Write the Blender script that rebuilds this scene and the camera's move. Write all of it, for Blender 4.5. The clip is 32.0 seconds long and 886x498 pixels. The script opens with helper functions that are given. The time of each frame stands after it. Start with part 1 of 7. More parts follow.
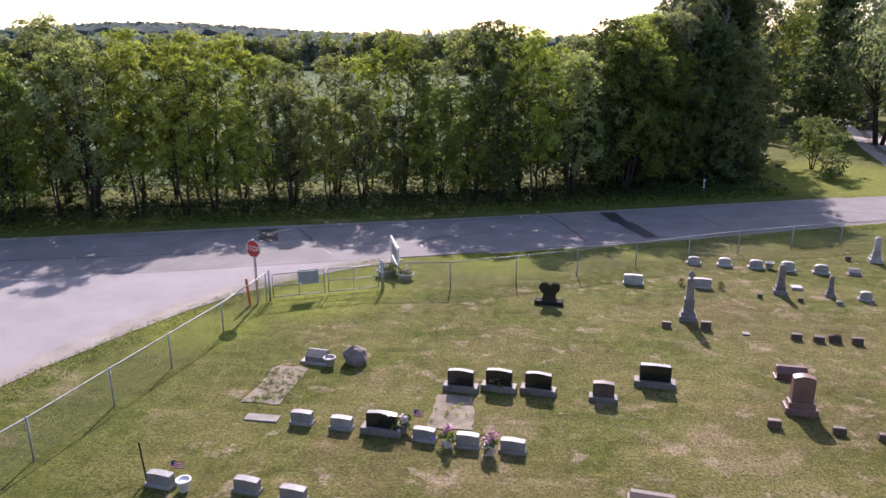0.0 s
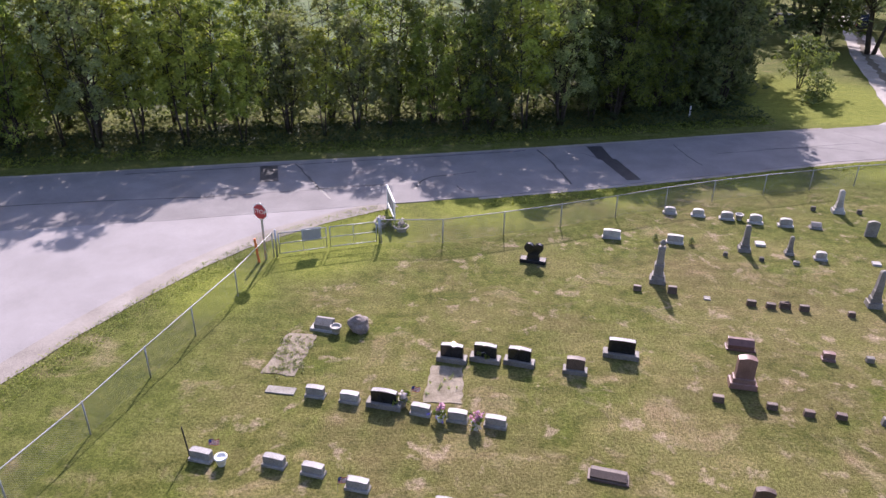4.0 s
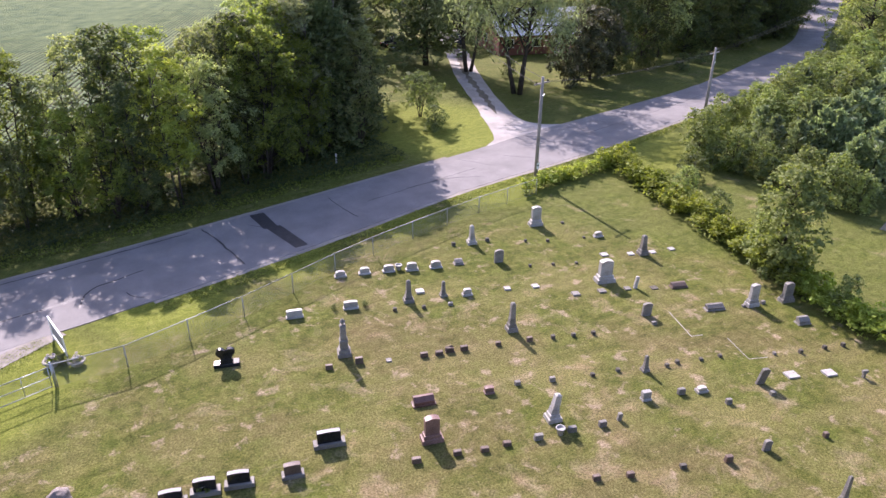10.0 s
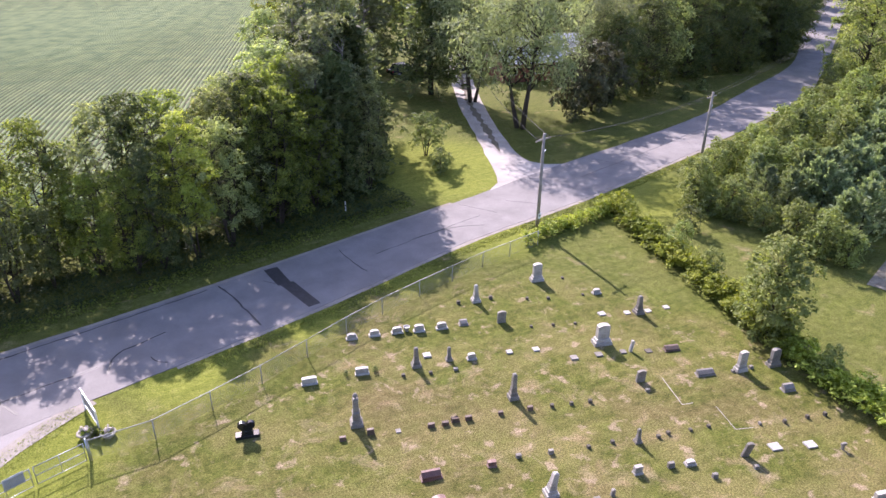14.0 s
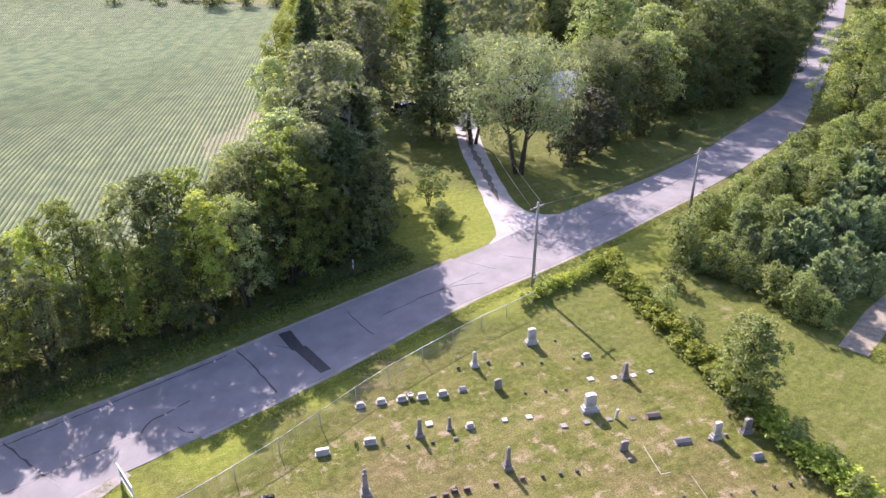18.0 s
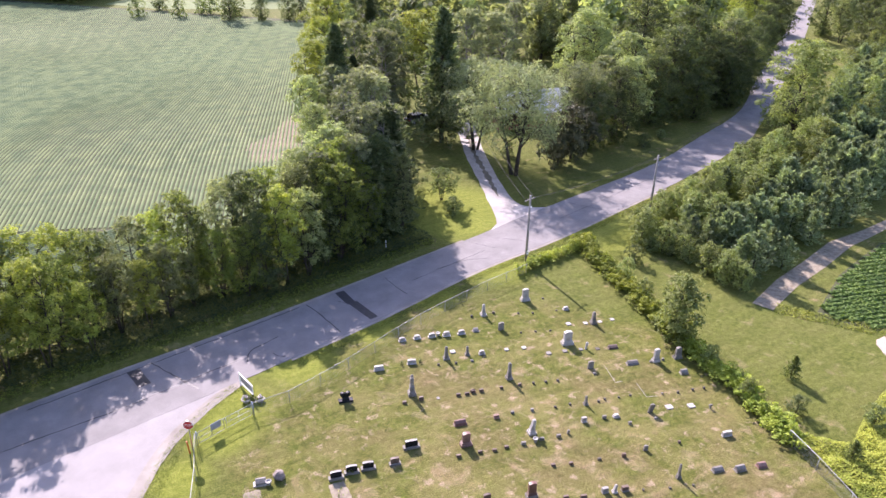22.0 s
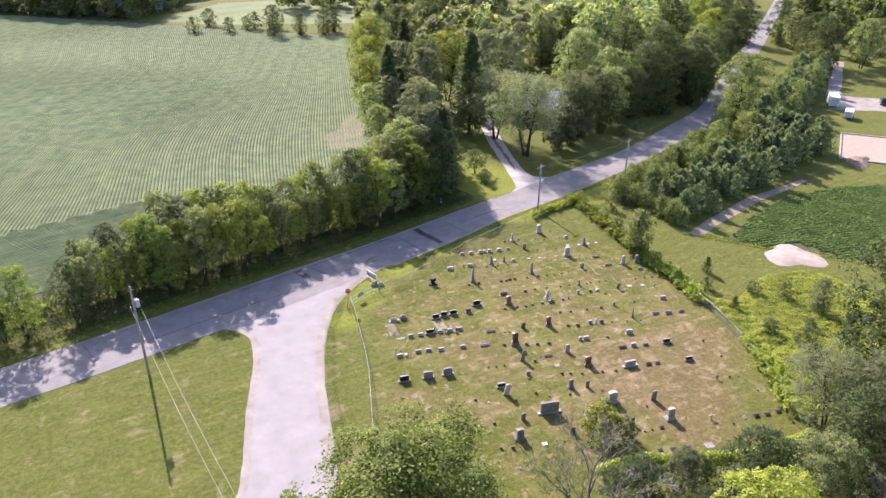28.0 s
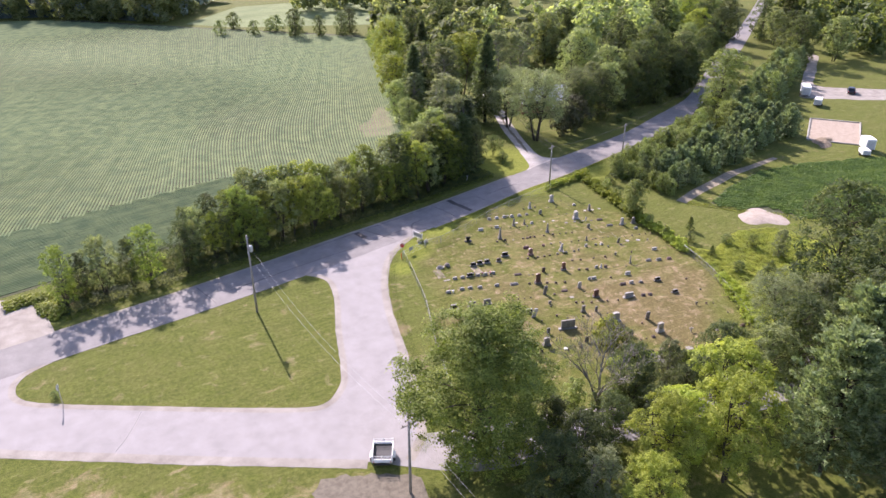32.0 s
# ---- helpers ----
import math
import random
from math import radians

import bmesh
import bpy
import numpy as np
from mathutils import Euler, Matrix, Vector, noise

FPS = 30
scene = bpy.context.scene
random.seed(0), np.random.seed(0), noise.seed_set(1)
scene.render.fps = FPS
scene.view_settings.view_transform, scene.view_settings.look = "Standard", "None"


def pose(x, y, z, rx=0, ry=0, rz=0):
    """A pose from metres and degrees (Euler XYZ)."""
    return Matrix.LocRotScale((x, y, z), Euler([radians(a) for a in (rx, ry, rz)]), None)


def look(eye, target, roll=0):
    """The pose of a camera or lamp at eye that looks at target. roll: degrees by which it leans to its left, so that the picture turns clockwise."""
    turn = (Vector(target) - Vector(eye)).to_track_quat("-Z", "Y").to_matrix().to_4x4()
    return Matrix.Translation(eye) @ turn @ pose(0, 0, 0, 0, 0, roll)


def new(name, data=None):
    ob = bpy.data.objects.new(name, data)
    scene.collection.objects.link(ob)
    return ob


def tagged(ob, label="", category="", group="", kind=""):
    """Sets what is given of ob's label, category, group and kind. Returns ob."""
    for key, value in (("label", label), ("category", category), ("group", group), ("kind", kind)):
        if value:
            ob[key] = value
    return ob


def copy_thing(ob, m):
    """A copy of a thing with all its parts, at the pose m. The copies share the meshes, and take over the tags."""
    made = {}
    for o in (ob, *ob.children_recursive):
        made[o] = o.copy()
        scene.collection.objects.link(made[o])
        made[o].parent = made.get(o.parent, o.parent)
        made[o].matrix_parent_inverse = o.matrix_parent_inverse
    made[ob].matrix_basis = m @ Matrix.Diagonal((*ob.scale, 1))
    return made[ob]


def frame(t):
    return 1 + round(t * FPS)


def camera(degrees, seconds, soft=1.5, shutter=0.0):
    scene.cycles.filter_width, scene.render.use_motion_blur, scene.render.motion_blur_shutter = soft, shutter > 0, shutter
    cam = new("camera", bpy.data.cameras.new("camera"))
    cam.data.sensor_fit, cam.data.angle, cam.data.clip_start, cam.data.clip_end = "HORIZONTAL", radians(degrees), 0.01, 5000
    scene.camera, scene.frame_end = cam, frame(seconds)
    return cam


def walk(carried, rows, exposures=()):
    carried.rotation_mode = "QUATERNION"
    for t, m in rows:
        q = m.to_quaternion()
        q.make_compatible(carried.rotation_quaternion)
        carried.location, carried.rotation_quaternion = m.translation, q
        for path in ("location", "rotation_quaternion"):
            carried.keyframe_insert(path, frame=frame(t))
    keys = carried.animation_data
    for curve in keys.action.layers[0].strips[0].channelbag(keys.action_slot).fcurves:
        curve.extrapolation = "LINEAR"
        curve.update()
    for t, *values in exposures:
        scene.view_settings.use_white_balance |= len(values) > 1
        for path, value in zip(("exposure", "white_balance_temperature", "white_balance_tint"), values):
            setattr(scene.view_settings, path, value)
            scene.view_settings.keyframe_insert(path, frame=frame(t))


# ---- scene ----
EXPOSURES = [(0.0, 1.08, 6340, 32), (3.0, 1.21, 6290, 33), (6.0, 1.47, 6290, 33), (9.0, 1.52, 6290, 33), (13.0, 1.67, 6290, 33), (20.0, 1.82, 6290, 34), (25.0, 1.62, 6340, 32), (29.0, 1.55, 6420, 30), (32.0, 1.45, 6420, 30)]
LENS = 64.0
cam = camera(LENS, 32.0)
PATH = [
    (0, -0.66, -0.88, 10.02, 74.06, 0.10, 0.77),
    (0.5, -0.68, -1.31, 10.56, 74.01, 0.07, 0.77),
    (1, -0.68, -1.61, 11.12, 74.01, 0.04, 0.83),
    (1.5, -0.70, -1.72, 11.68, 74.08, -0.03, 0.86),
    (2, -0.68, -1.74, 12.22, 74.14, -0.02, 0.92),
    (2.5, -0.70, -1.76, 12.75, 73.60, -0.04, 0.92),
    (3, -0.74, -1.79, 13.28, 68.63, -0.23, 0.81),
    (3.5, -0.80, -1.71, 13.91, 63.75, -0.41, 0.70),
    (5.5, -0.75, -1.81, 15.80, 63.40, -0.50, -2.86),
    (6, -0.78, -1.82, 16.31, 63.41, -0.49, -3.48),
    (6.5, -0.77, -1.83, 16.79, 63.45, -0.52, -5.24),
    (7, -0.76, -1.87, 17.21, 63.48, -0.54, -8.83),
    (7.5, -0.75, -1.88, 17.57, 63.52, -0.59, -12.11),
    (8, -0.79, -1.90, 17.87, 63.60, -0.65, -14.76),
    (8.5, -0.78, -1.95, 18.20, 63.65, -0.65, -17.34),
    (9, -0.80, -1.96, 18.54, 63.67, -0.67, -21.72),
    (9.5, -0.85, -1.95, 18.83, 63.68, -0.68, -26.61),
    (10, -0.95, -1.90, 19.24, 63.65, -0.71, -28.36),
    (10.5, -0.99, -1.90, 19.76, 63.61, -0.65, -28.27),
    (11, -1.01, -1.92, 20.32, 63.57, -0.61, -28.18),
    (11.5, -1.07, -1.87, 20.91, 63.46, -0.60, -28.17),
    (12, -1.10, -1.85, 21.51, 63.35, -0.60, -28.17),
    (12.5, -1.09, -1.97, 22.06, 63.36, -0.50, -28.13),
    (13, -1.07, -2.06, 22.61, 63.39, -0.40, -28.11),
    (13.5, -1.09, -2.01, 23.28, 63.24, -0.49, -28.08),
    (14, -1.14, -1.94, 24.00, 63.10, -0.56, -28.06),
    (14.5, -1.16, -1.92, 24.72, 63.07, -0.56, -28.01),
    (16.5, -0.91, -1.97, 27.89, 62.94, -0.09, -27.85),
    (17, -0.91, -2.15, 28.67, 62.98, 0.04, -27.83),
    (17.5, -1.11, -2.45, 29.46, 62.94, -0.05, -27.84),
    (18, -1.47, -3.06, 30.22, 62.94, -0.13, -27.85),
    (18.5, -2.08, -3.98, 31.02, 62.89, -0.25, -27.90),
    (19, -2.93, -5.23, 31.78, 62.88, -0.40, -27.95),
    (19.5, -4.00, -6.80, 32.51, 62.93, -0.51, -28.05),
    (20, -5.27, -8.48, 33.22, 62.96, -0.62, -28.16),
    (20.5, -6.71, -10.36, 34.01, 63.04, -0.69, -28.26),
    (21, -8.31, -12.34, 34.80, 63.09, -0.80, -28.35),
    (21.5, -10.01, -14.51, 35.61, 63.10, -0.82, -28.42),
    (22, -11.79, -16.74, 36.36, 63.17, -0.79, -28.49),
    (22.5, -13.66, -19.02, 37.20, 63.17, -0.82, -28.55),
    (23, -15.56, -21.35, 37.96, 63.23, -0.78, -28.63),
    (23.5, -17.43, -23.67, 38.80, 63.25, -0.78, -28.66),
    (24, -19.39, -25.94, 39.60, 63.23, -0.84, -28.70),
    (24.5, -21.38, -28.30, 40.37, 63.26, -0.85, -28.73),
    (25, -23.37, -30.63, 41.18, 63.27, -0.86, -28.77),
    (25.5, -25.32, -32.97, 41.97, 63.28, -0.80, -28.83),
    (27.5, -33.11, -42.53, 45.08, 63.31, -0.46, -29.01),
    (28, -35.06, -44.92, 45.84, 63.29, -0.38, -29.04),
    (28.5, -37.04, -47.32, 46.69, 63.27, -0.39, -29.03),
    (29, -39.05, -49.72, 47.51, 63.25, -0.38, -29.02),
    (29.5, -41.03, -52.14, 48.32, 63.23, -0.37, -29.02),
    (30, -42.97, -54.60, 49.13, 63.22, -0.35, -29.01),
    (30.5, -44.91, -57.06, 49.85, 63.18, -0.33, -28.98),
    (31, -46.74, -59.24, 50.29, 63.15, -0.34, -28.96),
    (31.3, -47.62, -60.09, 50.34, 63.14, -0.34, -28.96),
    (31.5, -48.16, -60.50, 50.43, 63.12, -0.27, -29.01),
    (32, -50.72, -60.77, 50.62, 63.07, 0.13, -29.65),
]
walk(cam, [(t, pose(x, y, z, rx, ry, rz)) for t, x, y, z, rx, ry, rz in PATH], EXPOSURES)

# ---- light ----
SUN_EL, SUN_AZ = 35.0, 3.0            # degrees above the horizon, degrees from +y towards +x
world = bpy.data.worlds.new("sky")
scene.world = world
world.use_nodes = True
wn = world.node_tree.nodes
sky = wn.new("ShaderNodeTexSky")
sky.sky_type = "NISHITA"
sky.sun_disc = False
sky.sun_elevation, sky.sun_rotation = radians(SUN_EL), radians(SUN_AZ)
sky.air_density, sky.dust_density, sky.altitude = 1.0, 1.5, 250
wn["Background"].inputs["Strength"].default_value = 0.115
world.node_tree.links.new(sky.outputs[0], wn["Background"].inputs["Color"])
sun_data = bpy.data.lights.new("sun", "SUN")
sun_data.energy, sun_data.angle, sun_data.color = 3.8, radians(0.53), (1.0, 0.95, 0.88)
sun = new("sun", sun_data)
_s = Vector((math.sin(radians(SUN_AZ)) * math.cos(radians(SUN_EL)), math.cos(radians(SUN_AZ)) * math.cos(radians(SUN_EL)), math.sin(radians(SUN_EL))))
sun.matrix_world = look(_s * 100, (0, 0, 0))


# ---- materials ----
def material(name):
    m = bpy.data.materials.new(name)
    m.use_nodes = True
    nt = m.node_tree
    return m, nt, nt.nodes["Principled BSDF"]


def node(nt, kind, **values):
    n = nt.nodes.new(kind)
    for key, value in values.items():
        if key in n.inputs:
            n.inputs[key].default_value = value
    return n


def ramp(nt, fac, stops):
    r = nt.nodes.new("ShaderNodeValToRGB")
    els = r.color_ramp.elements
    while len(els) < len(stops):
        els.new(0.5)
    for e, (p, c) in zip(els, stops):
        e.position, e.color = p, (*c, 1)
    nt.links.new(fac, r.inputs[0])
    return r.outputs[0]


def noise_tex(nt, scale, detail=4.0, rough=0.55, coord="Object", distortion=0.0):
    tc = nt.nodes.new("ShaderNodeTexCoord")
    n = node(nt, "ShaderNodeTexNoise", Scale=scale, Detail=detail, Roughness=rough, Distortion=distortion)
    nt.links.new(tc.outputs[coord], n.inputs["Vector"])
    return n.outputs["Fac"]


def mix(nt, fac, a, b, mode="MIX"):
    m = nt.nodes.new("ShaderNodeMix")
    m.data_type, m.blend_type = "RGBA", mode
    for sock, v in ((m.inputs[0], fac), (m.inputs[6], a), (m.inputs[7], b)):
        if isinstance(v, (int, float)):
            sock.default_value = v
        elif isinstance(v, tuple):
            sock.default_value = (*v, 1)
        else:
            nt.links.new(v, sock)
    return m.outputs[2]


def bump(nt, bsdf, height, strength=0.4, distance=0.02):
    b = node(nt, "ShaderNodeBump", Strength=strength, Distance=distance)
    nt.links.new(height, b.inputs["Height"])
    nt.links.new(b.outputs[0], bsdf.inputs["Normal"])


def surface(name, dark, light, scale=6.0, fine=60.0, rough=0.8, metal=0.0, relief=0.3, depth=0.01, spec=0.5):
    """Two-scale mottled surface between two colours."""
    m, nt, b = material(name)
    big, small = noise_tex(nt, scale), noise_tex(nt, fine, 3.0, 0.7)
    c1 = ramp(nt, big, [(0.3, dark), (0.7, light)])
    c2 = ramp(nt, small, [(0.3, (0.72, 0.72, 0.72)), (0.7, (1.2, 1.2, 1.2))])
    nt.links.new(mix(nt, 1.0, c1, c2, "MULTIPLY"), b.inputs["Base Color"])
    b.inputs["Roughness"].default_value, b.inputs["Metallic"].default_value = rough, metal
    b.inputs["Specular IOR Level"].default_value = spec
    if relief:
        bump(nt, b, small, relief, depth)
    return m


def granite(name, dark, light, rough):
    m, nt, b = material(name)
    speck = noise_tex(nt, 55.0, 2.0, 0.8)
    stain = noise_tex(nt, 2.2, 5.0, 0.6)
    info = nt.nodes.new("ShaderNodeObjectInfo")
    c = ramp(nt, speck, [(0.35, dark), (0.62, light)])
    s = ramp(nt, stain, [(0.35, (0.7, 0.69, 0.66)), (0.65, (1.08, 1.08, 1.08))])
    v = node(nt, "ShaderNodeMapRange")
    v.inputs["To Min"].default_value, v.inputs["To Max"].default_value = 0.8, 1.15
    nt.links.new(info.outputs["Random"], v.inputs["Value"])
    hsv = nt.nodes.new("ShaderNodeHueSaturation")
    nt.links.new(mix(nt, 1.0, c, s, "MULTIPLY"), hsv.inputs["Color"])
    nt.links.new(v.outputs[0], hsv.inputs["Value"])
    nt.links.new(hsv.outputs[0], b.inputs["Base Color"])
    b.inputs["Roughness"].default_value = rough
    if rough > 0.3:
        bump(nt, b, speck, 0.25, 0.01)
    return m


def leaf_material(name, dark, light, through_colour, share=0.4, rough=0.6, gloss=0.12):
    m, nt, b = material(name)
    geo = nt.nodes.new("ShaderNodeNewGeometry")
    info = nt.nodes.new("ShaderNodeObjectInfo")
    patch = noise_tex(nt, 0.35, 2.0, 0.5, "Object")
    c = ramp(nt, geo.outputs["Random Per Island"], [(0.0, dark), (1.0, light)])
    p = ramp(nt, patch, [(0.3, (0.72, 0.78, 0.75)), (0.7, (1.2, 1.15, 1.0))])
    hsv = nt.nodes.new("ShaderNodeHueSaturation")
    v = node(nt, "ShaderNodeMapRange")
    v.inputs["To Min"].default_value, v.inputs["To Max"].default_value = 0.72, 1.28
    nt.links.new(info.outputs["Random"], v.inputs["Value"])
    nt.links.new(v.outputs[0], hsv.inputs["Value"])
    h = node(nt, "ShaderNodeMapRange")
    h.inputs["To Min"].default_value, h.inputs["To Max"].default_value = 0.499, 0.513
    nt.links.new(info.outputs["Random"], h.inputs["Value"])
    nt.links.new(h.outputs[0], hsv.inputs["Hue"])
    nt.links.new(mix(nt, 1.0, c, p, "MULTIPLY"), hsv.inputs["Color"])
    nt.links.new(hsv.outputs[0], b.inputs["Base Color"])
    b.inputs["Roughness"].default_value = rough
    b.inputs["Specular IOR Level"].default_value = gloss
    tr = nt.nodes.new("ShaderNodeBsdfTranslucent")
    nt.links.new(mix(nt, 1.0, hsv.outputs[0], through_colour, "MULTIPLY"), tr.inputs["Color"])
    ms = nt.nodes.new("ShaderNodeMixShader")
    ms.inputs[0].default_value = share
    nt.links.new(b.outputs[0], ms.inputs[1])
    nt.links.new(tr.outputs[0], ms.inputs[2])
    nt.links.new(ms.outputs[0], nt.nodes["Material Output"].inputs["Surface"])
    return m


def grass_material():
    """Mown grass: green, with straw-coloured dry patches that grow in the burial ground and thin out elsewhere."""
    m, nt, b = material("grass")
    fine = noise_tex(nt, 11.0, 6.0, 0.8)
    tuft = noise_tex(nt, 2.2, 6.0, 0.7)
    patch = noise_tex(nt, 0.5, 6.0, 0.66, distortion=0.6)
    pale = noise_tex(nt, 0.22, 4.0, 0.7, distortion=0.3)
    wide = noise_tex(nt, 0.05, 3.0, 0.5)
    green = ramp(nt, tuft, [(0.3, (0.05, 0.063, 0.011)), (0.48, (0.1, 0.111, 0.021)), (0.68, (0.178, 0.176, 0.044))])
    lush = ramp(nt, tuft, [(0.28, (0.068, 0.088, 0.017)), (0.5, (0.12, 0.138, 0.03)), (0.75, (0.184, 0.194, 0.056))])
    straw = mix(nt, ramp(nt, noise_tex(nt, 0.9, 3.0, 0.6), [(0.42, (0, 0, 0)), (0.58, (1, 1, 1))]), ramp(nt, fine, [(0.3, (0.28, 0.215, 0.125)), (0.7, (0.46, 0.365, 0.235))]), ramp(nt, fine, [(0.3, (0.245, 0.165, 0.1)), (0.7, (0.42, 0.295, 0.195))]))
    tc = nt.nodes.new("ShaderNodeTexCoord")
    # dryness: strongest around the middle and the far corner of the burial ground
    def spot(x, y, r_in, r_out):
        d = nt.nodes.new("ShaderNodeVectorMath")
        d.operation = "DISTANCE"
        d.inputs[1].default_value = (x, y, 0)
        nt.links.new(tc.outputs["Object"], d.inputs[0])
        r = node(nt, "ShaderNodeMapRange")
        r.interpolation_type = "SMOOTHSTEP"
        for k, val in (("From Min", r_in), ("From Max", r_out), ("To Min", 1.0), ("To Max", 0.0)):
            r.inputs[k].default_value = val
        nt.links.new(d.outputs["Value"], r.inputs["Value"])
        return r.outputs[0]
    def op(kind, a, c):
        q = nt.nodes.new("ShaderNodeMath")
        q.operation = kind
        for sock, val in zip(q.inputs, (a, c)):
            if isinstance(val, (int, float)):
                sock.default_value = val
            else:
                nt.links.new(val, sock)
        return q.outputs[0]
    yard = spot(12.0, 8.0, 10.0, 25.0)
    plot = op("MAXIMUM", spot(13.0, 14.0, 19.0, 24.0), spot(5.0, 3.0, 16.0, 21.0))
    corner = spot(18.5, -5.5, 6.0, 16.0)
    isle = spot(-36.0, 12.0, 4.0, 13.0)
    dry = op("ADD", op("MULTIPLY", yard, 0.06), op("ADD", op("MULTIPLY", corner, 0.03), op("MULTIPLY", isle, 0.01)))
    for x, y, r in ((-58.0, -3.0, 7.5), (-48.0, -9.5, 7.5), (-38.0, -16.0, 7.5), (-13.8, 19.0, 2.2), (-15.6, 14.5, 2.4), (-17.6, 8.5, 2.6), (-19.6, 2.0, 2.6)):
        dry = op("ADD", dry, op("MULTIPLY", spot(x, y, 0.4 * r, r), 0.15))
    # mowing and raking lie along the grave rows
    lie = nt.nodes.new("ShaderNodeMapping")
    lie.inputs["Rotation"].default_value = (0, 0, radians(14.0))
    lie.inputs["Scale"].default_value = (0.16, 1.0, 1.0)
    nt.links.new(tc.outputs["Object"], lie.inputs["Vector"])
    swath = node(nt, "ShaderNodeTexNoise", Scale=1.3, Detail=4.0, Roughness=0.65)
    nt.links.new(lie.outputs[0], swath.inputs["Vector"])
    swath = swath.outputs["Fac"]
    level = op("ADD", op("ADD", patch, dry), op("MULTIPLY", op("SUBTRACT", swath, 0.5), 0.16))
    mask = ramp(nt, level, [(0.58, (0, 0, 0)), (0.68, (0.36, 0.36, 0.36)), (0.8, (0.7, 0.7, 0.7))])
    freckle = op("MULTIPLY", ramp(nt, fine, [(0.45, (0, 0, 0)), (0.7, (0.55, 0.55, 0.55))]), op("ADD", op("MULTIPLY", plot, 0.7), 0.3))
    base = mix(nt, ramp(nt, op("SUBTRACT", op("ADD", op("MULTIPLY", wide, 0.5), 0.5), op("MULTIPLY", plot, 0.5)), [(0.25, (0, 0, 0)), (0.6, (1, 1, 1))]), green, lush)
    base = mix(nt, freckle, base, ramp(nt, tuft, [(0.3, (0.09, 0.096, 0.025)), (0.7, (0.2, 0.183, 0.065))]))
    damp = noise_tex(nt, 0.75, 6.0, 0.7, distortion=0.4)
    base = mix(nt, ramp(nt, damp, [(0.44, (0, 0, 0)), (0.6, (0.85, 0.85, 0.85))]), base, ramp(nt, tuft, [(0.28, (0.062, 0.082, 0.014)), (0.5, (0.112, 0.135, 0.024)), (0.72, (0.165, 0.182, 0.045))]))
    thin = ramp(nt, op("ADD", pale, op("MULTIPLY", yard, 0.06)), [(0.47, (0, 0, 0)), (0.64, (0.5, 0.5, 0.5))])
    thin = op("MULTIPLY", thin, op("ADD", op("MULTIPLY", plot, 0.75), 0.25))
    base = mix(nt, thin, base, ramp(nt, fine, [(0.3, (0.17, 0.145, 0.05)), (0.7, (0.31, 0.265, 0.115))]))
    worn = noise_tex(nt, 0.13, 5.0, 0.62, distortion=0.5)
    worn = ramp(nt, op("ADD", op("ADD", worn, op("MULTIPLY", op("SUBTRACT", swath, 0.5), 0.22)), op("ADD", op("MULTIPLY", corner, 0.22), op("MULTIPLY", spot(6.0, 7.0, 5.0, 17.0), 0.085))), [(0.5, (0, 0, 0)), (0.7, (0.78, 0.78, 0.78))])
    base = mix(nt, op("MULTIPLY", worn, op("ADD", op("MULTIPLY", plot, 0.85), 0.15)), base, ramp(nt, tuft, [(0.3, (0.112, 0.084, 0.036)), (0.5, (0.168, 0.131, 0.059)), (0.7, (0.228, 0.184, 0.092))]))
    base = mix(nt, mask, base, straw)
    spots = ramp(nt, op("ADD", noise_tex(nt, 0.95, 5.0, 0.62, distortion=0.3), op("MULTIPLY", op("SUBTRACT", swath, 0.5), 0.14)), [(0.585, (0, 0, 0)), (0.67, (0.75, 0.75, 0.75))])
    base = mix(nt, op("MULTIPLY", op("MULTIPLY", spots, plot), 0.95), base, ramp(nt, fine, [(0.3, (0.27, 0.2, 0.125)), (0.7, (0.45, 0.355, 0.25))]))
    fresh = spot(28.5, 55.5, 6.0, 11.0)
    for x, y, r in ((-5.5, 29.5, 4.5), (-6.3, 27.0, 3.0), (-10.0, 23.5, 2.4), (1.5, 33.0, 4.0), (9.0, 35.2, 3.2), (17.0, 37.4, 3.0), (26.0, 39.5, 4.0), (42.0, 41.0, 7.0)):
        fresh = op("MAXIMUM", fresh, spot(x, y, 0.4 * r, 1.25 * r))
    base = mix(nt, op("MULTIPLY", fresh, 0.85), base, ramp(nt, tuft, [(0.28, (0.135, 0.165, 0.022)), (0.5, (0.21, 0.24, 0.038)), (0.75, (0.28, 0.3, 0.066))]))
    f2 = ramp(nt, fine, [(0.34, (0.36, 0.37, 0.35)), (0.66, (1.28, 1.27, 1.28))])
    base = mix(nt, 1.0, base, ramp(nt, swath, [(0.3, (0.84, 0.86, 0.84)), (0.7, (1.15, 1.13, 1.15))]), "MULTIPLY")
    nt.links.new(mix(nt, 1.0, base, f2, "MULTIPLY"), b.inputs["Base Color"])
    b.inputs["Roughness"].default_value = 0.95
    b.inputs["Specular IOR Level"].default_value = 0.1
    bump(nt, b, fine, 0.9, 0.06)
    return m


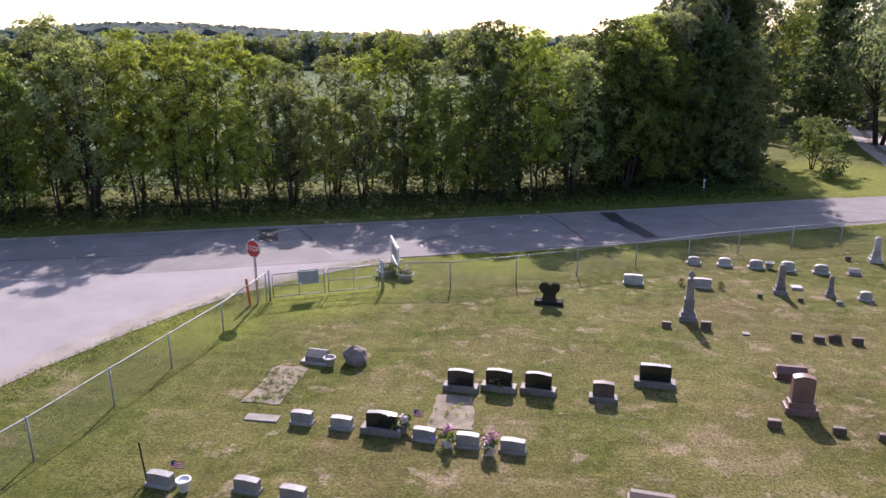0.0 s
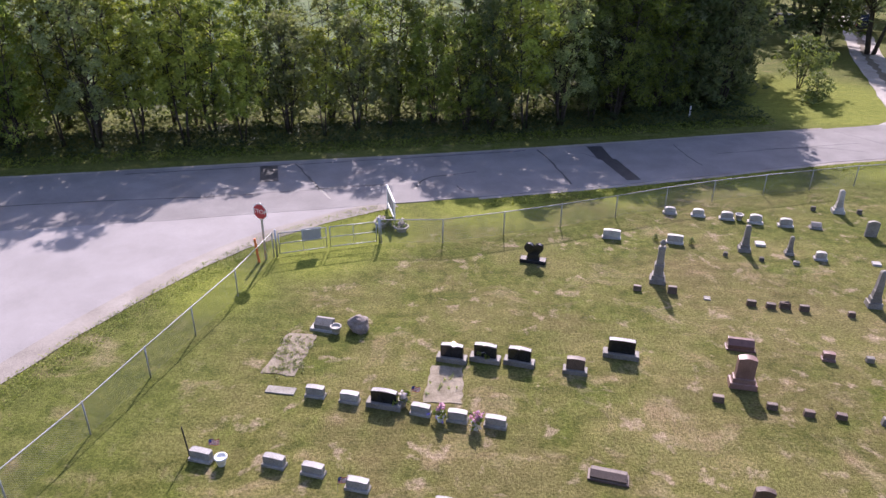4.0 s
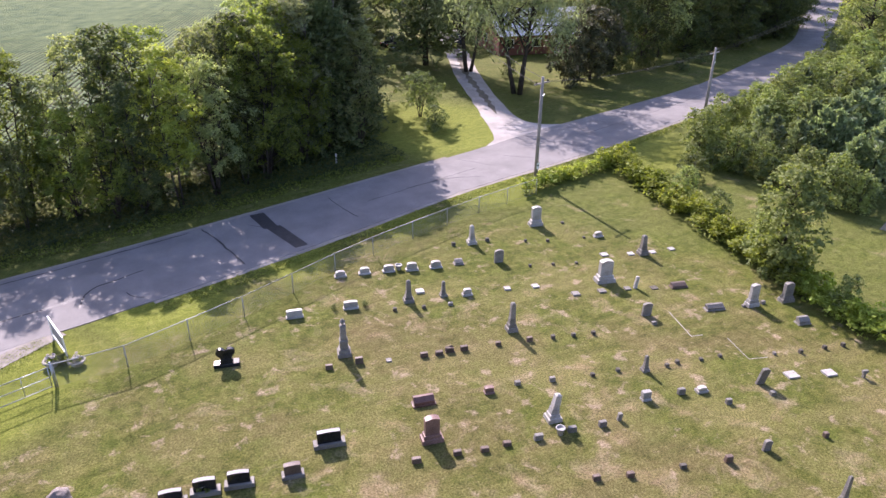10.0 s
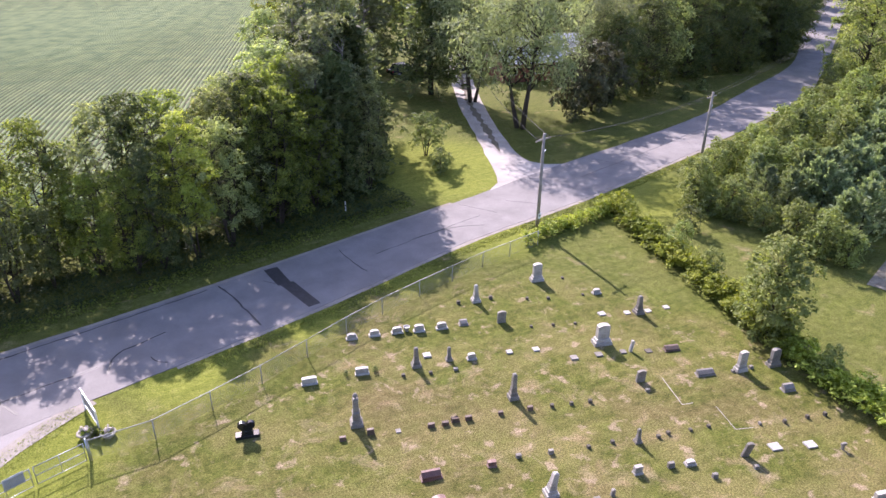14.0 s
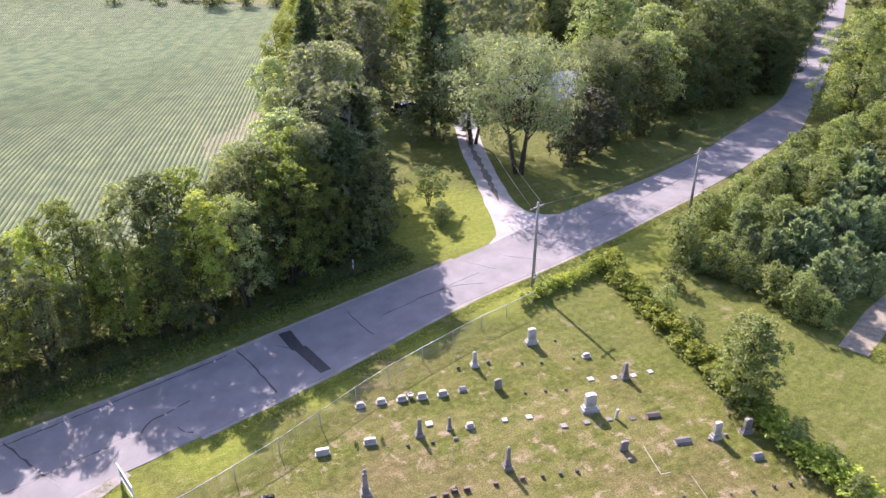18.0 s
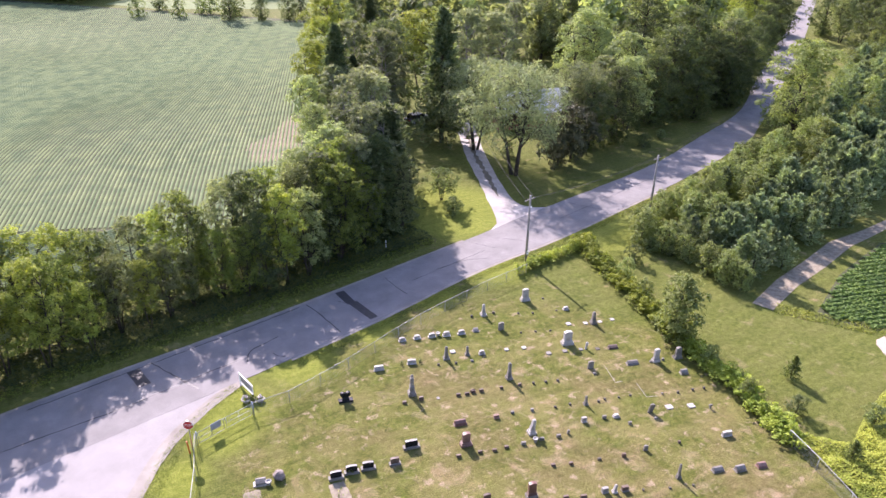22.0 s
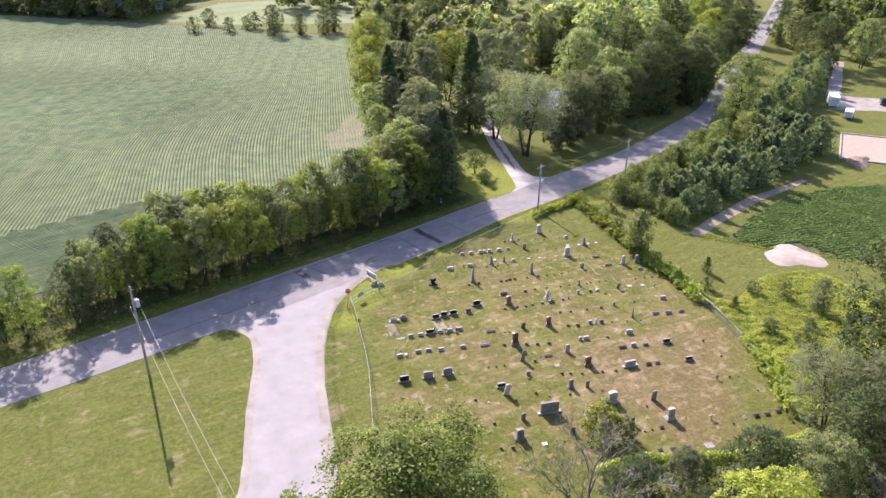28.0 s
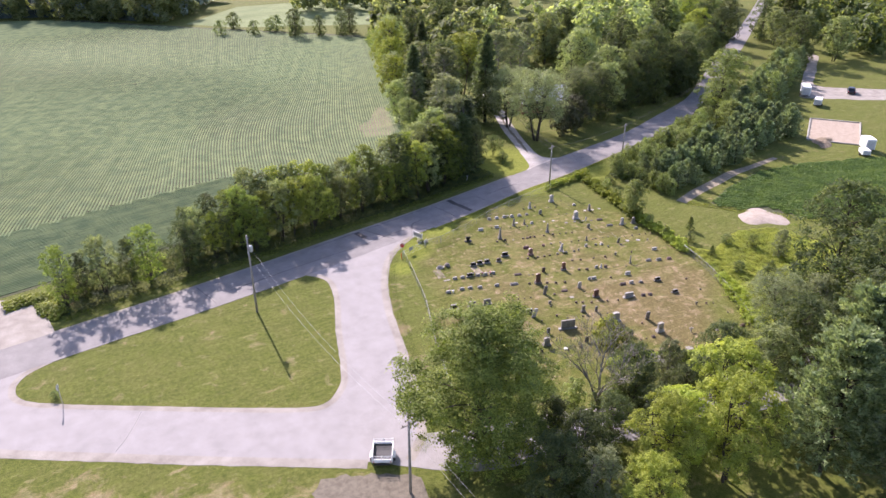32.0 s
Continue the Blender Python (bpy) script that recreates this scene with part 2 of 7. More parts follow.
def asphalt_material(name, dark, light, cracks=True):
    m, nt, b = material(name)
    grain = noise_tex(nt, 45.0, 3.0, 0.8)
    cloud = noise_tex(nt, 0.5, 5.0, 0.6)
    c = ramp(nt, cloud, [(0.3, dark), (0.7, light)])
    g = ramp(nt, grain, [(0.3, (0.75, 0.75, 0.75)), (0.7, (1.2, 1.2, 1.2))])
    nt.links.new(mix(nt, 1.0, c, g, "MULTIPLY"), b.inputs["Base Color"])
    b.inputs["Roughness"].default_value = 0.88
    b.inputs["Specular IOR Level"].default_value = 0.3
    bump(nt, b, grain, 0.3, 0.008)
    return m


GRASS = grass_material()
ASPHALT = asphalt_material("asphalt", (0.175, 0.163, 0.155), (0.24, 0.226, 0.215))
CHIPSEAL = asphalt_material("chipseal", (0.24, 0.225, 0.215), (0.3, 0.281, 0.27))
GRAVEL = surface("gravel", (0.22, 0.195, 0.165), (0.34, 0.31, 0.27), 0.5, 22.0, 0.95, relief=0.3, depth=0.02, spec=0.2)
PALE_GRAVEL = surface("pale_gravel", (0.3, 0.275, 0.25), (0.44, 0.41, 0.38), 0.5, 22.0, 0.95, relief=0.3, depth=0.02, spec=0.2)
TAR = surface("tar", (0.018, 0.018, 0.02), (0.04, 0.04, 0.042), 3.0, 40.0, 0.6, relief=0.3)
PALE_SAND = surface("pale_sand", (0.3, 0.25, 0.2), (0.4, 0.345, 0.285), 1.0, 30.0, 0.95, relief=0.5, depth=0.03, spec=0.2)
SAND = surface("sand", (0.3, 0.24, 0.18), (0.4, 0.33, 0.26), 1.0, 30.0, 0.95, relief=0.5, depth=0.03, spec=0.2)
SOIL = surface("soil", (0.15, 0.115, 0.075), (0.32, 0.26, 0.19), 2.0, 18.0, 0.95, relief=0.8, depth=0.05, spec=0.1)
FIELD_SOIL = surface("field_soil", (0.06, 0.068, 0.034), (0.095, 0.1, 0.056), 0.06, 5.0, 0.95, relief=0.6, depth=0.1, spec=0.1)
BED = surface("sandy_grave_soil", (0.19, 0.16, 0.112), (0.34, 0.295, 0.22), 2.0, 18.0, 0.95, relief=0.8, depth=0.04, spec=0.1)
PALE_CROP = surface("pale_crop", (0.13, 0.165, 0.07), (0.19, 0.23, 0.105), 0.08, 3.0, 0.95, relief=0.5, depth=0.1, spec=0.1)
BARK = surface("bark", (0.035, 0.029, 0.023), (0.09, 0.074, 0.058), 3.0, 24.0, 0.95, relief=0.8, depth=0.03, spec=0.15)
GREY_BARK = surface("grey_bark", (0.16, 0.145, 0.125), (0.3, 0.28, 0.25), 3.0, 24.0, 0.95, relief=0.8, depth=0.03, spec=0.15)
DULL_STEEL = surface("weathered_zinc", (0.3, 0.305, 0.3), (0.44, 0.445, 0.44), 4.0, 50.0, 0.65, 0.4, 0.1)
STEEL = surface("galvanised_steel", (0.36, 0.38, 0.39), (0.5, 0.52, 0.53), 4.0, 50.0, 0.45, 0.8, 0.1)
WIRE = surface("fence_wire", (0.22, 0.225, 0.215), (0.32, 0.325, 0.31), 2.0, 30.0, 0.6, 0.3, 0.0)
WOOD = surface("weathered_wood", (0.2, 0.175, 0.15), (0.34, 0.31, 0.275), 2.0, 40.0, 0.9, relief=0.4)
WHITE = surface("white_paint", (0.72, 0.72, 0.7), (0.82, 0.82, 0.8), 2.0, 40.0, 0.5, relief=0.05)
RED = surface("red_sign_sheet", (0.42, 0.02, 0.025), (0.5, 0.03, 0.035), 2.0, 30.0, 0.45, relief=0.0)
ORANGE = surface("orange_plastic", (0.6, 0.12, 0.02), (0.72, 0.17, 0.03), 3.0, 40.0, 0.5, relief=0.0)
GREY_PAINT = surface("grey_paint", (0.36, 0.365, 0.375), (0.45, 0.455, 0.465), 3.0, 40.0, 0.6, relief=0.05)
BLACK = surface("black_rubber", (0.015, 0.015, 0.016), (0.03, 0.03, 0.03), 4.0, 50.0, 0.7, relief=0.1)
METAL_ROOF = surface("metal_roof", (0.5, 0.52, 0.53), (0.62, 0.63, 0.64), 0.6, 12.0, 0.4, 0.5, 0.05)
SIDING = surface("brown_red_siding", (0.2, 0.075, 0.055), (0.29, 0.11, 0.085), 1.5, 20.0, 0.8)
BLUE = surface("blue_car_paint", (0.03, 0.09, 0.22), (0.05, 0.13, 0.3), 1.0, 30.0, 0.25, relief=0.0)
DARK_PAINT = surface("dark_car_paint", (0.012, 0.013, 0.016), (0.03, 0.03, 0.035), 1.0, 30.0, 0.25, relief=0.0)
GLASS = surface("tinted_glass", (0.01, 0.012, 0.014), (0.02, 0.022, 0.025), 1.0, 20.0, 0.06, relief=0.0)
CERAMIC = surface("glazed_ceramic", (0.012, 0.01, 0.01), (0.06, 0.04, 0.03), 6.0, 30.0, 0.2, relief=0.0)
PINK_PETAL = surface("pink_petals", (0.68, 0.22, 0.36), (0.82, 0.55, 0.62), 14.0, 50.0, 0.8, relief=0.0)
VIOLET_PETAL = surface("violet_petals", (0.2, 0.14, 0.55), (0.4, 0.32, 0.7), 14.0, 50.0, 0.8, relief=0.0)
PALE_PETAL = surface("pale_petals", (0.55, 0.45, 0.4), (0.7, 0.62, 0.58), 14.0, 50.0, 0.8, relief=0.0)
FLAG_BLUE = surface("flag_blue", (0.03, 0.05, 0.2), (0.05, 0.08, 0.28), 8.0, 60.0, 0.8, relief=0.0)
FLAG_RED = surface("flag_red", (0.45, 0.03, 0.05), (0.55, 0.05, 0.07), 8.0, 60.0, 0.8, relief=0.0)
STONES = {
    "grey": granite("grey_granite", (0.13, 0.12, 0.104), (0.29, 0.27, 0.238), 0.7),
    "white": granite("white_marble", (0.32, 0.305, 0.278), (0.52, 0.495, 0.455), 0.6),
    "pale": granite("pale_concrete", (0.24, 0.225, 0.19), (0.38, 0.36, 0.31), 0.9),
    "ash": granite("ash_granite", (0.215, 0.208, 0.198), (0.41, 0.4, 0.38), 0.6),
    "black": granite("black_granite", (0.012, 0.012, 0.014), (0.03, 0.03, 0.032), 0.12),
    "dark": granite("dark_weathered_stone", (0.06, 0.053, 0.042), (0.15, 0.134, 0.105), 0.85),
    "brown": granite("brown_granite", (0.08, 0.053, 0.04), (0.185, 0.128, 0.098), 0.6),
    "red": granite("red_granite", (0.105, 0.05, 0.04), (0.21, 0.11, 0.086), 0.4),
    "field": granite("grey_brown_fieldstone", (0.14, 0.115, 0.1), (0.31, 0.262, 0.235), 0.85),
    "pink": granite("pink_granite", (0.165, 0.09, 0.072), (0.32, 0.195, 0.163), 0.5),
}
DIRT = surface("dirt_track", (0.1, 0.085, 0.06), (0.185, 0.158, 0.115), 1.6, 20.0, 0.95, relief=0.5)
LEAF = leaf_material("leaves", (0.102, 0.138, 0.042), (0.228, 0.268, 0.086), (1.85, 1.9, 0.75), 0.54)
LEAF_MID = leaf_material("mid_green_leaves", (0.082, 0.108, 0.049), (0.195, 0.226, 0.104), (1.8, 1.85, 0.78), 0.38)
LEAF_SOFT = leaf_material("soft_green_leaves", (0.145, 0.18, 0.09), (0.33, 0.372, 0.188), (1.75, 1.8, 0.85), 0.4)
LEAF_WARM = leaf_material("warm_green_leaves", (0.118, 0.146, 0.052), (0.285, 0.318, 0.12), (1.75, 1.8, 0.8), 0.34)
LEAF_ASH = leaf_material("ash_green_leaves", (0.108, 0.126, 0.074), (0.232, 0.252, 0.152), (1.7, 1.72, 0.92), 0.42)
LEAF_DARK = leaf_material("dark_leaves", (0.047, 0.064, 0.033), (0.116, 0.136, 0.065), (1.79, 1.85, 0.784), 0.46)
LEAF_GREY = leaf_material("grey_green_leaves", (0.145, 0.175, 0.094), (0.282, 0.316, 0.178), (1.73, 1.73, 0.864), 0.55)
LEAF_YELLOW = leaf_material("yellow_green_leaves", (0.195, 0.23, 0.042), (0.37, 0.4, 0.092), (1.55, 1.6, 0.7), 0.36)
LEAF_RED = leaf_material("dark_maple_leaves", (0.042, 0.048, 0.028), (0.095, 0.098, 0.055), (1.5, 1.3, 0.9), 0.3)
LEAF_RUST = leaf_material("rust_leaves", (0.14, 0.05, 0.03), (0.26, 0.1, 0.06), (1.6, 1.1, 0.8), 0.3)
NEEDLE = leaf_material("needles", (0.0633, 0.0862, 0.0437), (0.144, 0.172, 0.092), (1.65, 1.65, 0.88), 0.40)
NEEDLE_BLUE = leaf_material("blue_green_needles", (0.12, 0.158, 0.092), (0.29, 0.335, 0.2), (1.6, 1.65, 0.9), 0.36)
NEEDLE_PINE = leaf_material("pine_needles", (0.1, 0.13, 0.07), (0.25, 0.285, 0.158), (1.6, 1.65, 0.9), 0.34)
# Undergrowth leaves darkened in colour for the deep shade under the roadside trees.
LEAF_SHADED = leaf_material("shaded_leaves", (0.0286, 0.0416, 0.0182), (0.065, 0.0832, 0.0364), (1.3, 1.4, 0.7), 0.25)
# Distance haze is mixed into these two colours as a bluish tint.
HAZED_CROWNS = surface("hazed_crowns", (0.042, 0.06, 0.054), (0.088, 0.116, 0.106), 0.09, 0.8, 0.95, relief=1.0, depth=1.0, spec=0.05)
LEAF_HAZED = leaf_material("hazed_leaves", (0.14, 0.185, 0.168), (0.238, 0.283, 0.26), (1.4, 1.4, 1.1), 0.35)
LEAF_WILLOW = leaf_material("willow_leaves", (0.125, 0.148, 0.082), (0.235, 0.262, 0.15), (1.55, 1.55, 0.95), 0.42)
LEAF_MAPLE = leaf_material("maple_leaves", (0.1, 0.134, 0.034), (0.28, 0.325, 0.087), (1.68, 1.85, 0.784), 0.3)
VINE = leaf_material("vine_leaves", (0.19, 0.228, 0.04), (0.37, 0.41, 0.098), (1.6, 1.65, 0.65), 0.34)
GOLDEN = leaf_material("goldenrod_leaves", (0.235, 0.268, 0.042), (0.42, 0.445, 0.092), (1.5, 1.55, 0.65), 0.24)
SOY = leaf_material("soy_leaves", (0.198, 0.256, 0.138), (0.236, 0.294, 0.162), (1.5, 1.5, 0.8), 0.2, 0.95, 0.05)
CROP = leaf_material("crop_leaves", (0.085, 0.135, 0.035), (0.15, 0.205, 0.06), (1.5, 1.5, 0.7), 0.3)
TURF = leaf_material("turf", (0.12, 0.14, 0.03), (0.22, 0.235, 0.07), (1.5, 1.5, 0.7), 0.45, 0.8, 0.1)
WEED = leaf_material("tall_grass", (0.1, 0.125, 0.025), (0.22, 0.24, 0.07), (1.5, 1.6, 0.7), 0.5)


# ---- building helpers ----
def part(name, bm, mat=None, parent=None, label="", smooth=False):
    """Links a bmesh (or a finished mesh) as one object."""
    if isinstance(bm, bpy.types.Mesh):
        me = bm
    else:
        me = bpy.data.meshes.new(name)
        bm.to_mesh(me)
        bm.free()
    if mat and not me.materials:
        me.materials.append(mat)
    if smooth:
        me.polygons.foreach_set("use_smooth", [True] * len(me.polygons))
    ob = new(name, me)
    ob.parent = parent
    if label:
        tagged(ob, label)
    return ob


def thing(name, m, label, category, group="", kind=""):
    ob = new(name)
    ob.matrix_basis = m
    ob.empty_display_size = 0.3
    return tagged(ob, label, category, group, kind)


def add_box(bm, sx, sy, sz, at=(0, 0, 0), taper=1.0, rot=None, bevel=0.0):
    """Box with its foot at `at`; taper narrows the top."""
    vs = []
    for z, k in ((0, 1.0), (sz, taper)):
        for x, y in ((-1, -1), (1, -1), (1, 1), (-1, 1)):
            v = Vector((x * sx / 2 * k, y * sy / 2 * k, z))
            vs.append(bm.verts.new((rot @ v if rot else v) + Vector(at)))
    fs = [bm.faces.new([vs[i] for i in q]) for q in ((3, 2, 1, 0), (4, 5, 6, 7), (0, 1, 5, 4), (1, 2, 6, 5), (2, 3, 7, 6), (3, 0, 4, 7))]
    if bevel:
        edges = list({e for f in fs for e in f.edges})
        bmesh.ops.bevel(bm, geom=edges, offset=bevel, segments=2, affect="EDGES", profile=0.5)
    return bm


def box(sx, sy, sz, at=(0, 0, 0), taper=1.0, rot=None, bevel=0.0):
    return add_box(bmesh.new(), sx, sy, sz, at, taper, rot, bevel)


def add_tube(bm, points, radii, sides=7):
    """Tapered tube along points."""
    pts = [Vector(p) for p in points]
    if isinstance(radii, (int, float)):
        radii = [radii] * len(pts)
    rings = []
    for i, p in enumerate(pts):
        d = (pts[min(i + 1, len(pts) - 1)] - pts[max(i - 1, 0)]).normalized()
        a = d.orthogonal().normalized()
        b = d.cross(a)
        rings.append([bm.verts.new(p + (a * math.cos(k * math.tau / sides) + b * math.sin(k * math.tau / sides)) * radii[i]) for k in range(sides)])
    for r, s in zip(rings, rings[1:]):
        # match the nearest vertex so that rings do not twist
        off = min(range(sides), key=lambda o: (r[0].co - s[o].co).length)
        for k in range(sides):
            bm.faces.new((r[k], r[(k + 1) % sides], s[(k + 1 + off) % sides], s[(k + off) % sides]))
    bm.faces.new(list(reversed(rings[0])))
    bm.faces.new(rings[-1])
    return bm


def tube(points, radii, sides=7):
    return add_tube(bmesh.new(), points, radii, sides)


def lathe(profile, sides=16):
    """Turned solid from (radius, height) pairs."""
    bm = bmesh.new()
    rings = [[bm.verts.new((r * math.cos(k * math.tau / sides), r * math.sin(k * math.tau / sides), z)) for k in range(sides)] for r, z in profile]
    for a, b in zip(rings, rings[1:]):
        for k in range(sides):
            bm.faces.new((a[k], a[(k + 1) % sides], b[(k + 1) % sides], b[k]))
    bm.faces.new(list(reversed(rings[0])))
    bm.faces.new(rings[-1])
    return bm


def plate(outline, depth, bevel=0.015):
    """Upright slab: an outline in x and z, centred in y."""
    bm = bmesh.new()
    front = [bm.verts.new((x, -depth / 2, z)) for x, z in outline]
    back = [bm.verts.new((x, depth / 2, z)) for x, z in outline]
    n = len(front)
    fs = [bm.faces.new(front), bm.faces.new(list(reversed(back)))]
    for k in range(n):
        bm.faces.new((front[k], back[k], back[(k + 1) % n], front[(k + 1) % n]))
    if bevel:
        bmesh.ops.bevel(bm, geom=list({e for f in fs for e in f.edges}), offset=bevel, segments=2, affect="EDGES", profile=0.5)
    bmesh.ops.recalc_face_normals(bm, faces=bm.faces[:])
    return bm


def mesh_of(name, verts, faces, mat):
    me = bpy.data.meshes.new(name)
    me.from_pydata(verts, [], faces)
    me.materials.append(mat)
    return me


def smooth_line(pts, step):
    """Catmull-Rom curve through plan points, sampled about every step metres."""
    P = [Vector((p[0], p[1])) for p in pts]
    P = [P[0] * 2 - P[1]] + P + [P[-1] * 2 - P[-2]]
    out = []
    for i in range(1, len(P) - 2):
        n = max(2, int((P[i + 1] - P[i]).length / step))
        for k in range(n):
            t = k / n
            a, b, c, d = P[i - 1:i + 3]
            out.append(0.5 * (2 * b + (c - a) * t + (2 * a - 5 * b + 4 * c - d) * t * t + (3 * b - a - 3 * c + d) * t ** 3))
    return out + [P[-2]]


def sheet(name, outline, z, mat, thick=0.0):
    """A level sheet with skirt over a plan outline."""
    bm = bmesh.new()
    top = [bm.verts.new((p[0], p[1], z)) for p in outline]
    f = bm.faces.new(top)
    if f.normal.z < 0 or f.calc_area() and sum((a.co.x * b.co.y - b.co.x * a.co.y) for a, b in zip(top, top[1:] + top[:1])) < 0:
        f.normal_flip()
    low = [bm.verts.new((p[0], p[1], z - thick - 0.05)) for p in outline]
    n = len(top)
    for k in range(n):
        bm.faces.new((top[k], low[k], low[(k + 1) % n], top[(k + 1) % n]))
    bmesh.ops.recalc_face_normals(bm, faces=bm.faces[:])
    bmesh.ops.triangulate(bm, faces=bm.faces[:])
    return part(name, bm, mat)


def ragged(line, amount, seed):
    rnd = random.Random(seed)
    return [(p[0] + rnd.uniform(-amount, amount), p[1] + rnd.uniform(-amount, amount)) for p in line]


# ---- ground, roads, fields ----
def hill(x, y):
    """Height of the land: level near by, one long wooded rise on the horizon."""
    far = min(1.0, max(0.0, (y - 650) / 500))
    return far * (29 * math.exp(-((x + 490) / 260) ** 2) + 7 * math.exp(-((x + 60) / 300) ** 2) + 3)


def ground():
    bm = bmesh.new()
    rings = (0, 60, 150, 320, 480, 620, 700, 800, 900, 1000, 1100, 1200, 1350, 1550, 1900, 2600)
    n = 96
    rows = [[bm.verts.new((0, 40, 0))]]
    for r in rings[1:]:
        ring = []
        for k in range(n):
            a = k * math.tau / n
            x, y = r * math.cos(a), 40 + r * math.sin(a)
            ring.append(bm.verts.new((x, y, hill(x, y))))
        rows.append(ring)
    for k in range(n):
        bm.faces.new((rows[0][0], rows[1][k], rows[1][(k + 1) % n]))
        for a, b in zip(rows[1:], rows[2:]):
            bm.faces.new((a[k], b[k], b[(k + 1) % n], a[(k + 1) % n]))
    ob = part("ground", bm, GRASS)
    return tagged(ob, "mown grass with dry straw-coloured patches", "grass", kind="structure")


ground()

NORTH_EDGE = smooth_line([(-130, 20), (-80, 26.6), (-46.1, 31.8), (-26.1, 35.5), (-11.5, 38.5), (-0.8, 40.5), (9.6, 42.9), (22.8, 46.1), (30.1, 47.9), (38.9, 50.3), (51.1, 53.1), (65.5, 57.0), (82.0, 63.6), (101, 71.9), (124, 87.6), (158, 110), (245, 168), (420, 290)], 1.5)
SOUTH_EDGE = smooth_line([(-130, 13.5), (-80, 20), (-46.1, 24.8), (-35.6, 26.3), (-24.4, 28.3), (-12, 30.6), (-1.9, 32.9), (10.9, 36.1), (23.2, 39.8), (32.1, 41.6), (38.9, 43.1), (50.5, 46.2), (63.9, 50), (80.2, 55.6), (96.2, 63.4), (163.4, 106.4), (254, 168), (425, 285)], 1.5)
road = sheet("road", ragged(NORTH_EDGE, 0.06, 1) + list(reversed(ragged(SOUTH_EDGE, 0.06, 2))), 0.035, ASPHALT)
tagged(road, "worn grey asphalt road with tar-sealed cracks", "road", kind="structure")
SIDE_WEST = smooth_line([(-24.6, 30.2), (-22.0, 28.0), (-20.7, 25.2), (-21.6, 20.2), (-24.4, 12.6), (-27.0, 4.6), (-28.6, 1.2), (-31.4, -0.9), (-34.8, 0.1), (-42, 4.3), (-49.2, 8.7), (-56, 12.9), (-60.5, 16.2), (-61.6, 19.2), (-60.2, 22.2), (-55, 24.6)], 1.0)
SIDE_EAST = smooth_line([(-0.5, 34.2), (-4.6, 32.2), (-10.2, 27.7), (-14.2, 21.2), (-17.2, 13.6), (-19.2, 6.4), (-22, -3.0), (-24.5, -9.5), (-27.5, -12.6)], 1.0)
SIDE_SOUTH = [(-31.0, -10.9), (-45.2, -2.2), (-59.6, 6.9), (-72, 14.4), (-90, 17.5)]
side = sheet("side_road", ragged(SIDE_EAST, 0.03, 3) + SIDE_SOUTH + [(-90, 22.5), (-70, 24.0)] + [(-55, 25.2)] + list(reversed(ragged(SIDE_WEST, 0.03, 4))), 0.028, CHIPSEAL)
tagged(side, "pale chip-sealed side road joining the asphalt road", "road", kind="structure")


def verge_strip(name, line, width, mat, z, seed, label):
    """Ragged strip of loose stone along an edge; positive width lies to the left of the line."""
    rnd = random.Random(seed)
    vs, fs = [], []
    for i, p in enumerate(line):
        d = (Vector(line[min(i + 1, len(line) - 1)]) - Vector(line[max(i - 1, 0)])).normalized()
        nrm = Vector((-d.y, d.x))
        w = width * (0.9 + 0.15 * rnd.random())
        q = Vector(p) + nrm * w
        r = Vector(p) - nrm * 0.25 * (1 if width > 0 else -1)
        vs += [(r.x, r.y, z), (q.x, q.y, z - 0.012)]
    for i in range(len(line) - 1):
        q = (2 * i, 2 * i + 2, 2 * i + 3, 2 * i + 1)
        fs.append(q if width < 0 else q[::-1])
    return tagged(part(name, mesh_of(name, vs, fs, mat), None), label, "gravel", kind="structure")


verge_strip("verge_island", SIDE_WEST, -0.55, GRAVEL, 0.034, 5, "loose pale gravel along the road edge")
verge_strip("verge_fence_side", SIDE_EAST[3:], 0.8, GRAVEL, 0.034, 6, "loose pale gravel along the road edge")
verge_strip("verge_south", smooth_line(SIDE_SOUTH, 1.0), 1.0, GRAVEL, 0.034, 7, "loose pale gravel along the road edge")
verge_strip("verge_north", [p for p in NORTH_EDGE if -60 < p[0] < 27], 0.35, GRAVEL, 0.024, 8, "thin line of gravel along the asphalt edge")
verge_strip("verge_yard", [p for p in SOUTH_EDGE if 0 < p[0] < 60], -0.35, GRAVEL, 0.024, 9, "thin line of gravel along the asphalt edge")

DRIVE_WEST = smooth_line([(23.4, 45.2), (28.1, 46.6), (31.0, 48.3), (32.9, 50.8), (34.7, 55.3), (38.2, 64.4), (41.9, 74.2), (47.6, 86.9), (51, 95), (54, 104)], 1.5)
DRIVE_EAST = smooth_line([(47.0, 50.2), (43.0, 50.3), (40.2, 50.7), (38.4, 52.2), (37.9, 54.0), (38.9, 57.6), (40.9, 63.2), (44.6, 72.7), (50.4, 85.7), (54, 94), (58, 102)], 1.5)
drive = sheet("driveway", ragged(DRIVE_WEST, 0.1, 10) + list(reversed(ragged(DRIVE_EAST, 0.1, 11))), 0.026, PALE_GRAVEL)
tagged(drive, "pale gravel driveway leading up to the house", "driveway", kind="structure")
strip = smooth_line([(36.9, 56.6), (38.0, 59.4), (39.7, 63.9), (43.2, 73.5), (49.0, 86.3), (52, 94)], 0.6)
vs = []
for i, p in enumerate(strip):
    w = (0.3 + 0.14 * math.sin(i * 1.7) + 0.1 * math.sin(i * 0.61)) * min(1.0, i / 6)
    vs += [(p.x - w, p.y + 0.1, 0.034), (p.x + w, p.y - 0.2, 0.034)]
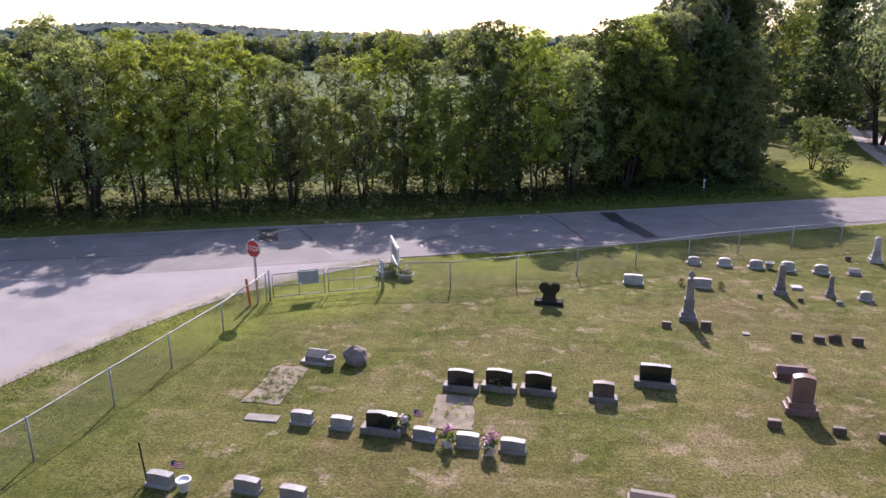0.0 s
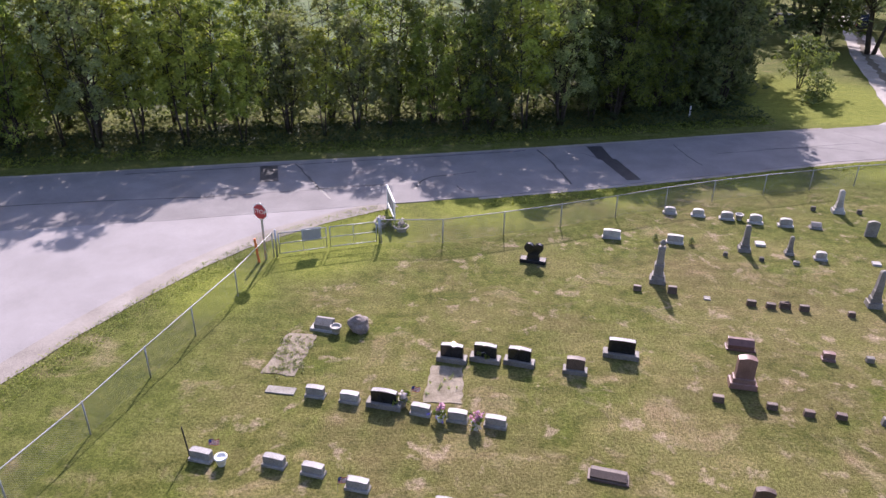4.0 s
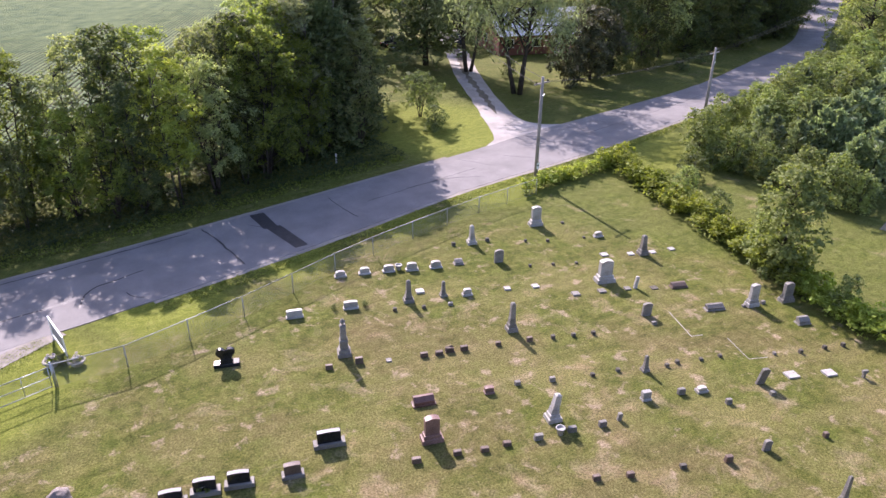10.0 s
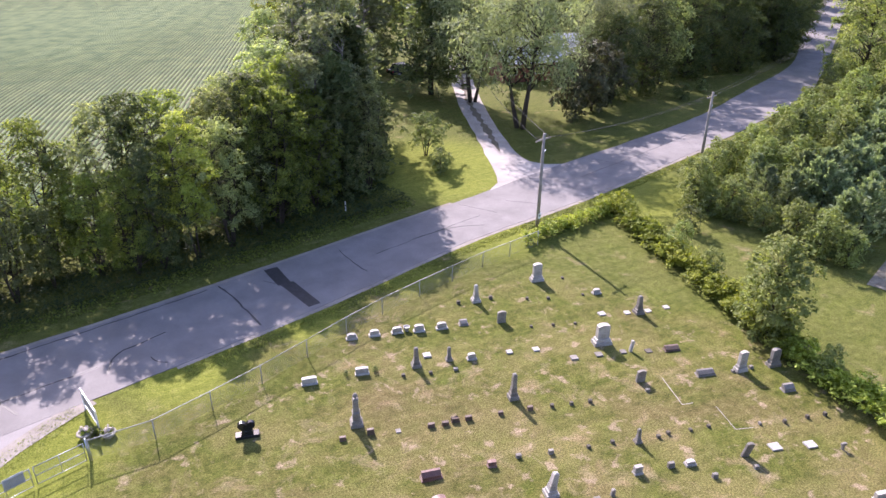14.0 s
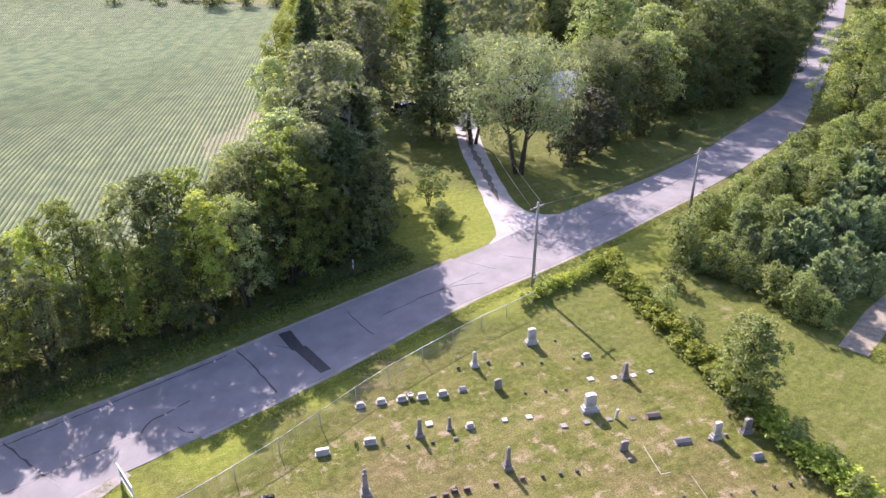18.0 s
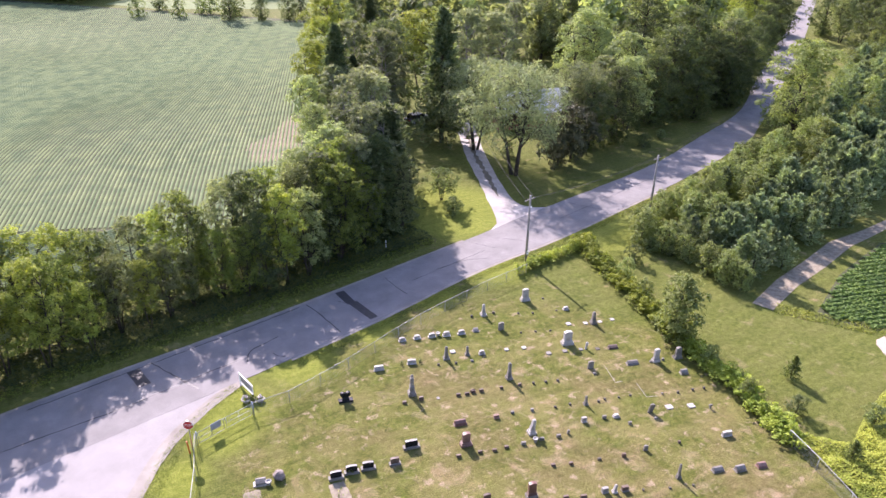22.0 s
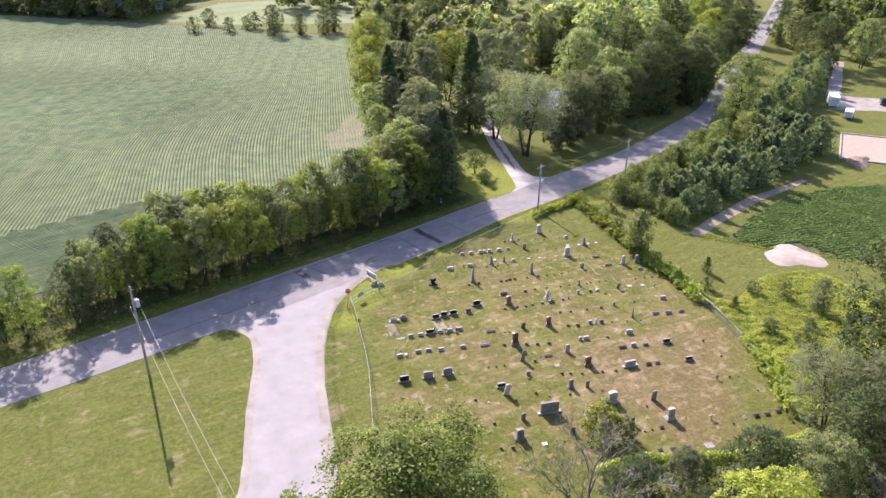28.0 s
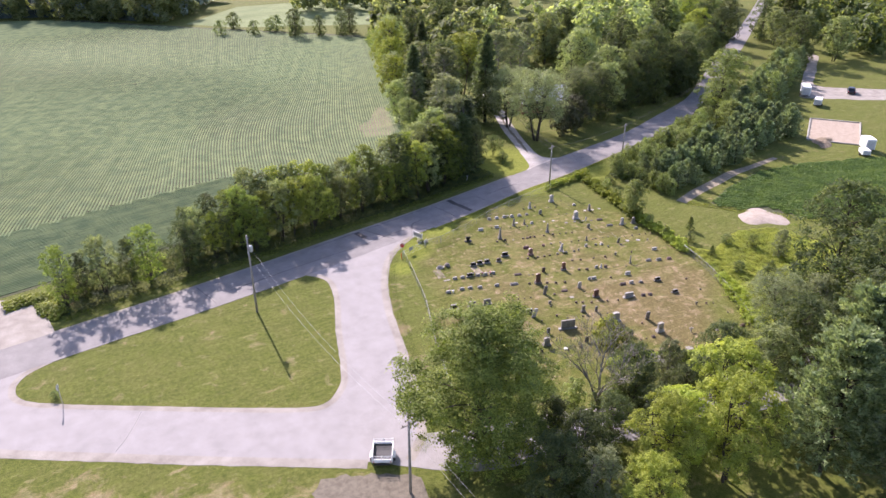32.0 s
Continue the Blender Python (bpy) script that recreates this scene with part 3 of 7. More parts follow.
tagged(part("driveway_grass_strip", mesh_of("driveway_grass_strip", vs, [(2 * i, 2 * i + 1, 2 * i + 3, 2 * i + 2) for i in range(len(strip) - 1)], DIRT)), "worn dark strip between the wheel tracks", "grass", kind="structure")
west_drive = sheet("gravel_turnout", [(-66, 27.5), (-56.3, 30.0), (-56.8, 33.5), (-57.6, 38.0), (-62, 42.5), (-70, 46), (-76, 40), (-74, 30)], 0.026, GRAVEL)
tagged(west_drive, "pale gravel farm entrance beside the road", "driveway", kind="structure")
track = sheet("dirt_track", [(45.5, 19.8), (52, 21.9), (58, 23.2), (65.5, 25.2), (72, 26.0), (80, 27.2), (80, 28.4), (71, 27.4), (64.5, 27.2), (57, 25.2), (51, 23.8), (44.8, 21.7)], 0.02, BED)
tagged(track, "dirt track along the edge of the wood", "track", kind="structure")
lot = sheet("gravel_lot", ragged(smooth_line([(178, 91), (169.4, 84.1), (147.4, 70.4), (132, 60.0), (127.8, 56.0), (133.5, 51.0), (143.3, 43.9), (160, 33), (168, 39), (154.5, 50.9), (142.7, 61.6), (152, 69.5), (168.2, 80.2), (180, 88), (178, 91)], 2.0), 0.3, 16), 0.02, GRAVEL)
tagged(lot, "pale gravel yard with parked trailers", "yard", kind="structure")


lane = sheet("lane", ragged(smooth_line([(-26.5, -9.2), (-18, -12.2), (-9.7, -14.6), (4, -18.6), (18, -20.0), (44, -25)], 1.5), 0.08, 13) + list(reversed(ragged(smooth_line([(-31, -10.9), (-22, -17.5), (-10, -20.5), (4, -24.5), (18, -26.0), (42, -31)], 1.5), 0.08, 14))), 0.022, CHIPSEAL)
tagged(lane, "pale lane running on beneath the trees", "road", kind="structure")


def tar_line(pts, width, seed):
    rnd = random.Random(seed)
    line = smooth_line(pts, 0.5)
    vs = []
    for i, p in enumerate(line):
        d = (line[min(i + 1, len(line) - 1)] - line[max(i - 1, 0)]).normalized()
        nrm = Vector((-d.y, d.x)) * width * (0.6 + 0.8 * rnd.random()) / 2
        j = Vector((rnd.uniform(-0.05, 0.05), rnd.uniform(-0.05, 0.05)))
        for q in (p + j + nrm, p + j - nrm):
            vs.append((q.x, q.y, 0.041))
    part("tar_seal", mesh_of("tar_seal", vs, [(2 * i, 2 * i + 1, 2 * i + 3, 2 * i + 2) for i in range(len(line) - 1)], TAR), None, road)


for k, (pts, w) in enumerate((
        ([(5.2, 41.6), (5.3, 41.3), (5.8, 39.3), (6.1, 37.6), (6.5, 35.6)], 0.16), ([(14.3, 43.0), (14.4, 41.6), (14.9, 39.0)], 0.12),
        ([(-2.4, 34.6), (-1.7, 36.3), (-0.3, 36.9), (1.2, 37.5)], 0.16), ([(0.0, 35.2), (0.3, 34.5), (0.8, 34.2)], 0.12),
        ([(-9.6, 38.6), (-8.2, 35.8), (-6.7, 33.0)], 0.16), ([(-19, 36.4), (-11.5, 38.0), (-6.5, 39.0), (0.0, 40.4), (4.4, 41.4)], 0.14),
        ([(26.2, 41.9), (23.7, 42.6), (20, 42.2)], 0.12), ([(-34, 29.6), (-20.1, 32.2), (-13.2, 33.2), (-6.5, 34.7), (-2.8, 35.5)], 0.14),
        ([(16.5, 41.2), (21.5, 42.4), (27.0, 43.7)], 0.1), ([(30.5, 45.4), (33.0, 43.2)], 0.08), ([(26.5, 46.4), (28.5, 43.5)], 0.08),
        ([(44, 50.5), (47, 46.2)], 0.1), ([(54, 53.2), (57.5, 48.8)], 0.1), ([(-38, 32.8), (-36.6, 27.0)], 0.1), ([(8.0, 41.0), (9.0, 40.0)], 0.08), ([(40, 47), (50, 49.6), (62, 53)], 0.09))):
    tar_line(pts, w * 0.68, k)
for a in ([(8.5, 42.4), (9.5, 42.5), (9.7, 40.0), (8.8, 39.8)], [(8.95, 39.9), (9.9, 40.0), (10.6, 36.4), (9.75, 36.3)], [(-11.6, 38.0), (-10.6, 38.2), (-10.0, 35.6), (-11.0, 35.4)]):
    bm = bmesh.new()
    f = bm.faces.new([bm.verts.new((x, y, 0.042)) for x, y in a])
    bmesh.ops.recalc_face_normals(bm, faces=[f])
    if f.normal.z < 0:
        f.normal_flip()
    part("tar_patch", bm, TAR, road)
line = smooth_line([(-49.3, 8.2), (-50.3, 6.3), (-51.4, 4.5), (-52.5, 3.1)], 0.4)
vs = []
for i, p in enumerate(line):
    vs += [(p.x - 0.04, p.y, 0.034), (p.x + 0.04, p.y, 0.034)]
part("tar_seal", mesh_of("tar_seal", vs, [(2 * i, 2 * i + 1, 2 * i + 3, 2 * i + 2) for i in range(len(line) - 1)], TAR), None, side)


def inside(poly, x, y):
    c = False
    for (ax, ay), (bx, by) in zip(poly, poly[1:] + poly[:1]):
        if (ay > y) != (by > y) and x < (bx - ax) * (y - ay) / (by - ay) + ax:
            c = not c
    return c


def crop_field(name, rows, height, width, mat, label, seed, thin=()):
    """Row crop: every row is a ridge of foliage with an uneven crest, sparse inside the outline thin."""
    rnd = random.Random(seed)
    vs, fs = [], []
    for row in rows:
        prev = None
        for i, p in enumerate(row):
            d = (row[min(i + 1, len(row) - 1)] - row[max(i - 1, 0)]).normalized()
            nrm = Vector((-d.y, d.x))
            grow = 1.0 + 0.1 * noise.noise(Vector((p.x * 0.05, p.y * 0.05, seed))) + 0.08 * noise.noise(Vector((p.x * 0.4, p.y * 0.4, seed)))
            if thin and inside(thin, p.x, p.y):
                grow *= rnd.uniform(0.6, 1.0)
            w, h = width * grow * rnd.uniform(0.94, 1.06) / 2, height * grow * rnd.uniform(0.93, 1.07)
            k = len(vs)
            for off, z in ((-1.0, 0.06), (-0.45, h), (0.45, h * rnd.uniform(0.97, 1.03)), (1.0, 0.06)):
                q = p + nrm * w * off
                vs.append((q.x, q.y, z))
            if prev is not None:
                for j in range(3):
                    fs.append((prev + j, k + j, k + j + 1, prev + j + 1))
            prev = k
    return tagged(part(name, mesh_of(name, vs, fs, mat)), label, "crop", kind="stuff")


FIELD_EDGE = smooth_line([(-140, 30), (-90, 38), (-58, 44), (-45, 46.5), (-20, 51), (-4, 54.5), (9, 60)], 2.0)
field_soil = sheet("field", [(-320, 20), (-140, 30), (-58, 44), (-20, 51), (11, 60), (19.5, 80), (40, 137), (61, 201), (30, 232), (1, 261), (-30, 296), (-120, 330), (-320, 380)], 0.012, FIELD_SOIL)
tagged(field_soil, "farm field soil between green crop rows", "field", kind="structure")
E1, E2 = Vector((0.34, 0.94)).normalized(), Vector((-0.94, 0.34)).normalized()


def headland(x):
    """Depth of the turning strip, sown along the field's edge."""
    return 2.5 + 19.0 * min(1.0, max(0.0, (5.0 - x) / 28.0))


rows = []
for k in range(430):
    u = -4.0 + k * 0.54
    row = []
    for j in range(-26, 120):
        q = j * 2.1
        bend = 5.5 * math.sin(q / 30.0 + u / 50.0) + 1.0 * math.sin(q / 13.0 - u / 24.0)
        p = Vector((9.0, 60.0)) + E1 * q + E2 * (u + bend * min(1.0, max(0.0, u) / 40.0))
        far_y = 261.0 - 1.03 * (p.x - 1.0) if p.x > -40 else 303 - 0.45 * (p.x + 40)
        if 60.0 + 0.21 * (p.x - 9.0) + headland(p.x) - 1.6 < p.y < far_y - 2 and p.x > -240 and (p.x - 9.0) * 0.94 - (p.y - 60.0) * 0.34 < 3.0:
            row.append(p)
    if len(row) > 3:
        rows.append(row)
for k in range(46):
    off = 1.0 + 0.54 * k
    row = [Vector((p.x, p.y + off)) for p in FIELD_EDGE if p.x < 8 and p.y + off < 60.0 + 0.21 * (p.x - 9.0) + headland(p.x)]
    if len(row) > 3:
        rows.append(row)
BARE = [(11.0, 84.0), (18.5, 83.0), (22.5, 94.0), (25.5, 104.0), (23.5, 104.0), (17.5, 95.0), (12.5, 91.5)]
bare = sheet("bare_patch", ragged(smooth_line(BARE + BARE[:1], 1.0), 0.8, 12), 0.018, SOIL)
tagged(bare, "bare pinkish soil at the field corner", "soil", kind="structure")
crop_field("soybean_rows", rows, 0.14, 0.42, SOY, "long rows of pale green soybean plants", 20, BARE)
second = sheet("far_field", [(8, 262), (24, 243), (46, 234), (74, 222), (112, 262), (92, 300), (40, 300)], 0.014, PALE_CROP)
tagged(second, "pale green crop field beyond the hedge trees", "field", kind="structure")
PLOT = [(48.3, 17.2), (58.0, 21.4), (69.4, 24.2), (80.0, 23.0), (92.0, 19.4), (112.0, 12.0), (106.0, -1.0), (82.0, -6.0), (62.0, 1.6), (55.0, 7.2)]
crop_soil = sheet("garden_plot", PLOT, 0.012, FIELD_SOIL)
tagged(crop_soil, "dark tilled soil of a small crop plot", "field", kind="structure")


rows = []
for k in range(52):
    row = []
    for j in range(60):
        p = Vector((42.0, 22.0)) + Vector((0.93, -0.37)) * j * 1.3 + Vector((0.37, 0.93)) * (k * 0.72 - 16.0)
        p.y += 3.4 * math.sin((j - 6) / 20.0)
        if inside(PLOT, p.x, p.y) and math.hypot((p.x - 51.6) / 5.2, (p.y - 8.4) / 4.6) > 1:
            row.append(p)
    if len(row) > 3:
        rows.append(row)
crop_field("garden_rows", rows, 0.2, 0.56, CROP, "rows of dark green low crop plants", 21)


def mound(name, x, y, rx, ry, h, mat, label, category, seed, rot=0.0):
    """Low irregular heap."""
    bm = bmesh.new()
    rnd = random.Random(seed)
    n, m = 22, 5
    c = bm.verts.new((0, 0, h))
    rings = []
    for j in range(1, m + 1):
        f = j / m
        ring = []
        for k in range(n):
            a = k * math.tau / n
            w = 1 + 0.18 * math.sin(3 * a + seed) + 0.1 * math.sin(5 * a + 2 * seed)
            z = h * (1 - f * f) * (0.8 + 0.4 * rnd.random()) - (0.03 if j == m else 0)
            ring.append(bm.verts.new((rx * f * w * math.cos(a), ry * f * w * math.sin(a), z)))
        rings.append(ring)
    for k in range(n):
        bm.faces.new((c, rings[0][k], rings[0][(k + 1) % n]))
        for a, b in zip(rings, rings[1:]):
            bm.faces.new((a[k], b[k], b[(k + 1) % n], a[(k + 1) % n]))
    ob = part(name, bm, mat, smooth=True)
    ob.matrix_basis = pose(x, y, 0, 0, 0, rot)
    return tagged(ob, label, category)


mound("sand_mound", 52.2, 9.0, 4.2, 3.6, 0.34, PALE_SAND, "low heap of pale sand at the edge of the crop plot", "sand pile", 3, -35)

# ---- vegetation ----
def leaf_quads(rng, p, nrm, size, droop=0.0, slim=0.34):
    """Diamond-shaped leaf quads at points p, facing nrm. Returns an (n, 4, 3) array."""
    count = len(p)
    nrm = nrm / (np.linalg.norm(nrm, axis=1)[:, None] + 1e-9)
    ref = rng.normal(size=(count, 3)) + np.array([0, 0, -droop])
    u = np.cross(nrm, ref)
    u /= np.linalg.norm(u, axis=1)[:, None] + 1e-9
    v = np.cross(u, nrm)
    s = size * (0.6 + 0.8 * rng.random(count))
    a, b = u * (s * slim)[:, None], v * (s * (0.62 + 0.5 * droop))[:, None]
    return np.stack([p - b, p + a - b * 0.1, p + b, p - a - b * 0.1], axis=1)


def leaves(rng, centres, spread, count, size, droop=0.0, flat=0.0, tall=0.8):
    """Leaves on the shells of balls around centres."""
    idx = rng.integers(0, len(centres), count)
    d = rng.normal(size=(count, 3))
    d /= np.linalg.norm(d, axis=1)[:, None]
    r = spread[idx] * np.abs(0.82 + 0.22 * rng.normal(size=count))
    p = centres[idx] + d * r[:, None] * np.array([1, 1, tall])
    return leaf_quads(rng, p, d * 0.95 + rng.normal(size=(count, 3)) * 0.5 + np.array([0, 0, 0.55 + flat]), size, droop)


def sprays(rng, cen, spr, count, size, mid_z, droop=0.0, tall=0.85, per=9, up=0.6):
    """Leaves gathered into small tilted sprays at the ends of twigs round every bough."""
    c, r = np.repeat(cen, per, 0), np.repeat(spr, per)
    out = c - np.array([0, 0, mid_z])
    out /= np.linalg.norm(out, axis=1)[:, None] + 1e-6
    d = rng.normal(size=c.shape) + out * 0.6 + np.array([0, 0, 0.4])
    d /= np.linalg.norm(d, axis=1)[:, None]
    at = c + d * (r * rng.uniform(0.5, 1.2, len(c)))[:, None] * np.array([1, 1, tall])
    face = d * 0.6 + out * 0.25 + np.array([0, 0, up]) + rng.normal(size=c.shape) * 0.25
    face /= np.linalg.norm(face, axis=1)[:, None]
    idx = rng.integers(0, len(c), count)
    n, g = face[idx], rng.normal(size=(count, 3))
    g -= n * (g * n).sum(axis=1)[:, None] * 0.6
    p = at[idx] + g * (r[idx] * 0.23)[:, None]
    return leaf_quads(rng, p, n + rng.normal(size=(count, 3)) * 0.45, size, droop)


def quads_mesh(name, quads, mat):
    n = len(quads)
    me = bpy.data.meshes.new(name)
    me.vertices.add(4 * n)
    me.vertices.foreach_set("co", quads.reshape(-1).astype(np.float32))
    me.loops.add(4 * n)
    me.loops.foreach_set("vertex_index", np.arange(4 * n, dtype=np.int32))
    me.polygons.add(n)
    me.polygons.foreach_set("loop_start", np.arange(0, 4 * n, 4, dtype=np.int32))
    me.polygons.foreach_set("loop_total", np.full(n, 4, dtype=np.int32))
    me.update(calc_edges=True)
    me.materials.append(mat)
    return me


def envelope(kind, f):
    """Crown radius at the share f of the crown's height, 1 at its widest."""
    if kind == "upright":
        return (0.55 + 0.6 * f) if f < 0.6 else 0.91 * math.sqrt(max(0.0, 1 - ((f - 0.6) / 0.42) ** 2))
    if kind == "willow":
        return (0.8 + 0.3 * f) if f < 0.5 else 0.97 * math.sqrt(max(0.0, 1 - ((f - 0.5) / 0.52) ** 2))
    return math.sqrt(max(0.0, 1 - ((f - 0.42) / 0.6) ** 2)) if f > 0.42 else 0.72 + 0.28 * math.sin(f / 0.42 * math.pi / 2)


def tree(name, label, kind, h, r, clear, lobes, count, size, mat, bark, seed, trunk=None, stems=1, lobe=0.3, droop=0.0, category="tree", group=""):
    """A thing with a trunk (with limbs) and a crown of many small leaves."""
    rnd, rng = random.Random(seed), np.random.default_rng(seed)
    bm = bmesh.new()
    trunk = trunk or h * 0.018
    centres, spread = [], []
    tops = []
    for s in range(stems):
        a = s * math.tau / stems + rnd.random()
        lean = Vector((math.cos(a), math.sin(a), 0)) * (r * 0.35 if stems > 1 else r * 0.06)
        pts, rad = [], []
        for i in range(6):
            f = i / 5
            w = Vector((rnd.uniform(-1, 1), rnd.uniform(-1, 1), 0)) * h * 0.012 * (i > 0)
            pts.append(lean * f + w + Vector((math.cos(a), math.sin(a), 0)) * trunk * (1.2 if stems > 1 else 0) + Vector((0, 0, h * 0.88 * f - 0.15 * (i == 0))))
            rad.append(trunk * (1.25 if i == 0 else 1.0 - 0.86 * f) / (1.0 if stems == 1 else 1.4))
        add_tube(bm, pts, rad, 7)
        tops.append(pts)
    for k in range(lobes):
        f = (k + rnd.random()) / lobes
        z = clear + (h - clear) * f
        rr = r * envelope(kind, f)
        q = math.sqrt(rnd.random())
        a = k * 2.39996 + rnd.uniform(-0.5, 0.5)
        size_l = r * lobe * rnd.uniform(0.7, 1.25)
        dist = max(0.0, rr * max(0.35, q) - size_l * 0.5)
        c = Vector((math.cos(a) * dist, math.sin(a) * dist, min(z, h - size_l * 0.6)))
        centres.append(c)
        spread.append(size_l)
        stem = tops[k % stems]
        zi = max(clear * 0.6, min(c.z - dist * 0.55, h * 0.8))
        g = zi / (h * 0.88) * 5
        i = min(4, int(g))
        start = stem[i].lerp(stem[i + 1], g - i)
        mid = start.lerp(c, 0.55) + Vector((0, 0, dist * (0.06 if kind != "willow" else 0.2)))
        t0 = trunk * 0.34 * (1 - 0.6 * f) + 0.008
        add_tube(bm, [start, mid, c], [t0, t0 * 0.6, t0 * 0.2], 4)
    cen, spr = np.array([tuple(c) for c in centres]), np.array(spread)
    if kind == "willow":
        q = sprays(rng, cen, spr, int(count * 0.6), size, clear, 0.8)
        hang = leaves(rng, cen, spr, count - len(q), size, 1.6)
        hang[:, :, 2] -= (rng.random(len(hang)) ** 1.5 * r * 0.36)[:, None]
        q = np.concatenate([q, hang])
        q = q[q[:, :, 2].min(axis=1) > 0.8]
    else:
        q = sprays(rng, cen, spr, count, size, clear + 0.35 * (h - clear), droop, 1.3 if kind == "upright" else 0.9)
    q = q[q[:, :, 2].min(axis=1) > 0.05]
    ob = thing(name, Matrix(), label, category, group)
    part("trunk", bm, bark, ob, smooth=True)
    part("crown", quads_mesh("crown", q, mat), None, ob)
    return ob


def conifer(name, label, h, r, clear, whorls, per, size, mat, seed, tufts=5, quads=8, rise=0.25, sag=0.2, power=0.8, trunk=None, group="", category="conifer"):
    """A thing with a straight trunk and whorls of boughs set with needle tufts."""
    rnd, rng = random.Random(seed), np.random.default_rng(seed)
    trunk = trunk or h * 0.016
    bm = tube([(0, 0, -0.1), (0.01 * h, 0, h * 0.5), (0, 0, h * 0.97)], [trunk * 1.2, trunk * 0.7, trunk * 0.15], 7)
    p, way = [], []
    for w in range(whorls):
        f = w / (whorls - 1)
        reach = r * max(0.0, 1 - f) ** power + 0.05 * r
        for b in range(per):
            a = b * math.tau / per + w * 1.1 + rnd.uniform(-0.35, 0.35)
            L = reach * rnd.uniform(0.62, 1.18)
            z = clear + (h - clear) * min(1.0, max(0.0, f + rnd.uniform(-0.5, 0.5) / whorls))
            d = Vector((math.cos(a), math.sin(a), rise + 0.5 * f))
            side = Vector((-d.y, d.x, 0))
            if L > 1.2 and h > 8:
                add_tube(bm, [(0, 0, z), tuple(d * L * 0.5 + Vector((0, 0, z - sag * L * 0.2))), tuple(d * L * 0.95 + Vector((0, 0, z - sag * L * 0.9)))], [trunk * 0.22, trunk * 0.13, 0.01], 3)
            for k in range(tufts):
                g = 0.25 + 0.75 * (k + rnd.random()) / tufts
                e = rnd.uniform(-0.3, 0.3) * L * (1.25 - g)
                q = d * L * g + side * e + Vector((0, 0, z - sag * L * g * g))
                p.append(tuple(q))
                way.append(tuple(d * 0.8 + side * e / max(L, 0.1) * 1.6 + Vector((0, 0, 0.35 - 1.2 * sag * g))))
    p, way = np.repeat(np.array(p), quads, 0), np.repeat(np.array(way), quads, 0)
    n = len(p)
    v = way + rng.normal(size=(n, 3)) * 0.5
    v /= np.linalg.norm(v, axis=1)[:, None]
    u = np.cross(v, rng.normal(size=(n, 3)) * 0.8 + np.array([0, 0, 1.0]))
    u /= np.linalg.norm(u, axis=1)[:, None] + 1e-9
    s = size * (0.6 + 0.8 * rng.random(n))
    c = p + rng.normal(size=(n, 3)) * size * 0.42
    a, b = u * (s * 0.24)[:, None], v * (s * 0.72)[:, None]
    quad = np.stack([c - b, c + a, c + b, c - a], axis=1)
    quad = quad[quad[:, :, 2].min(axis=1) > 0.03]
    ob = thing(name, Matrix(), label, category, group)
    part("trunk", bm, BARK, ob, smooth=True)
    part("crown", quads_mesh("crown", quad, mat), None, ob)
    return ob


USED = set()


def plant(proto, x, y, scale=1.0, turn=None, tall=1.0):
    """Stands a tree in the ground: the prototype itself at first, then copies of it."""
    turn = random.uniform(0, 360) if turn is None else turn
    m = pose(x, y, 0, 0, 0, turn)
    if proto.name not in USED:
        USED.add(proto.name)
        ob = proto
        ob.matrix_basis = m
    else:
        ob = copy_thing(proto, m)
    ob.scale = (scale, scale, scale * tall)
    return ob


random.seed(5)
G_BELT = "trees along the road"
BELT = [tree("roadside_tree", "slender leafy tree in the row along the road", "round", 11.0, 3.3, 1.6, 84, 13000, 0.15, LEAF, BARK, 31, trunk=0.13, stems=4, lobe=0.2, group=G_BELT),
        tree("roadside_tree", "slender leafy tree in the row along the road", "upright", 10.0, 2.3, 1.8, 60, 9000, 0.15, LEAF_MID, BARK, 32, trunk=0.11, stems=2, lobe=0.24, group=G_BELT),
        tree("roadside_tree", "spreading grey-green tree in the row along the road", "round", 10.8, 3.7, 2.6, 76, 12000, 0.15, LEAF_GREY, BARK, 33, trunk=0.13, stems=4, lobe=0.17, group=G_BELT),
        tree("roadside_tree", "dark leafy tree in the row along the road", "round", 11.0, 3.0, 1.2, 76, 12500, 0.15, LEAF_DARK, BARK, 34, trunk=0.12, stems=3, lobe=0.2, group=G_BELT)]
YELLOW_BELT = tree("roadside_tree", "yellow-green leafy tree in the row along the road", "round", 10.8, 3.0, 3.2, 52, 9500, 0.15, LEAF_YELLOW, BARK, 35, trunk=0.12, stems=2, lobe=0.22, group=G_BELT)
BIG_MAPLE = tree("maple_tree", "large dense green maple beside the side road", "round", 19.0, 7.8, 1.6, 80, 86000, 0.18, LEAF_MAPLE, BARK, 58, stems=1, lobe=0.25)
BROAD = tree("broadleaf_tree", "broad green shade tree near the house", "round", 17.0, 6.2, 3.5, 84, 15000, 0.27, LEAF_SOFT, BARK, 37, stems=2, lobe=0.21)
SHADE_OAK = tree("oak_tree", "broad warm-green oak across the road from the house", "round", 15.0, 7.2, 1.2, 100, 21000, 0.26, LEAF_WARM, BARK, 57, lobe=0.19)
OAK = tree("oak_tree", "large dark green oak standing by the road", "round", 18.0, 7.0, 0.8, 110, 16500, 0.3, LEAF_DARK, BARK, 38, lobe=0.2)
WILLOW = tree("willow_tree", "grey-green willow with drooping twigs and forked trunk", "willow", 15.0, 8.8, 7.0, 64, 17500, 0.17, LEAF_WILLOW, BARK, 39, trunk=0.34, stems=3, lobe=0.19)
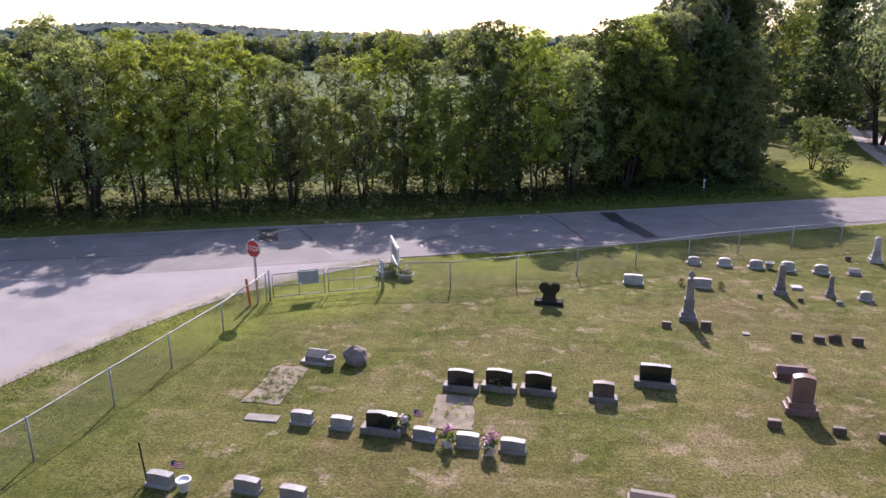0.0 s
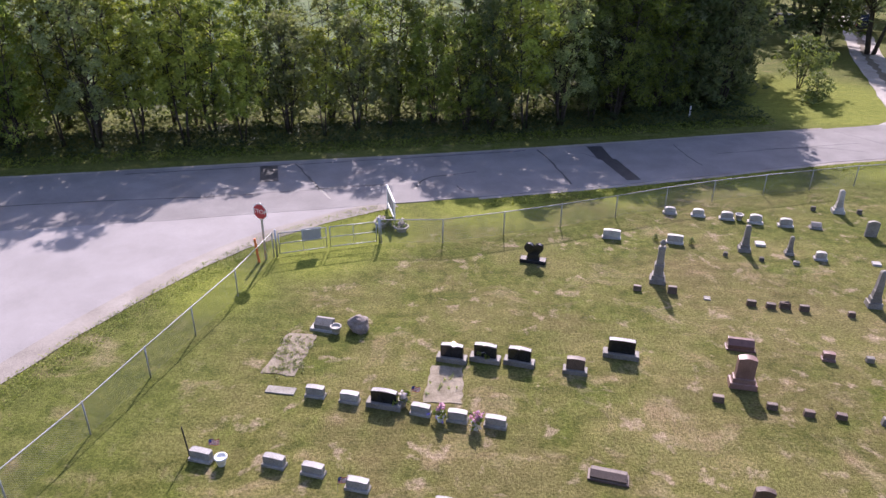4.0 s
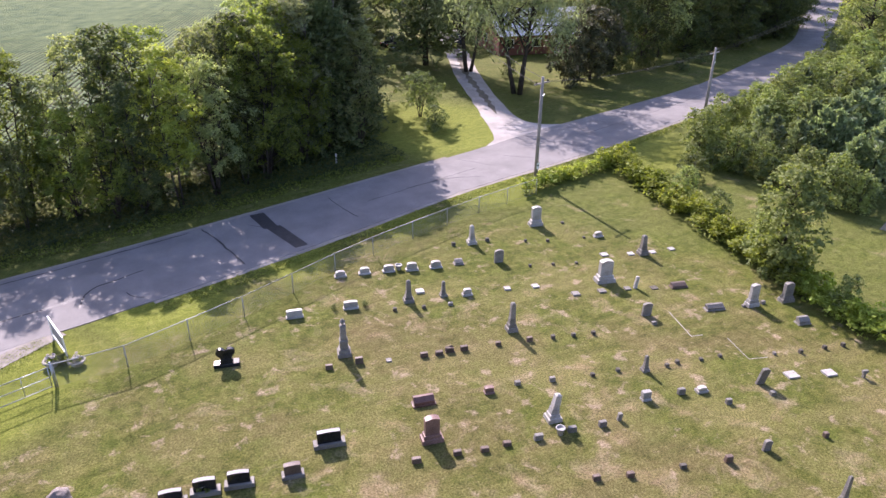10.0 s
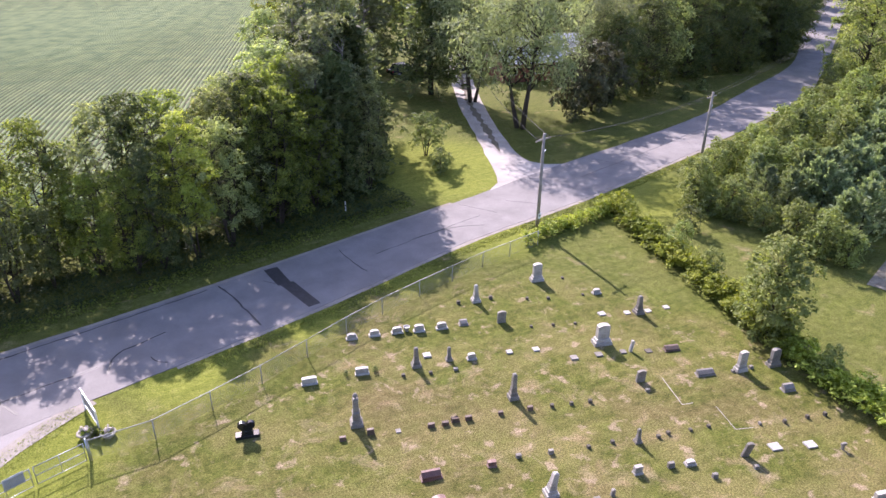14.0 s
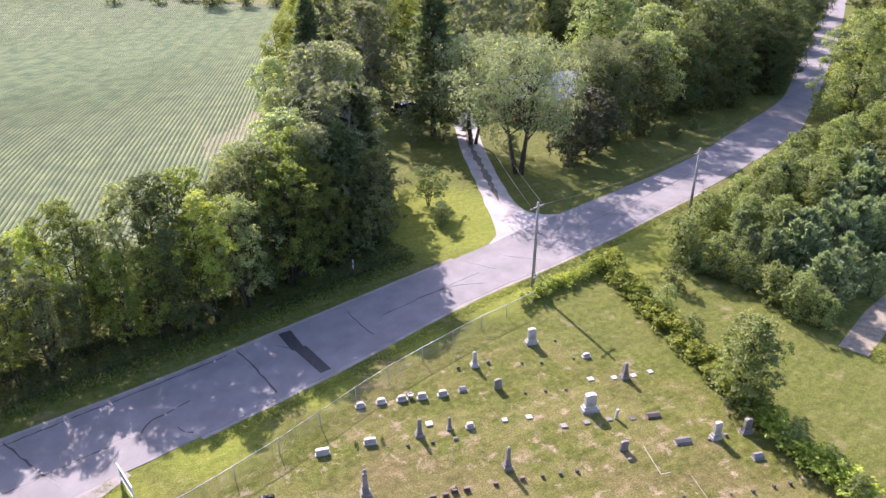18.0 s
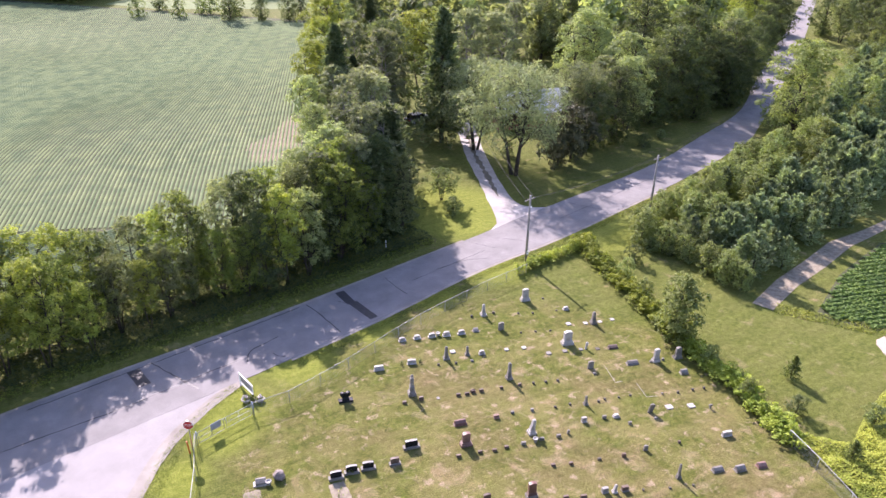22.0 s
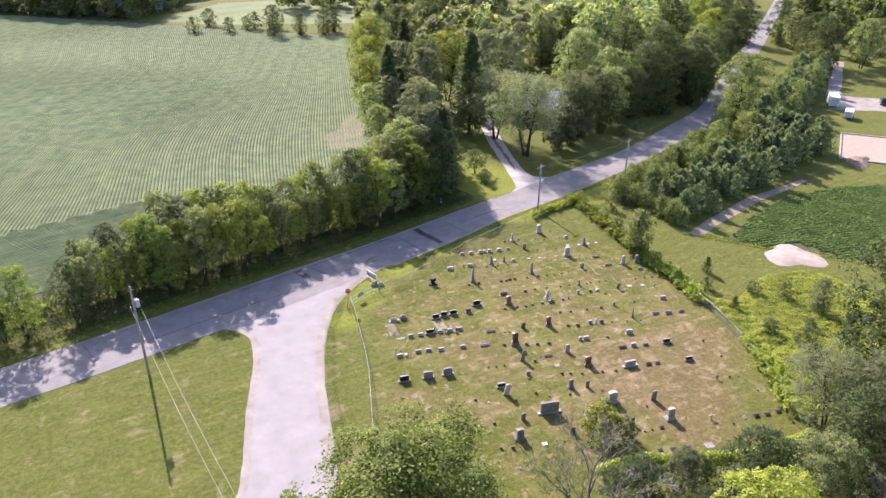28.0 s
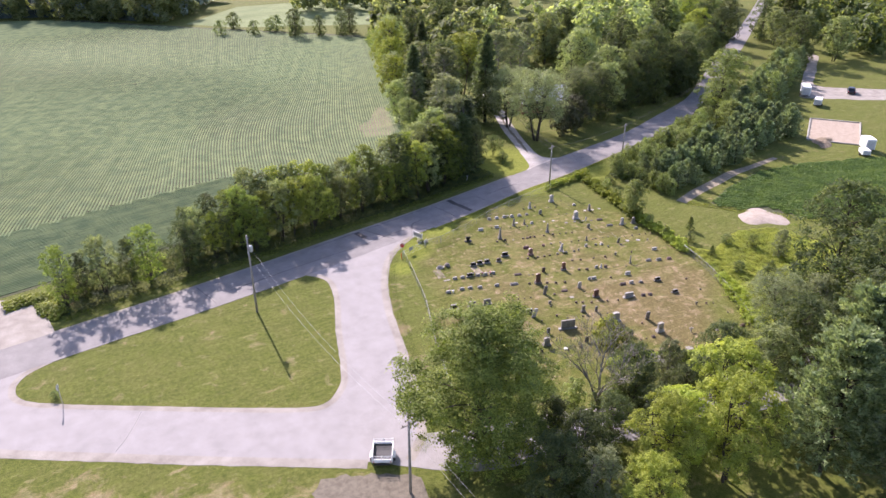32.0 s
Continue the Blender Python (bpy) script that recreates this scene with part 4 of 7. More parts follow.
VASE = tree("locust_tree", "pale green vase-shaped tree with a bare forked trunk", "round", 16.0, 6.6, 9.0, 50, 12000, 0.26, LEAF_YELLOW, BARK, 54, stems=2, lobe=0.22)
SPRUCE = conifer("spruce_tree", "tall dark spruce with hanging branches", 18.5, 4.4, 2.0, 26, 9, 0.5, NEEDLE, 40, 6, 6, rise=0.1, sag=0.35, power=0.62)
CYPRESS = conifer("spruce_tree", "wide dark evergreen reaching down to the lawn", 14.0, 4.4, 0.3, 22, 10, 0.42, NEEDLE, 41, 7, 7, rise=0.12, sag=0.3, power=0.5)
PINE = conifer("pine_tree", "young blue-green pine in a dense plantation", 5.2, 2.1, 0.25, 10, 7, 0.3, NEEDLE_BLUE, 42, 4, 6, rise=0.35, sag=0.1, power=0.7, group="plantation pines")
BUSHY_PINE = tree("pine_tree", "bushy yellow-green young tree in a dense plantation", "upright", 5.6, 1.9, 0.1, 44, 4200, 0.145, LEAF_WARM, BARK, 55, lobe=0.25, group="plantation pines")
TALL_PINE = conifer("pine_tree", "tall grey-green pine beside the burial ground", 19.0, 6.4, 3.0, 22, 9, 0.36, NEEDLE_PINE, 43, 10, 14, rise=0.45, sag=0.22, power=0.5)
COTTONWOOD = tree("cottonwood_tree", "tall grey-green cottonwood at the end of the tree row", "round", 17.0, 5.0, 1.6, 84, 19000, 0.2, LEAF_ASH, GREY_BARK, 44, stems=2, lobe=0.19, droop=0.7)
RED_MAPLE = tree("maple_tree", "low dense dark-leaved maple beneath the willows", "round", 8.0, 4.4, 1.2, 50, 7000, 0.28, LEAF_RED, BARK, 45, lobe=0.22)
YELLOW_TREE = tree("locust_tree", "bright yellow-green locust tree", "round", 17.0, 6.0, 4.0, 70, 20000, 0.24, LEAF_YELLOW, BARK, 46, stems=2, lobe=0.22)
ORNAMENTAL = tree("ornamental_tree", "small flat-topped ornamental tree on the lawn", "round", 4.2, 2.6, 1.3, 36, 3600, 0.16, LEAF_MID, BARK, 47, stems=3, lobe=0.22)
SHRUB = tree("shrub", "rounded leafy green shrub on grass", "round", 2.3, 1.4, 0.1, 30, 2400, 0.12, LEAF_MID, BARK, 48, trunk=0.05, lobe=0.28, category="shrub")
SCRUB = tree("shrub", "yellow-green leafy shrub at the wood's edge", "upright", 3.0, 1.5, 0.1, 34, 2800, 0.125, LEAF_WARM, BARK, 53, trunk=0.05, lobe=0.24, category="shrub")
CEDAR = tree("cedar_tree", "bushy green tree growing out of the hedge", "upright", 6.0, 2.4, 0.3, 60, 8000, 0.17, LEAF_WARM, BARK, 49, lobe=0.25)


def bare_tree(name, label, h, spread, seed, mat, count):
    """Forked grey stems that branch three times, with a few leaves low on the branches."""
    rnd, rng = random.Random(seed), np.random.default_rng(seed)
    bm = bmesh.new()
    tips = []

    def branch(p, d, length, r, level):
        q = p + d * length * 0.5 + Vector((rnd.uniform(-1, 1), rnd.uniform(-1, 1), 0.2)) * length * 0.06
        e = p + d * length
        add_tube(bm, [p, q, e], [r, r * 0.75, r * 0.45], 5 if level < 2 else 3)
        if level == 5:
            tips.append(e)
            return
        for k in range(3 if level else 4):
            a = rnd.uniform(0, math.tau)
            side = Vector((math.cos(a), math.sin(a), rnd.uniform(0.0, 0.5)))
            nd = (d * 0.9 + side * (0.55 if level else 0.5)).normalized()
            start = p.lerp(e, rnd.uniform(0.5, 1.0))
            branch(start, nd, length * rnd.uniform(0.5, 0.75), max(0.014, r * 0.5), level + 1)

    for k in range(4):
        a = k * math.tau / 4 + rnd.random()
        d = Vector((math.cos(a) * spread, math.sin(a) * spread, 1)).normalized()
        branch(Vector((math.cos(a) * 0.15, math.sin(a) * 0.15, -0.1)), d, h * 0.42, h * 0.016, 0)
    ob = thing(name, Matrix(), label, "tree")
    part("trunk", bm, GREY_BARK, ob)
    low = sorted(tips, key=lambda t: t.z)[: len(tips) // 3]
    part("crown", quads_mesh("crown", leaves(rng, np.array([tuple(t) for t in low]), np.full(len(low), 0.4), count, 0.13), mat), None, ob)
    return ob


DEAD = bare_tree("half_dead_tree", "grey half-dead tree with bare forked branches", 10.5, 0.5, 50, LEAF_GREY, 2600)
GOLD_BUSH = tree("bush", "yellow-green bush growing among the graves", "round", 3.4, 2.2, 0.2, 44, 6000, 0.15, GOLDEN, BARK, 51, trunk=0.06, stems=3, lobe=0.2, category="bush")
YOUNG = conifer("sapling", "small dark evergreen sapling on the lawn", 2.6, 1.0, 0.15, 9, 7, 0.17, LEAF_MID, 52, 4, 6, rise=0.3, sag=0.1, trunk=0.05, category="sapling")


def road_y(x):
    for a, b in zip(NORTH_EDGE, NORTH_EDGE[1:]):
        if a.x <= x <= b.x:
            return a.y + (b.y - a.y) * (x - a.x) / max(1e-6, b.x - a.x)
    return 48.0


def belt_height(x):
    """Share of full height along the row: tall in the west, a dip, then rising to the east end."""
    return float(np.interp(x, [-55, -38, -31, -26, -16, -12, -5.5, 1, 7, 13], [0.82, 0.82, 0.86, 1.08, 1.08, 0.92, 0.92, 1.06, 1.06, 1.16]))


for k in range(30):
    x = -54.5 + k * 2.3 + random.uniform(-0.6, 0.6)
    if -53 < x < -38 and k % 3 == 0:
        continue
    proto = BELT[(k * 7 + k // 3) % 4] if k not in (9, 13, 15, 16, 18, 20, 26) else YELLOW_BELT
    if -34 < x < -6 and proto is BELT[3]:
        proto = BELT[2]
    plant(proto, x, road_y(x) + 5.2 + random.uniform(-0.8, 1.4), belt_height(x) * random.uniform(0.68, 0.92) * (1.12 if x < -24 else 0.86 if -14 < x < 4 else 1.0))
for k in range(24):
    x = -37 + k * 2.15 + random.uniform(-0.7, 0.7)
    proto = BELT[(k * 5 + 1) % 4] if k not in (7, 9, 10, 14) else YELLOW_BELT
    plant(proto, x, road_y(x) + 8.8 + random.uniform(-1.0, 1.2), belt_height(x) * random.uniform(0.88, 1.02))
plant(BROAD, 14.6, 58.0, 0.72)
plant(BROAD, 10.5, 56.5, 0.62)
plant(OAK, 17.5, 60.0, 0.7)
plant(COTTONWOOD, 20.0, 62.5, 1.0)
plant(CYPRESS, 18.2, 53.4, 0.84)
plant(CYPRESS, 20.9, 56.8, 1.0)
plant(BELT[0], 13.6, 53.6, 1.1)
plant(BELT[3], 12.6, 50.6, 0.86)
plant(BELT[0], 15.4, 51.4, 0.86)
plant(CYPRESS, 23.6, 61.4, 0.7)
plant(COTTONWOOD, 19.0, 56.5, 0.86)
plant(COTTONWOOD, 15.5, 53.5, 0.72)
plant(BELT[2], 20.6, 52.4, 0.9)
# trees round the house and along the field edge: (x, y, kind, scale)
HOUSE_TREES = ((COTTONWOOD, 23.8, 67.0, 0.86), (COTTONWOOD, 25.6, 73.5, 0.9), (SPRUCE, 28.5, 93.0, 0.95), (COTTONWOOD, 36.5, 92.0, 0.95), (OAK, 40.0, 99.0, 0.85), (BROAD, 11.0, 59.0, 0.56), (BROAD, 14.6, 57.6, 0.68), (BROAD, 20.2, 80.0, 0.52), (BROAD, 22.4, 90.0, 0.6), (COTTONWOOD, 26.5, 89.0, 0.66),
               (YELLOW_TREE, 29.0, 106.0, 0.72), (BROAD, 33.0, 114.0, 0.7), (YELLOW_TREE, 41.0, 133.0, 0.95), (YELLOW_TREE, 37.0, 124.0, 0.8), (BROAD, 46.0, 143.0, 0.9), (SPRUCE, 50.4, 130.0, 0.85), (OAK, 44.0, 118.0, 0.7),
               (SPRUCE, 33.0, 97.0, 0.6), (SPRUCE, 41.0, 80.0, 1.06), (COTTONWOOD, 35.0, 104.0, 0.6), (OAK, 76.5, 165.0, 0.9), (OAK, 62.0, 158.0, 0.85), (OAK, 99.0, 164.0, 0.9), (COTTONWOOD, 80.5, 119.0, 0.85), (COTTONWOOD, 67.5, 113.0, 0.75),
               (BROAD, 60.0, 122.0, 0.7), (BROAD, 92.0, 124.0, 0.9), (OAK, 106.0, 132.0, 0.85), (COTTONWOOD, 118.0, 128.0, 0.85), (BROAD, 77.5, 91.0, 1.0), (BROAD, 84.0, 97.0, 0.95), (BROAD, 78.5, 79.5, 0.86), (COTTONWOOD, 70.0, 76.0, 0.7), (BROAD, 72.0, 71.5, 0.72),
               (OAK, 95.0, 82.0, 1.0), (OAK, 87.0, 77.0, 0.85), (OAK, 101.5, 79.5, 0.72), (OAK, 106.5, 80.5, 0.8), (OAK, 98.0, 76.0, 0.6), (OAK, 88.5, 71.8, 0.5), (OAK, 104.0, 90.0, 0.9), (OAK, 95.0, 94.0, 0.95), (WILLOW, 112.0, 84.5, 0.72), (COTTONWOOD, 120.0, 92.5, 0.72), (COTTONWOOD, 118.0, 104.0, 0.8),
               (BROAD, 108.0, 106.0, 0.85), (YELLOW_TREE, 147.0, 112.0, 0.82), (BROAD, 136.0, 106.0, 0.7), (COTTONWOOD, 133.0, 133.0, 0.85), (OAK, 146.0, 128.0, 0.85), (YELLOW_TREE, 168.0, 138.0, 0.85), (OAK, 160.0, 122.0, 0.8), (BROAD, 178.0, 136.0, 0.8),
               (OAK, 163.0, 84.0, 0.85), (OAK, 170.0, 93.0, 0.8), (OAK, 187.0, 117.0, 0.8), (BROAD, 182.0, 108.0, 0.7), (OAK, 213.0, 126.0, 0.9), (BROAD, 176.0, 80.0, 0.8))
for proto, x, y, k in HOUSE_TREES:
    plant(proto, x, y, k * random.uniform(0.96, 1.05))
plant(VASE, 49.8, 105.0, 1.0)
plant(WILLOW, 43.4, 62.4, 1.0, 20, 1.02)
plant(WILLOW, 44.0, 74.4, 0.82, 80, 1.12)
plant(WILLOW, 61.0, 71.0, 0.74, 150, 1.1)
plant(OAK, 61.0, 67.6, 0.58)
plant(OAK, 66.2, 68.0, 0.66)
plant(OAK, 78.6, 72.6, 0.66)
plant(OAK, 84.0, 74.0, 0.7)
plant(COTTONWOOD, 34.0, 101.0, 0.95)
plant(COTTONWOOD, 57.5, 100.0, 1.0)
plant(COTTONWOOD, 63.0, 99.0, 0.95)
plant(RED_MAPLE, 55.0, 64.4, 1.0)
plant(RED_MAPLE, 51.4, 62.8, 0.9)
plant(SHRUB, 47.0, 69.5, 0.9)
plant(SHRUB, 69.0, 63.5, 0.9)
plant(SHRUB, 74.5, 65.5, 0.7)
plant(SHADE_OAK, 97.3, 57.8, 1.0)
for x, y, k in ((100.0, 74.5, 0.55), (110.0, 80.0, 0.6), (121.0, 88.0, 0.62), (133.0, 96.0, 0.66), (146.0, 104.5, 0.7), (160.0, 114.0, 0.75), (176.0, 124.0, 0.8)):
    plant(OAK, x, y, k)
for k in range(26):
    f = k / 25
    p = Vector((90.0, 43.0)).lerp(Vector((156.0, 79.0)), f)
    for j in range(2):
        plant((PINE, PINE, BUSHY_PINE)[(k + j) % 3], p.x + random.uniform(-1.5, 1.5), p.y + 4.2 * j + random.uniform(-1.2, 1.2), random.uniform(1.05, 1.45), None, 1.1)
plant(ORNAMENTAL, 29.6, 58.9)
plant(SHRUB, 28.6, 53.9, 1.05)
plant(CEDAR, 32.9, 20.2, 1.05)
plant(SCRUB, 33.6, 22.0, 1.0)
plant(SCRUB, 36.4, 31.0, 0.85)
plant(SCRUB, 35.2, 27.0, 0.8)
plant(SCRUB, 32.6, 16.0, 0.7)
plant(SCRUB, 31.8, 11.5, 0.65)
plant(YOUNG, 37.5, 11.6, 0.86)
plant(SHRUB, 34.0, 8.4, 0.72)
plant(YOUNG, 32.9, 3.0, 0.72)
plant(SHRUB, 38.1, 4.6, 0.8)
plant(SHRUB, 32.4, -2.6, 0.8)
plant(SCRUB, 40.5, 1.6, 0.8)
plant(COTTONWOOD, 41.5, -2.4, 0.28)
plant(SHRUB, 40.2, 33.8, 0.9)
plant(GOLD_BUSH, 3.6, -6.6, 1.0)
plant(SHRUB, 5.6, -8.0, 0.85)
plant(BIG_MAPLE, -20.8, -15.6, 1.06, 200, 0.81)
plant(DEAD, -5.2, -15.2, 1.0)
plant(OAK, -1.9, -16.4, 0.4)
plant(OAK, -3.4, -18.6, 0.36)
plant(COTTONWOOD, 3.4, -16.6, 0.36)
plant(SHRUB, 6.6, -15.2, 1.3)
plant(YELLOW_TREE, 1.4, -26.0, 0.7)
plant(YELLOW_TREE, -8.6, -27.4, 0.6)
plant(YELLOW_TREE, -2.4, -30.2, 0.68)
plant(YELLOW_TREE, -13.5, -31.0, 0.5)
plant(YELLOW_TREE, -5.6, -26.8, 0.56)
for proto, x, y, k in ((OAK, -14.5, -23.5, 0.46), (COTTONWOOD, -16.5, -28.0, 0.5), (OAK, 7.5, -20.5, 0.5), (BROAD, 11.0, -23.5, 0.55), (OAK, 16.5, -22.5, 0.6), (OAK, -19.5, -25.5, 0.5), (OAK, -9.5, -21.5, 0.38), (OAK, -4.0, -22.5, 0.36), (OAK, 1.5, -20.8, 0.34), (OAK, -14.0, -18.6, 0.34)):
    plant(proto, x, y, k)
plant(TALL_PINE, 6.2, -34.0, 0.84)
plant(TALL_PINE, 13.0, -32.0, 0.9)
plant(TALL_PINE, 9.0, -41.0, 0.9)
plant(WILLOW, 22.0, -17.0, 0.6)
plant(COTTONWOOD, 25.5, -19.0, 0.55)
plant(OAK, 36.5, -14.0, 0.95)
plant(OAK, 31.0, -23.0, 0.9)
plant(OAK, 41.0, -22.0, 0.9)
plant(OAK, 23.0, -28.0, 0.8)
for k in range(16):
    plant(SHRUB if k % 3 else SCRUB, -16.0 + 2.6 * k + random.uniform(-0.7, 0.7), -12.0 - 0.34 * (2.6 * k) * (1.0 if k < 9 else 0.72) + random.uniform(-0.6, 0.6), random.uniform(0.7, 1.3))
plant(SHRUB, 33.5, -6.5, 1.1)
plant(SHRUB, 37.0, -4.5, 0.7)
plant(SHRUB, 31.0, -9.5, 1.2)

rng = np.random.default_rng(22)
seg = [(a, b) for row in rows for a, b in zip(row, row[1:])]
pick = rng.integers(0, len(seg), 42000)
mixed = rng.random(len(pick))[:, None]
at = np.array([tuple(seg[i][0]) for i in pick]) * (1 - mixed) + np.array([tuple(seg[i][1]) for i in pick]) * mixed + rng.normal(size=(len(pick), 2)) * 0.14
at = np.concatenate([at, (0.14 + 0.2 * rng.random(len(pick)))[:, None]], 1)
tagged(part("garden_leaves", quads_mesh("garden_leaves", leaf_quads(rng, at, rng.normal(size=at.shape) * 0.45 + np.array([0, 0, 1.0]), 0.24), CROP)), "leafy tops of the dark green crop rows", "crop", kind="stuff")

# plantation east of the burial ground, and scrub on its edge
for k in range(175):
    f, g = random.random(), random.random()
    a = Vector((46.5, 36.0)).lerp(Vector((100.0, 54.5)), f)
    b = Vector((48.5, 24.0)).lerp(Vector((98.0, 36.0)), f)
    p = a.lerp(b, g)
    plant((PINE if g > 0.4 or k % 4 == 0 else BUSHY_PINE if k % 3 else SCRUB), p.x, p.y, random.uniform(0.75, 1.15) * (0.85 + 0.45 * f))
for k in range(50):
    f = random.random()
    a = Vector((116.0, 64.0)).lerp(Vector((172.0, 95.0)), f)
    b = Vector((112.0, 54.0)).lerp(Vector((168.0, 86.0)), f)
    p = a.lerp(b, random.random())
    plant(PINE, p.x, p.y, random.uniform(0.9, 1.3))
for k in range(22):
    f = k / 21
    p = Vector((44.5, 38.5)).lerp(Vector((84.0, 52.0)), f)
    plant(SCRUB, p.x + random.uniform(-1, 1), p.y + random.uniform(-2.5, 0.5), random.uniform(0.9, 1.5))
for k in range(14):
    p = Vector((44.0, 37.0)).lerp(Vector((45.5, 24.0)), k / 13)
    plant(SCRUB if k % 2 else SHRUB, p.x + random.uniform(-0.6, 2.0), p.y, random.uniform(0.7, 1.2))
for proto, x, y, k in ((SHRUB, 14.7, 229.4, 2.3), (SHRUB, 23.1, 241.9, 2.6), (SHRUB, 26.1, 223.7, 2.2), (OAK, 38.9, 211.9, 0.56), (OAK, 47.3, 207.6, 0.42), (OAK, 54.8, 203.8, 0.46), (OAK, 60.0, 208.0, 0.5), (SHRUB, 33.5, 228.0, 2.0), (SHRUB, 36.0, 226.0, 2.6), (SHRUB, 43.0, 222.0, 2.4)):
    plant(proto, x, y, k)


def wood(name, spots, mat, seed, label, size=1.5, per=260):
    """Distant wood: many crowns in one object."""
    rng = np.random.default_rng(seed)
    rnd = random.Random(seed)
    parts = []
    for x, y, z, h, r in spots:
        n = 11
        f = rng.random(n)
        a = rng.random(n) * math.tau
        rad = r * np.sqrt(np.clip(1 - ((f - 0.4) / 0.62) ** 2, 0.05, 1)) * (0.4 + 0.5 * rng.random(n))
        cen = np.stack([x + np.cos(a) * rad, y + np.sin(a) * rad, z + h * (0.12 + 0.82 * f)], 1)
        parts.append(leaves(rng, cen, np.full(n, r * 0.42), per, size))
    return tagged(part(name, quads_mesh(name, np.concatenate(parts), mat)), label, "woods", kind="stuff")


def wood_spots(rnd, a, b, depth, n, hmin, hmax, z=0.0, rise=0.0):
    out = []
    for k in range(n):
        f, g = rnd.random(), rnd.random() ** 2
        p = Vector(a).lerp(Vector(b), f)
        d = (Vector(b) - Vector(a)).normalized()
        q = p + Vector((-d.y, d.x)) * depth * g
        h = rnd.uniform(hmin, hmax)
        out.append((q.x, q.y, z + hill(q.x, q.y), h, h * rnd.uniform(0.26, 0.36)))
    return out


rw = random.Random(9)
wood("far_wood", wood_spots(rw, (0, 268), (-40, 305), -40, 60, 12, 18) + wood_spots(rw, (-40, 305), (-330, 385), -60, 170, 11, 17), LEAF_GREY, 61, "dark edge of the wood behind the field", 1.1, 420)
wood("far_wood", wood_spots(rw, (0, 270), (-40, 310), -40, 40, 12, 17) + wood_spots(rw, (-40, 310), (-330, 390), -60, 190, 11, 17), LEAF_HAZED, 70, "haze-tinted trees in the wood behind the field", 1.1, 420)
wood("far_wood", wood_spots(rw, (66, 205), (62, 122), 46, 60, 9, 15) + wood_spots(rw, (150, 225), (60, 270), -50, 60, 12, 18), LEAF_GREY, 62, "leafy wood beyond the house")
wood("far_wood", wood_spots(rw, (112, 104), (250, 190), 60, 80, 12, 19) + wood_spots(rw, (430, 320), (150, 240), -90, 70, 14, 20), LEAF_SOFT, 63, "leafy wood along the far road")
wood("far_wood", wood_spots(rw, (176, 92), (400, 255), -50, 110, 11, 18) + wood_spots(rw, (200, 92), (330, 60), 60, 50, 12, 18), LEAF_MID, 64, "wood on the far side of the road")
wood("far_wood", wood_spots(rw, (232, 122), (240, 128), 5, 3, 13, 15), LEAF_RUST, 65, "rust-brown dying tree in the far wood")
wood("far_wood", wood_spots(rw, (560, 380), (-720, 470), -120, 420, 10, 19), LEAF_HAZED, 66, "long wooded skyline behind the fields", 2.0, 230)
wood("far_wood", wood_spots(rw, (700, 560), (-900, 620), -260, 700, 12, 19), LEAF_HAZED, 69, "woods receding towards the horizon", 3.0, 130)
wood("far_wood", wood_spots(rw, (-60, 1080), (-1250, 1020), -360, 1500, 13, 18), LEAF_HAZED, 67, "wooded hill on the horizon", 3.0, 70)
wood("far_wood", wood_spots(rw, (1200, 960), (-120, 1060), -300, 1100, 12, 18), LEAF_HAZED, 68, "wooded ridge on the horizon", 3.2, 70)


def canopy(name, line, depth, high, rough, mat, seed, label, step=9.0):
    """Closed roof of distant tree crowns: an uneven sheet with a steep edge towards the field."""
    pts = smooth_line(line, step)
    n = int(depth / step) + 2
    vs, fs = [], []
    for i, p in enumerate(pts):
        d = (pts[min(i + 1, len(pts) - 1)] - pts[max(i - 1, 0)]).normalized()
        back = Vector((d.y, -d.x))
        for j in range(n):
            q = p + back * step * max(0, j - 1) * 0.999
            lump = noise.noise(Vector((q.x * 0.11, q.y * 0.11, seed))) + 0.7 * noise.noise(Vector((q.x * 0.31, q.y * 0.31, seed + 5)))
            vs.append((q.x, q.y, hill(q.x, q.y) + (0.0 if j == 0 else high + rough * lump)))
    for i in range(len(pts) - 1):
        for j in range(n - 1):
            a = i * n + j
            fs.append((a, a + 1, a + n + 1, a + n))
    return tagged(part(name, mesh_of(name, vs, fs, mat), None, smooth=True), label, "woods", kind="stuff")


canopy("far_canopy", [(-8, 280), (-42, 312), (-180, 352), (-335, 396)], 70, 7.0, 4.0, HAZED_CROWNS, 1.0, "closed crowns of the wood behind the field", 6.0)
canopy("far_canopy", [(560, 392), (200, 410), (-300, 440), (-720, 482)], 260, 10.5, 5.5, HAZED_CROWNS, 2.0, "closed crowns of the far woods", 10.0)
canopy("far_canopy", [(1250, 900), (500, 930), (-300, 930), (-1300, 900)], 420, 12.0, 6.5, HAZED_CROWNS, 3.0, "closed crowns on the wooded horizon", 13.0)


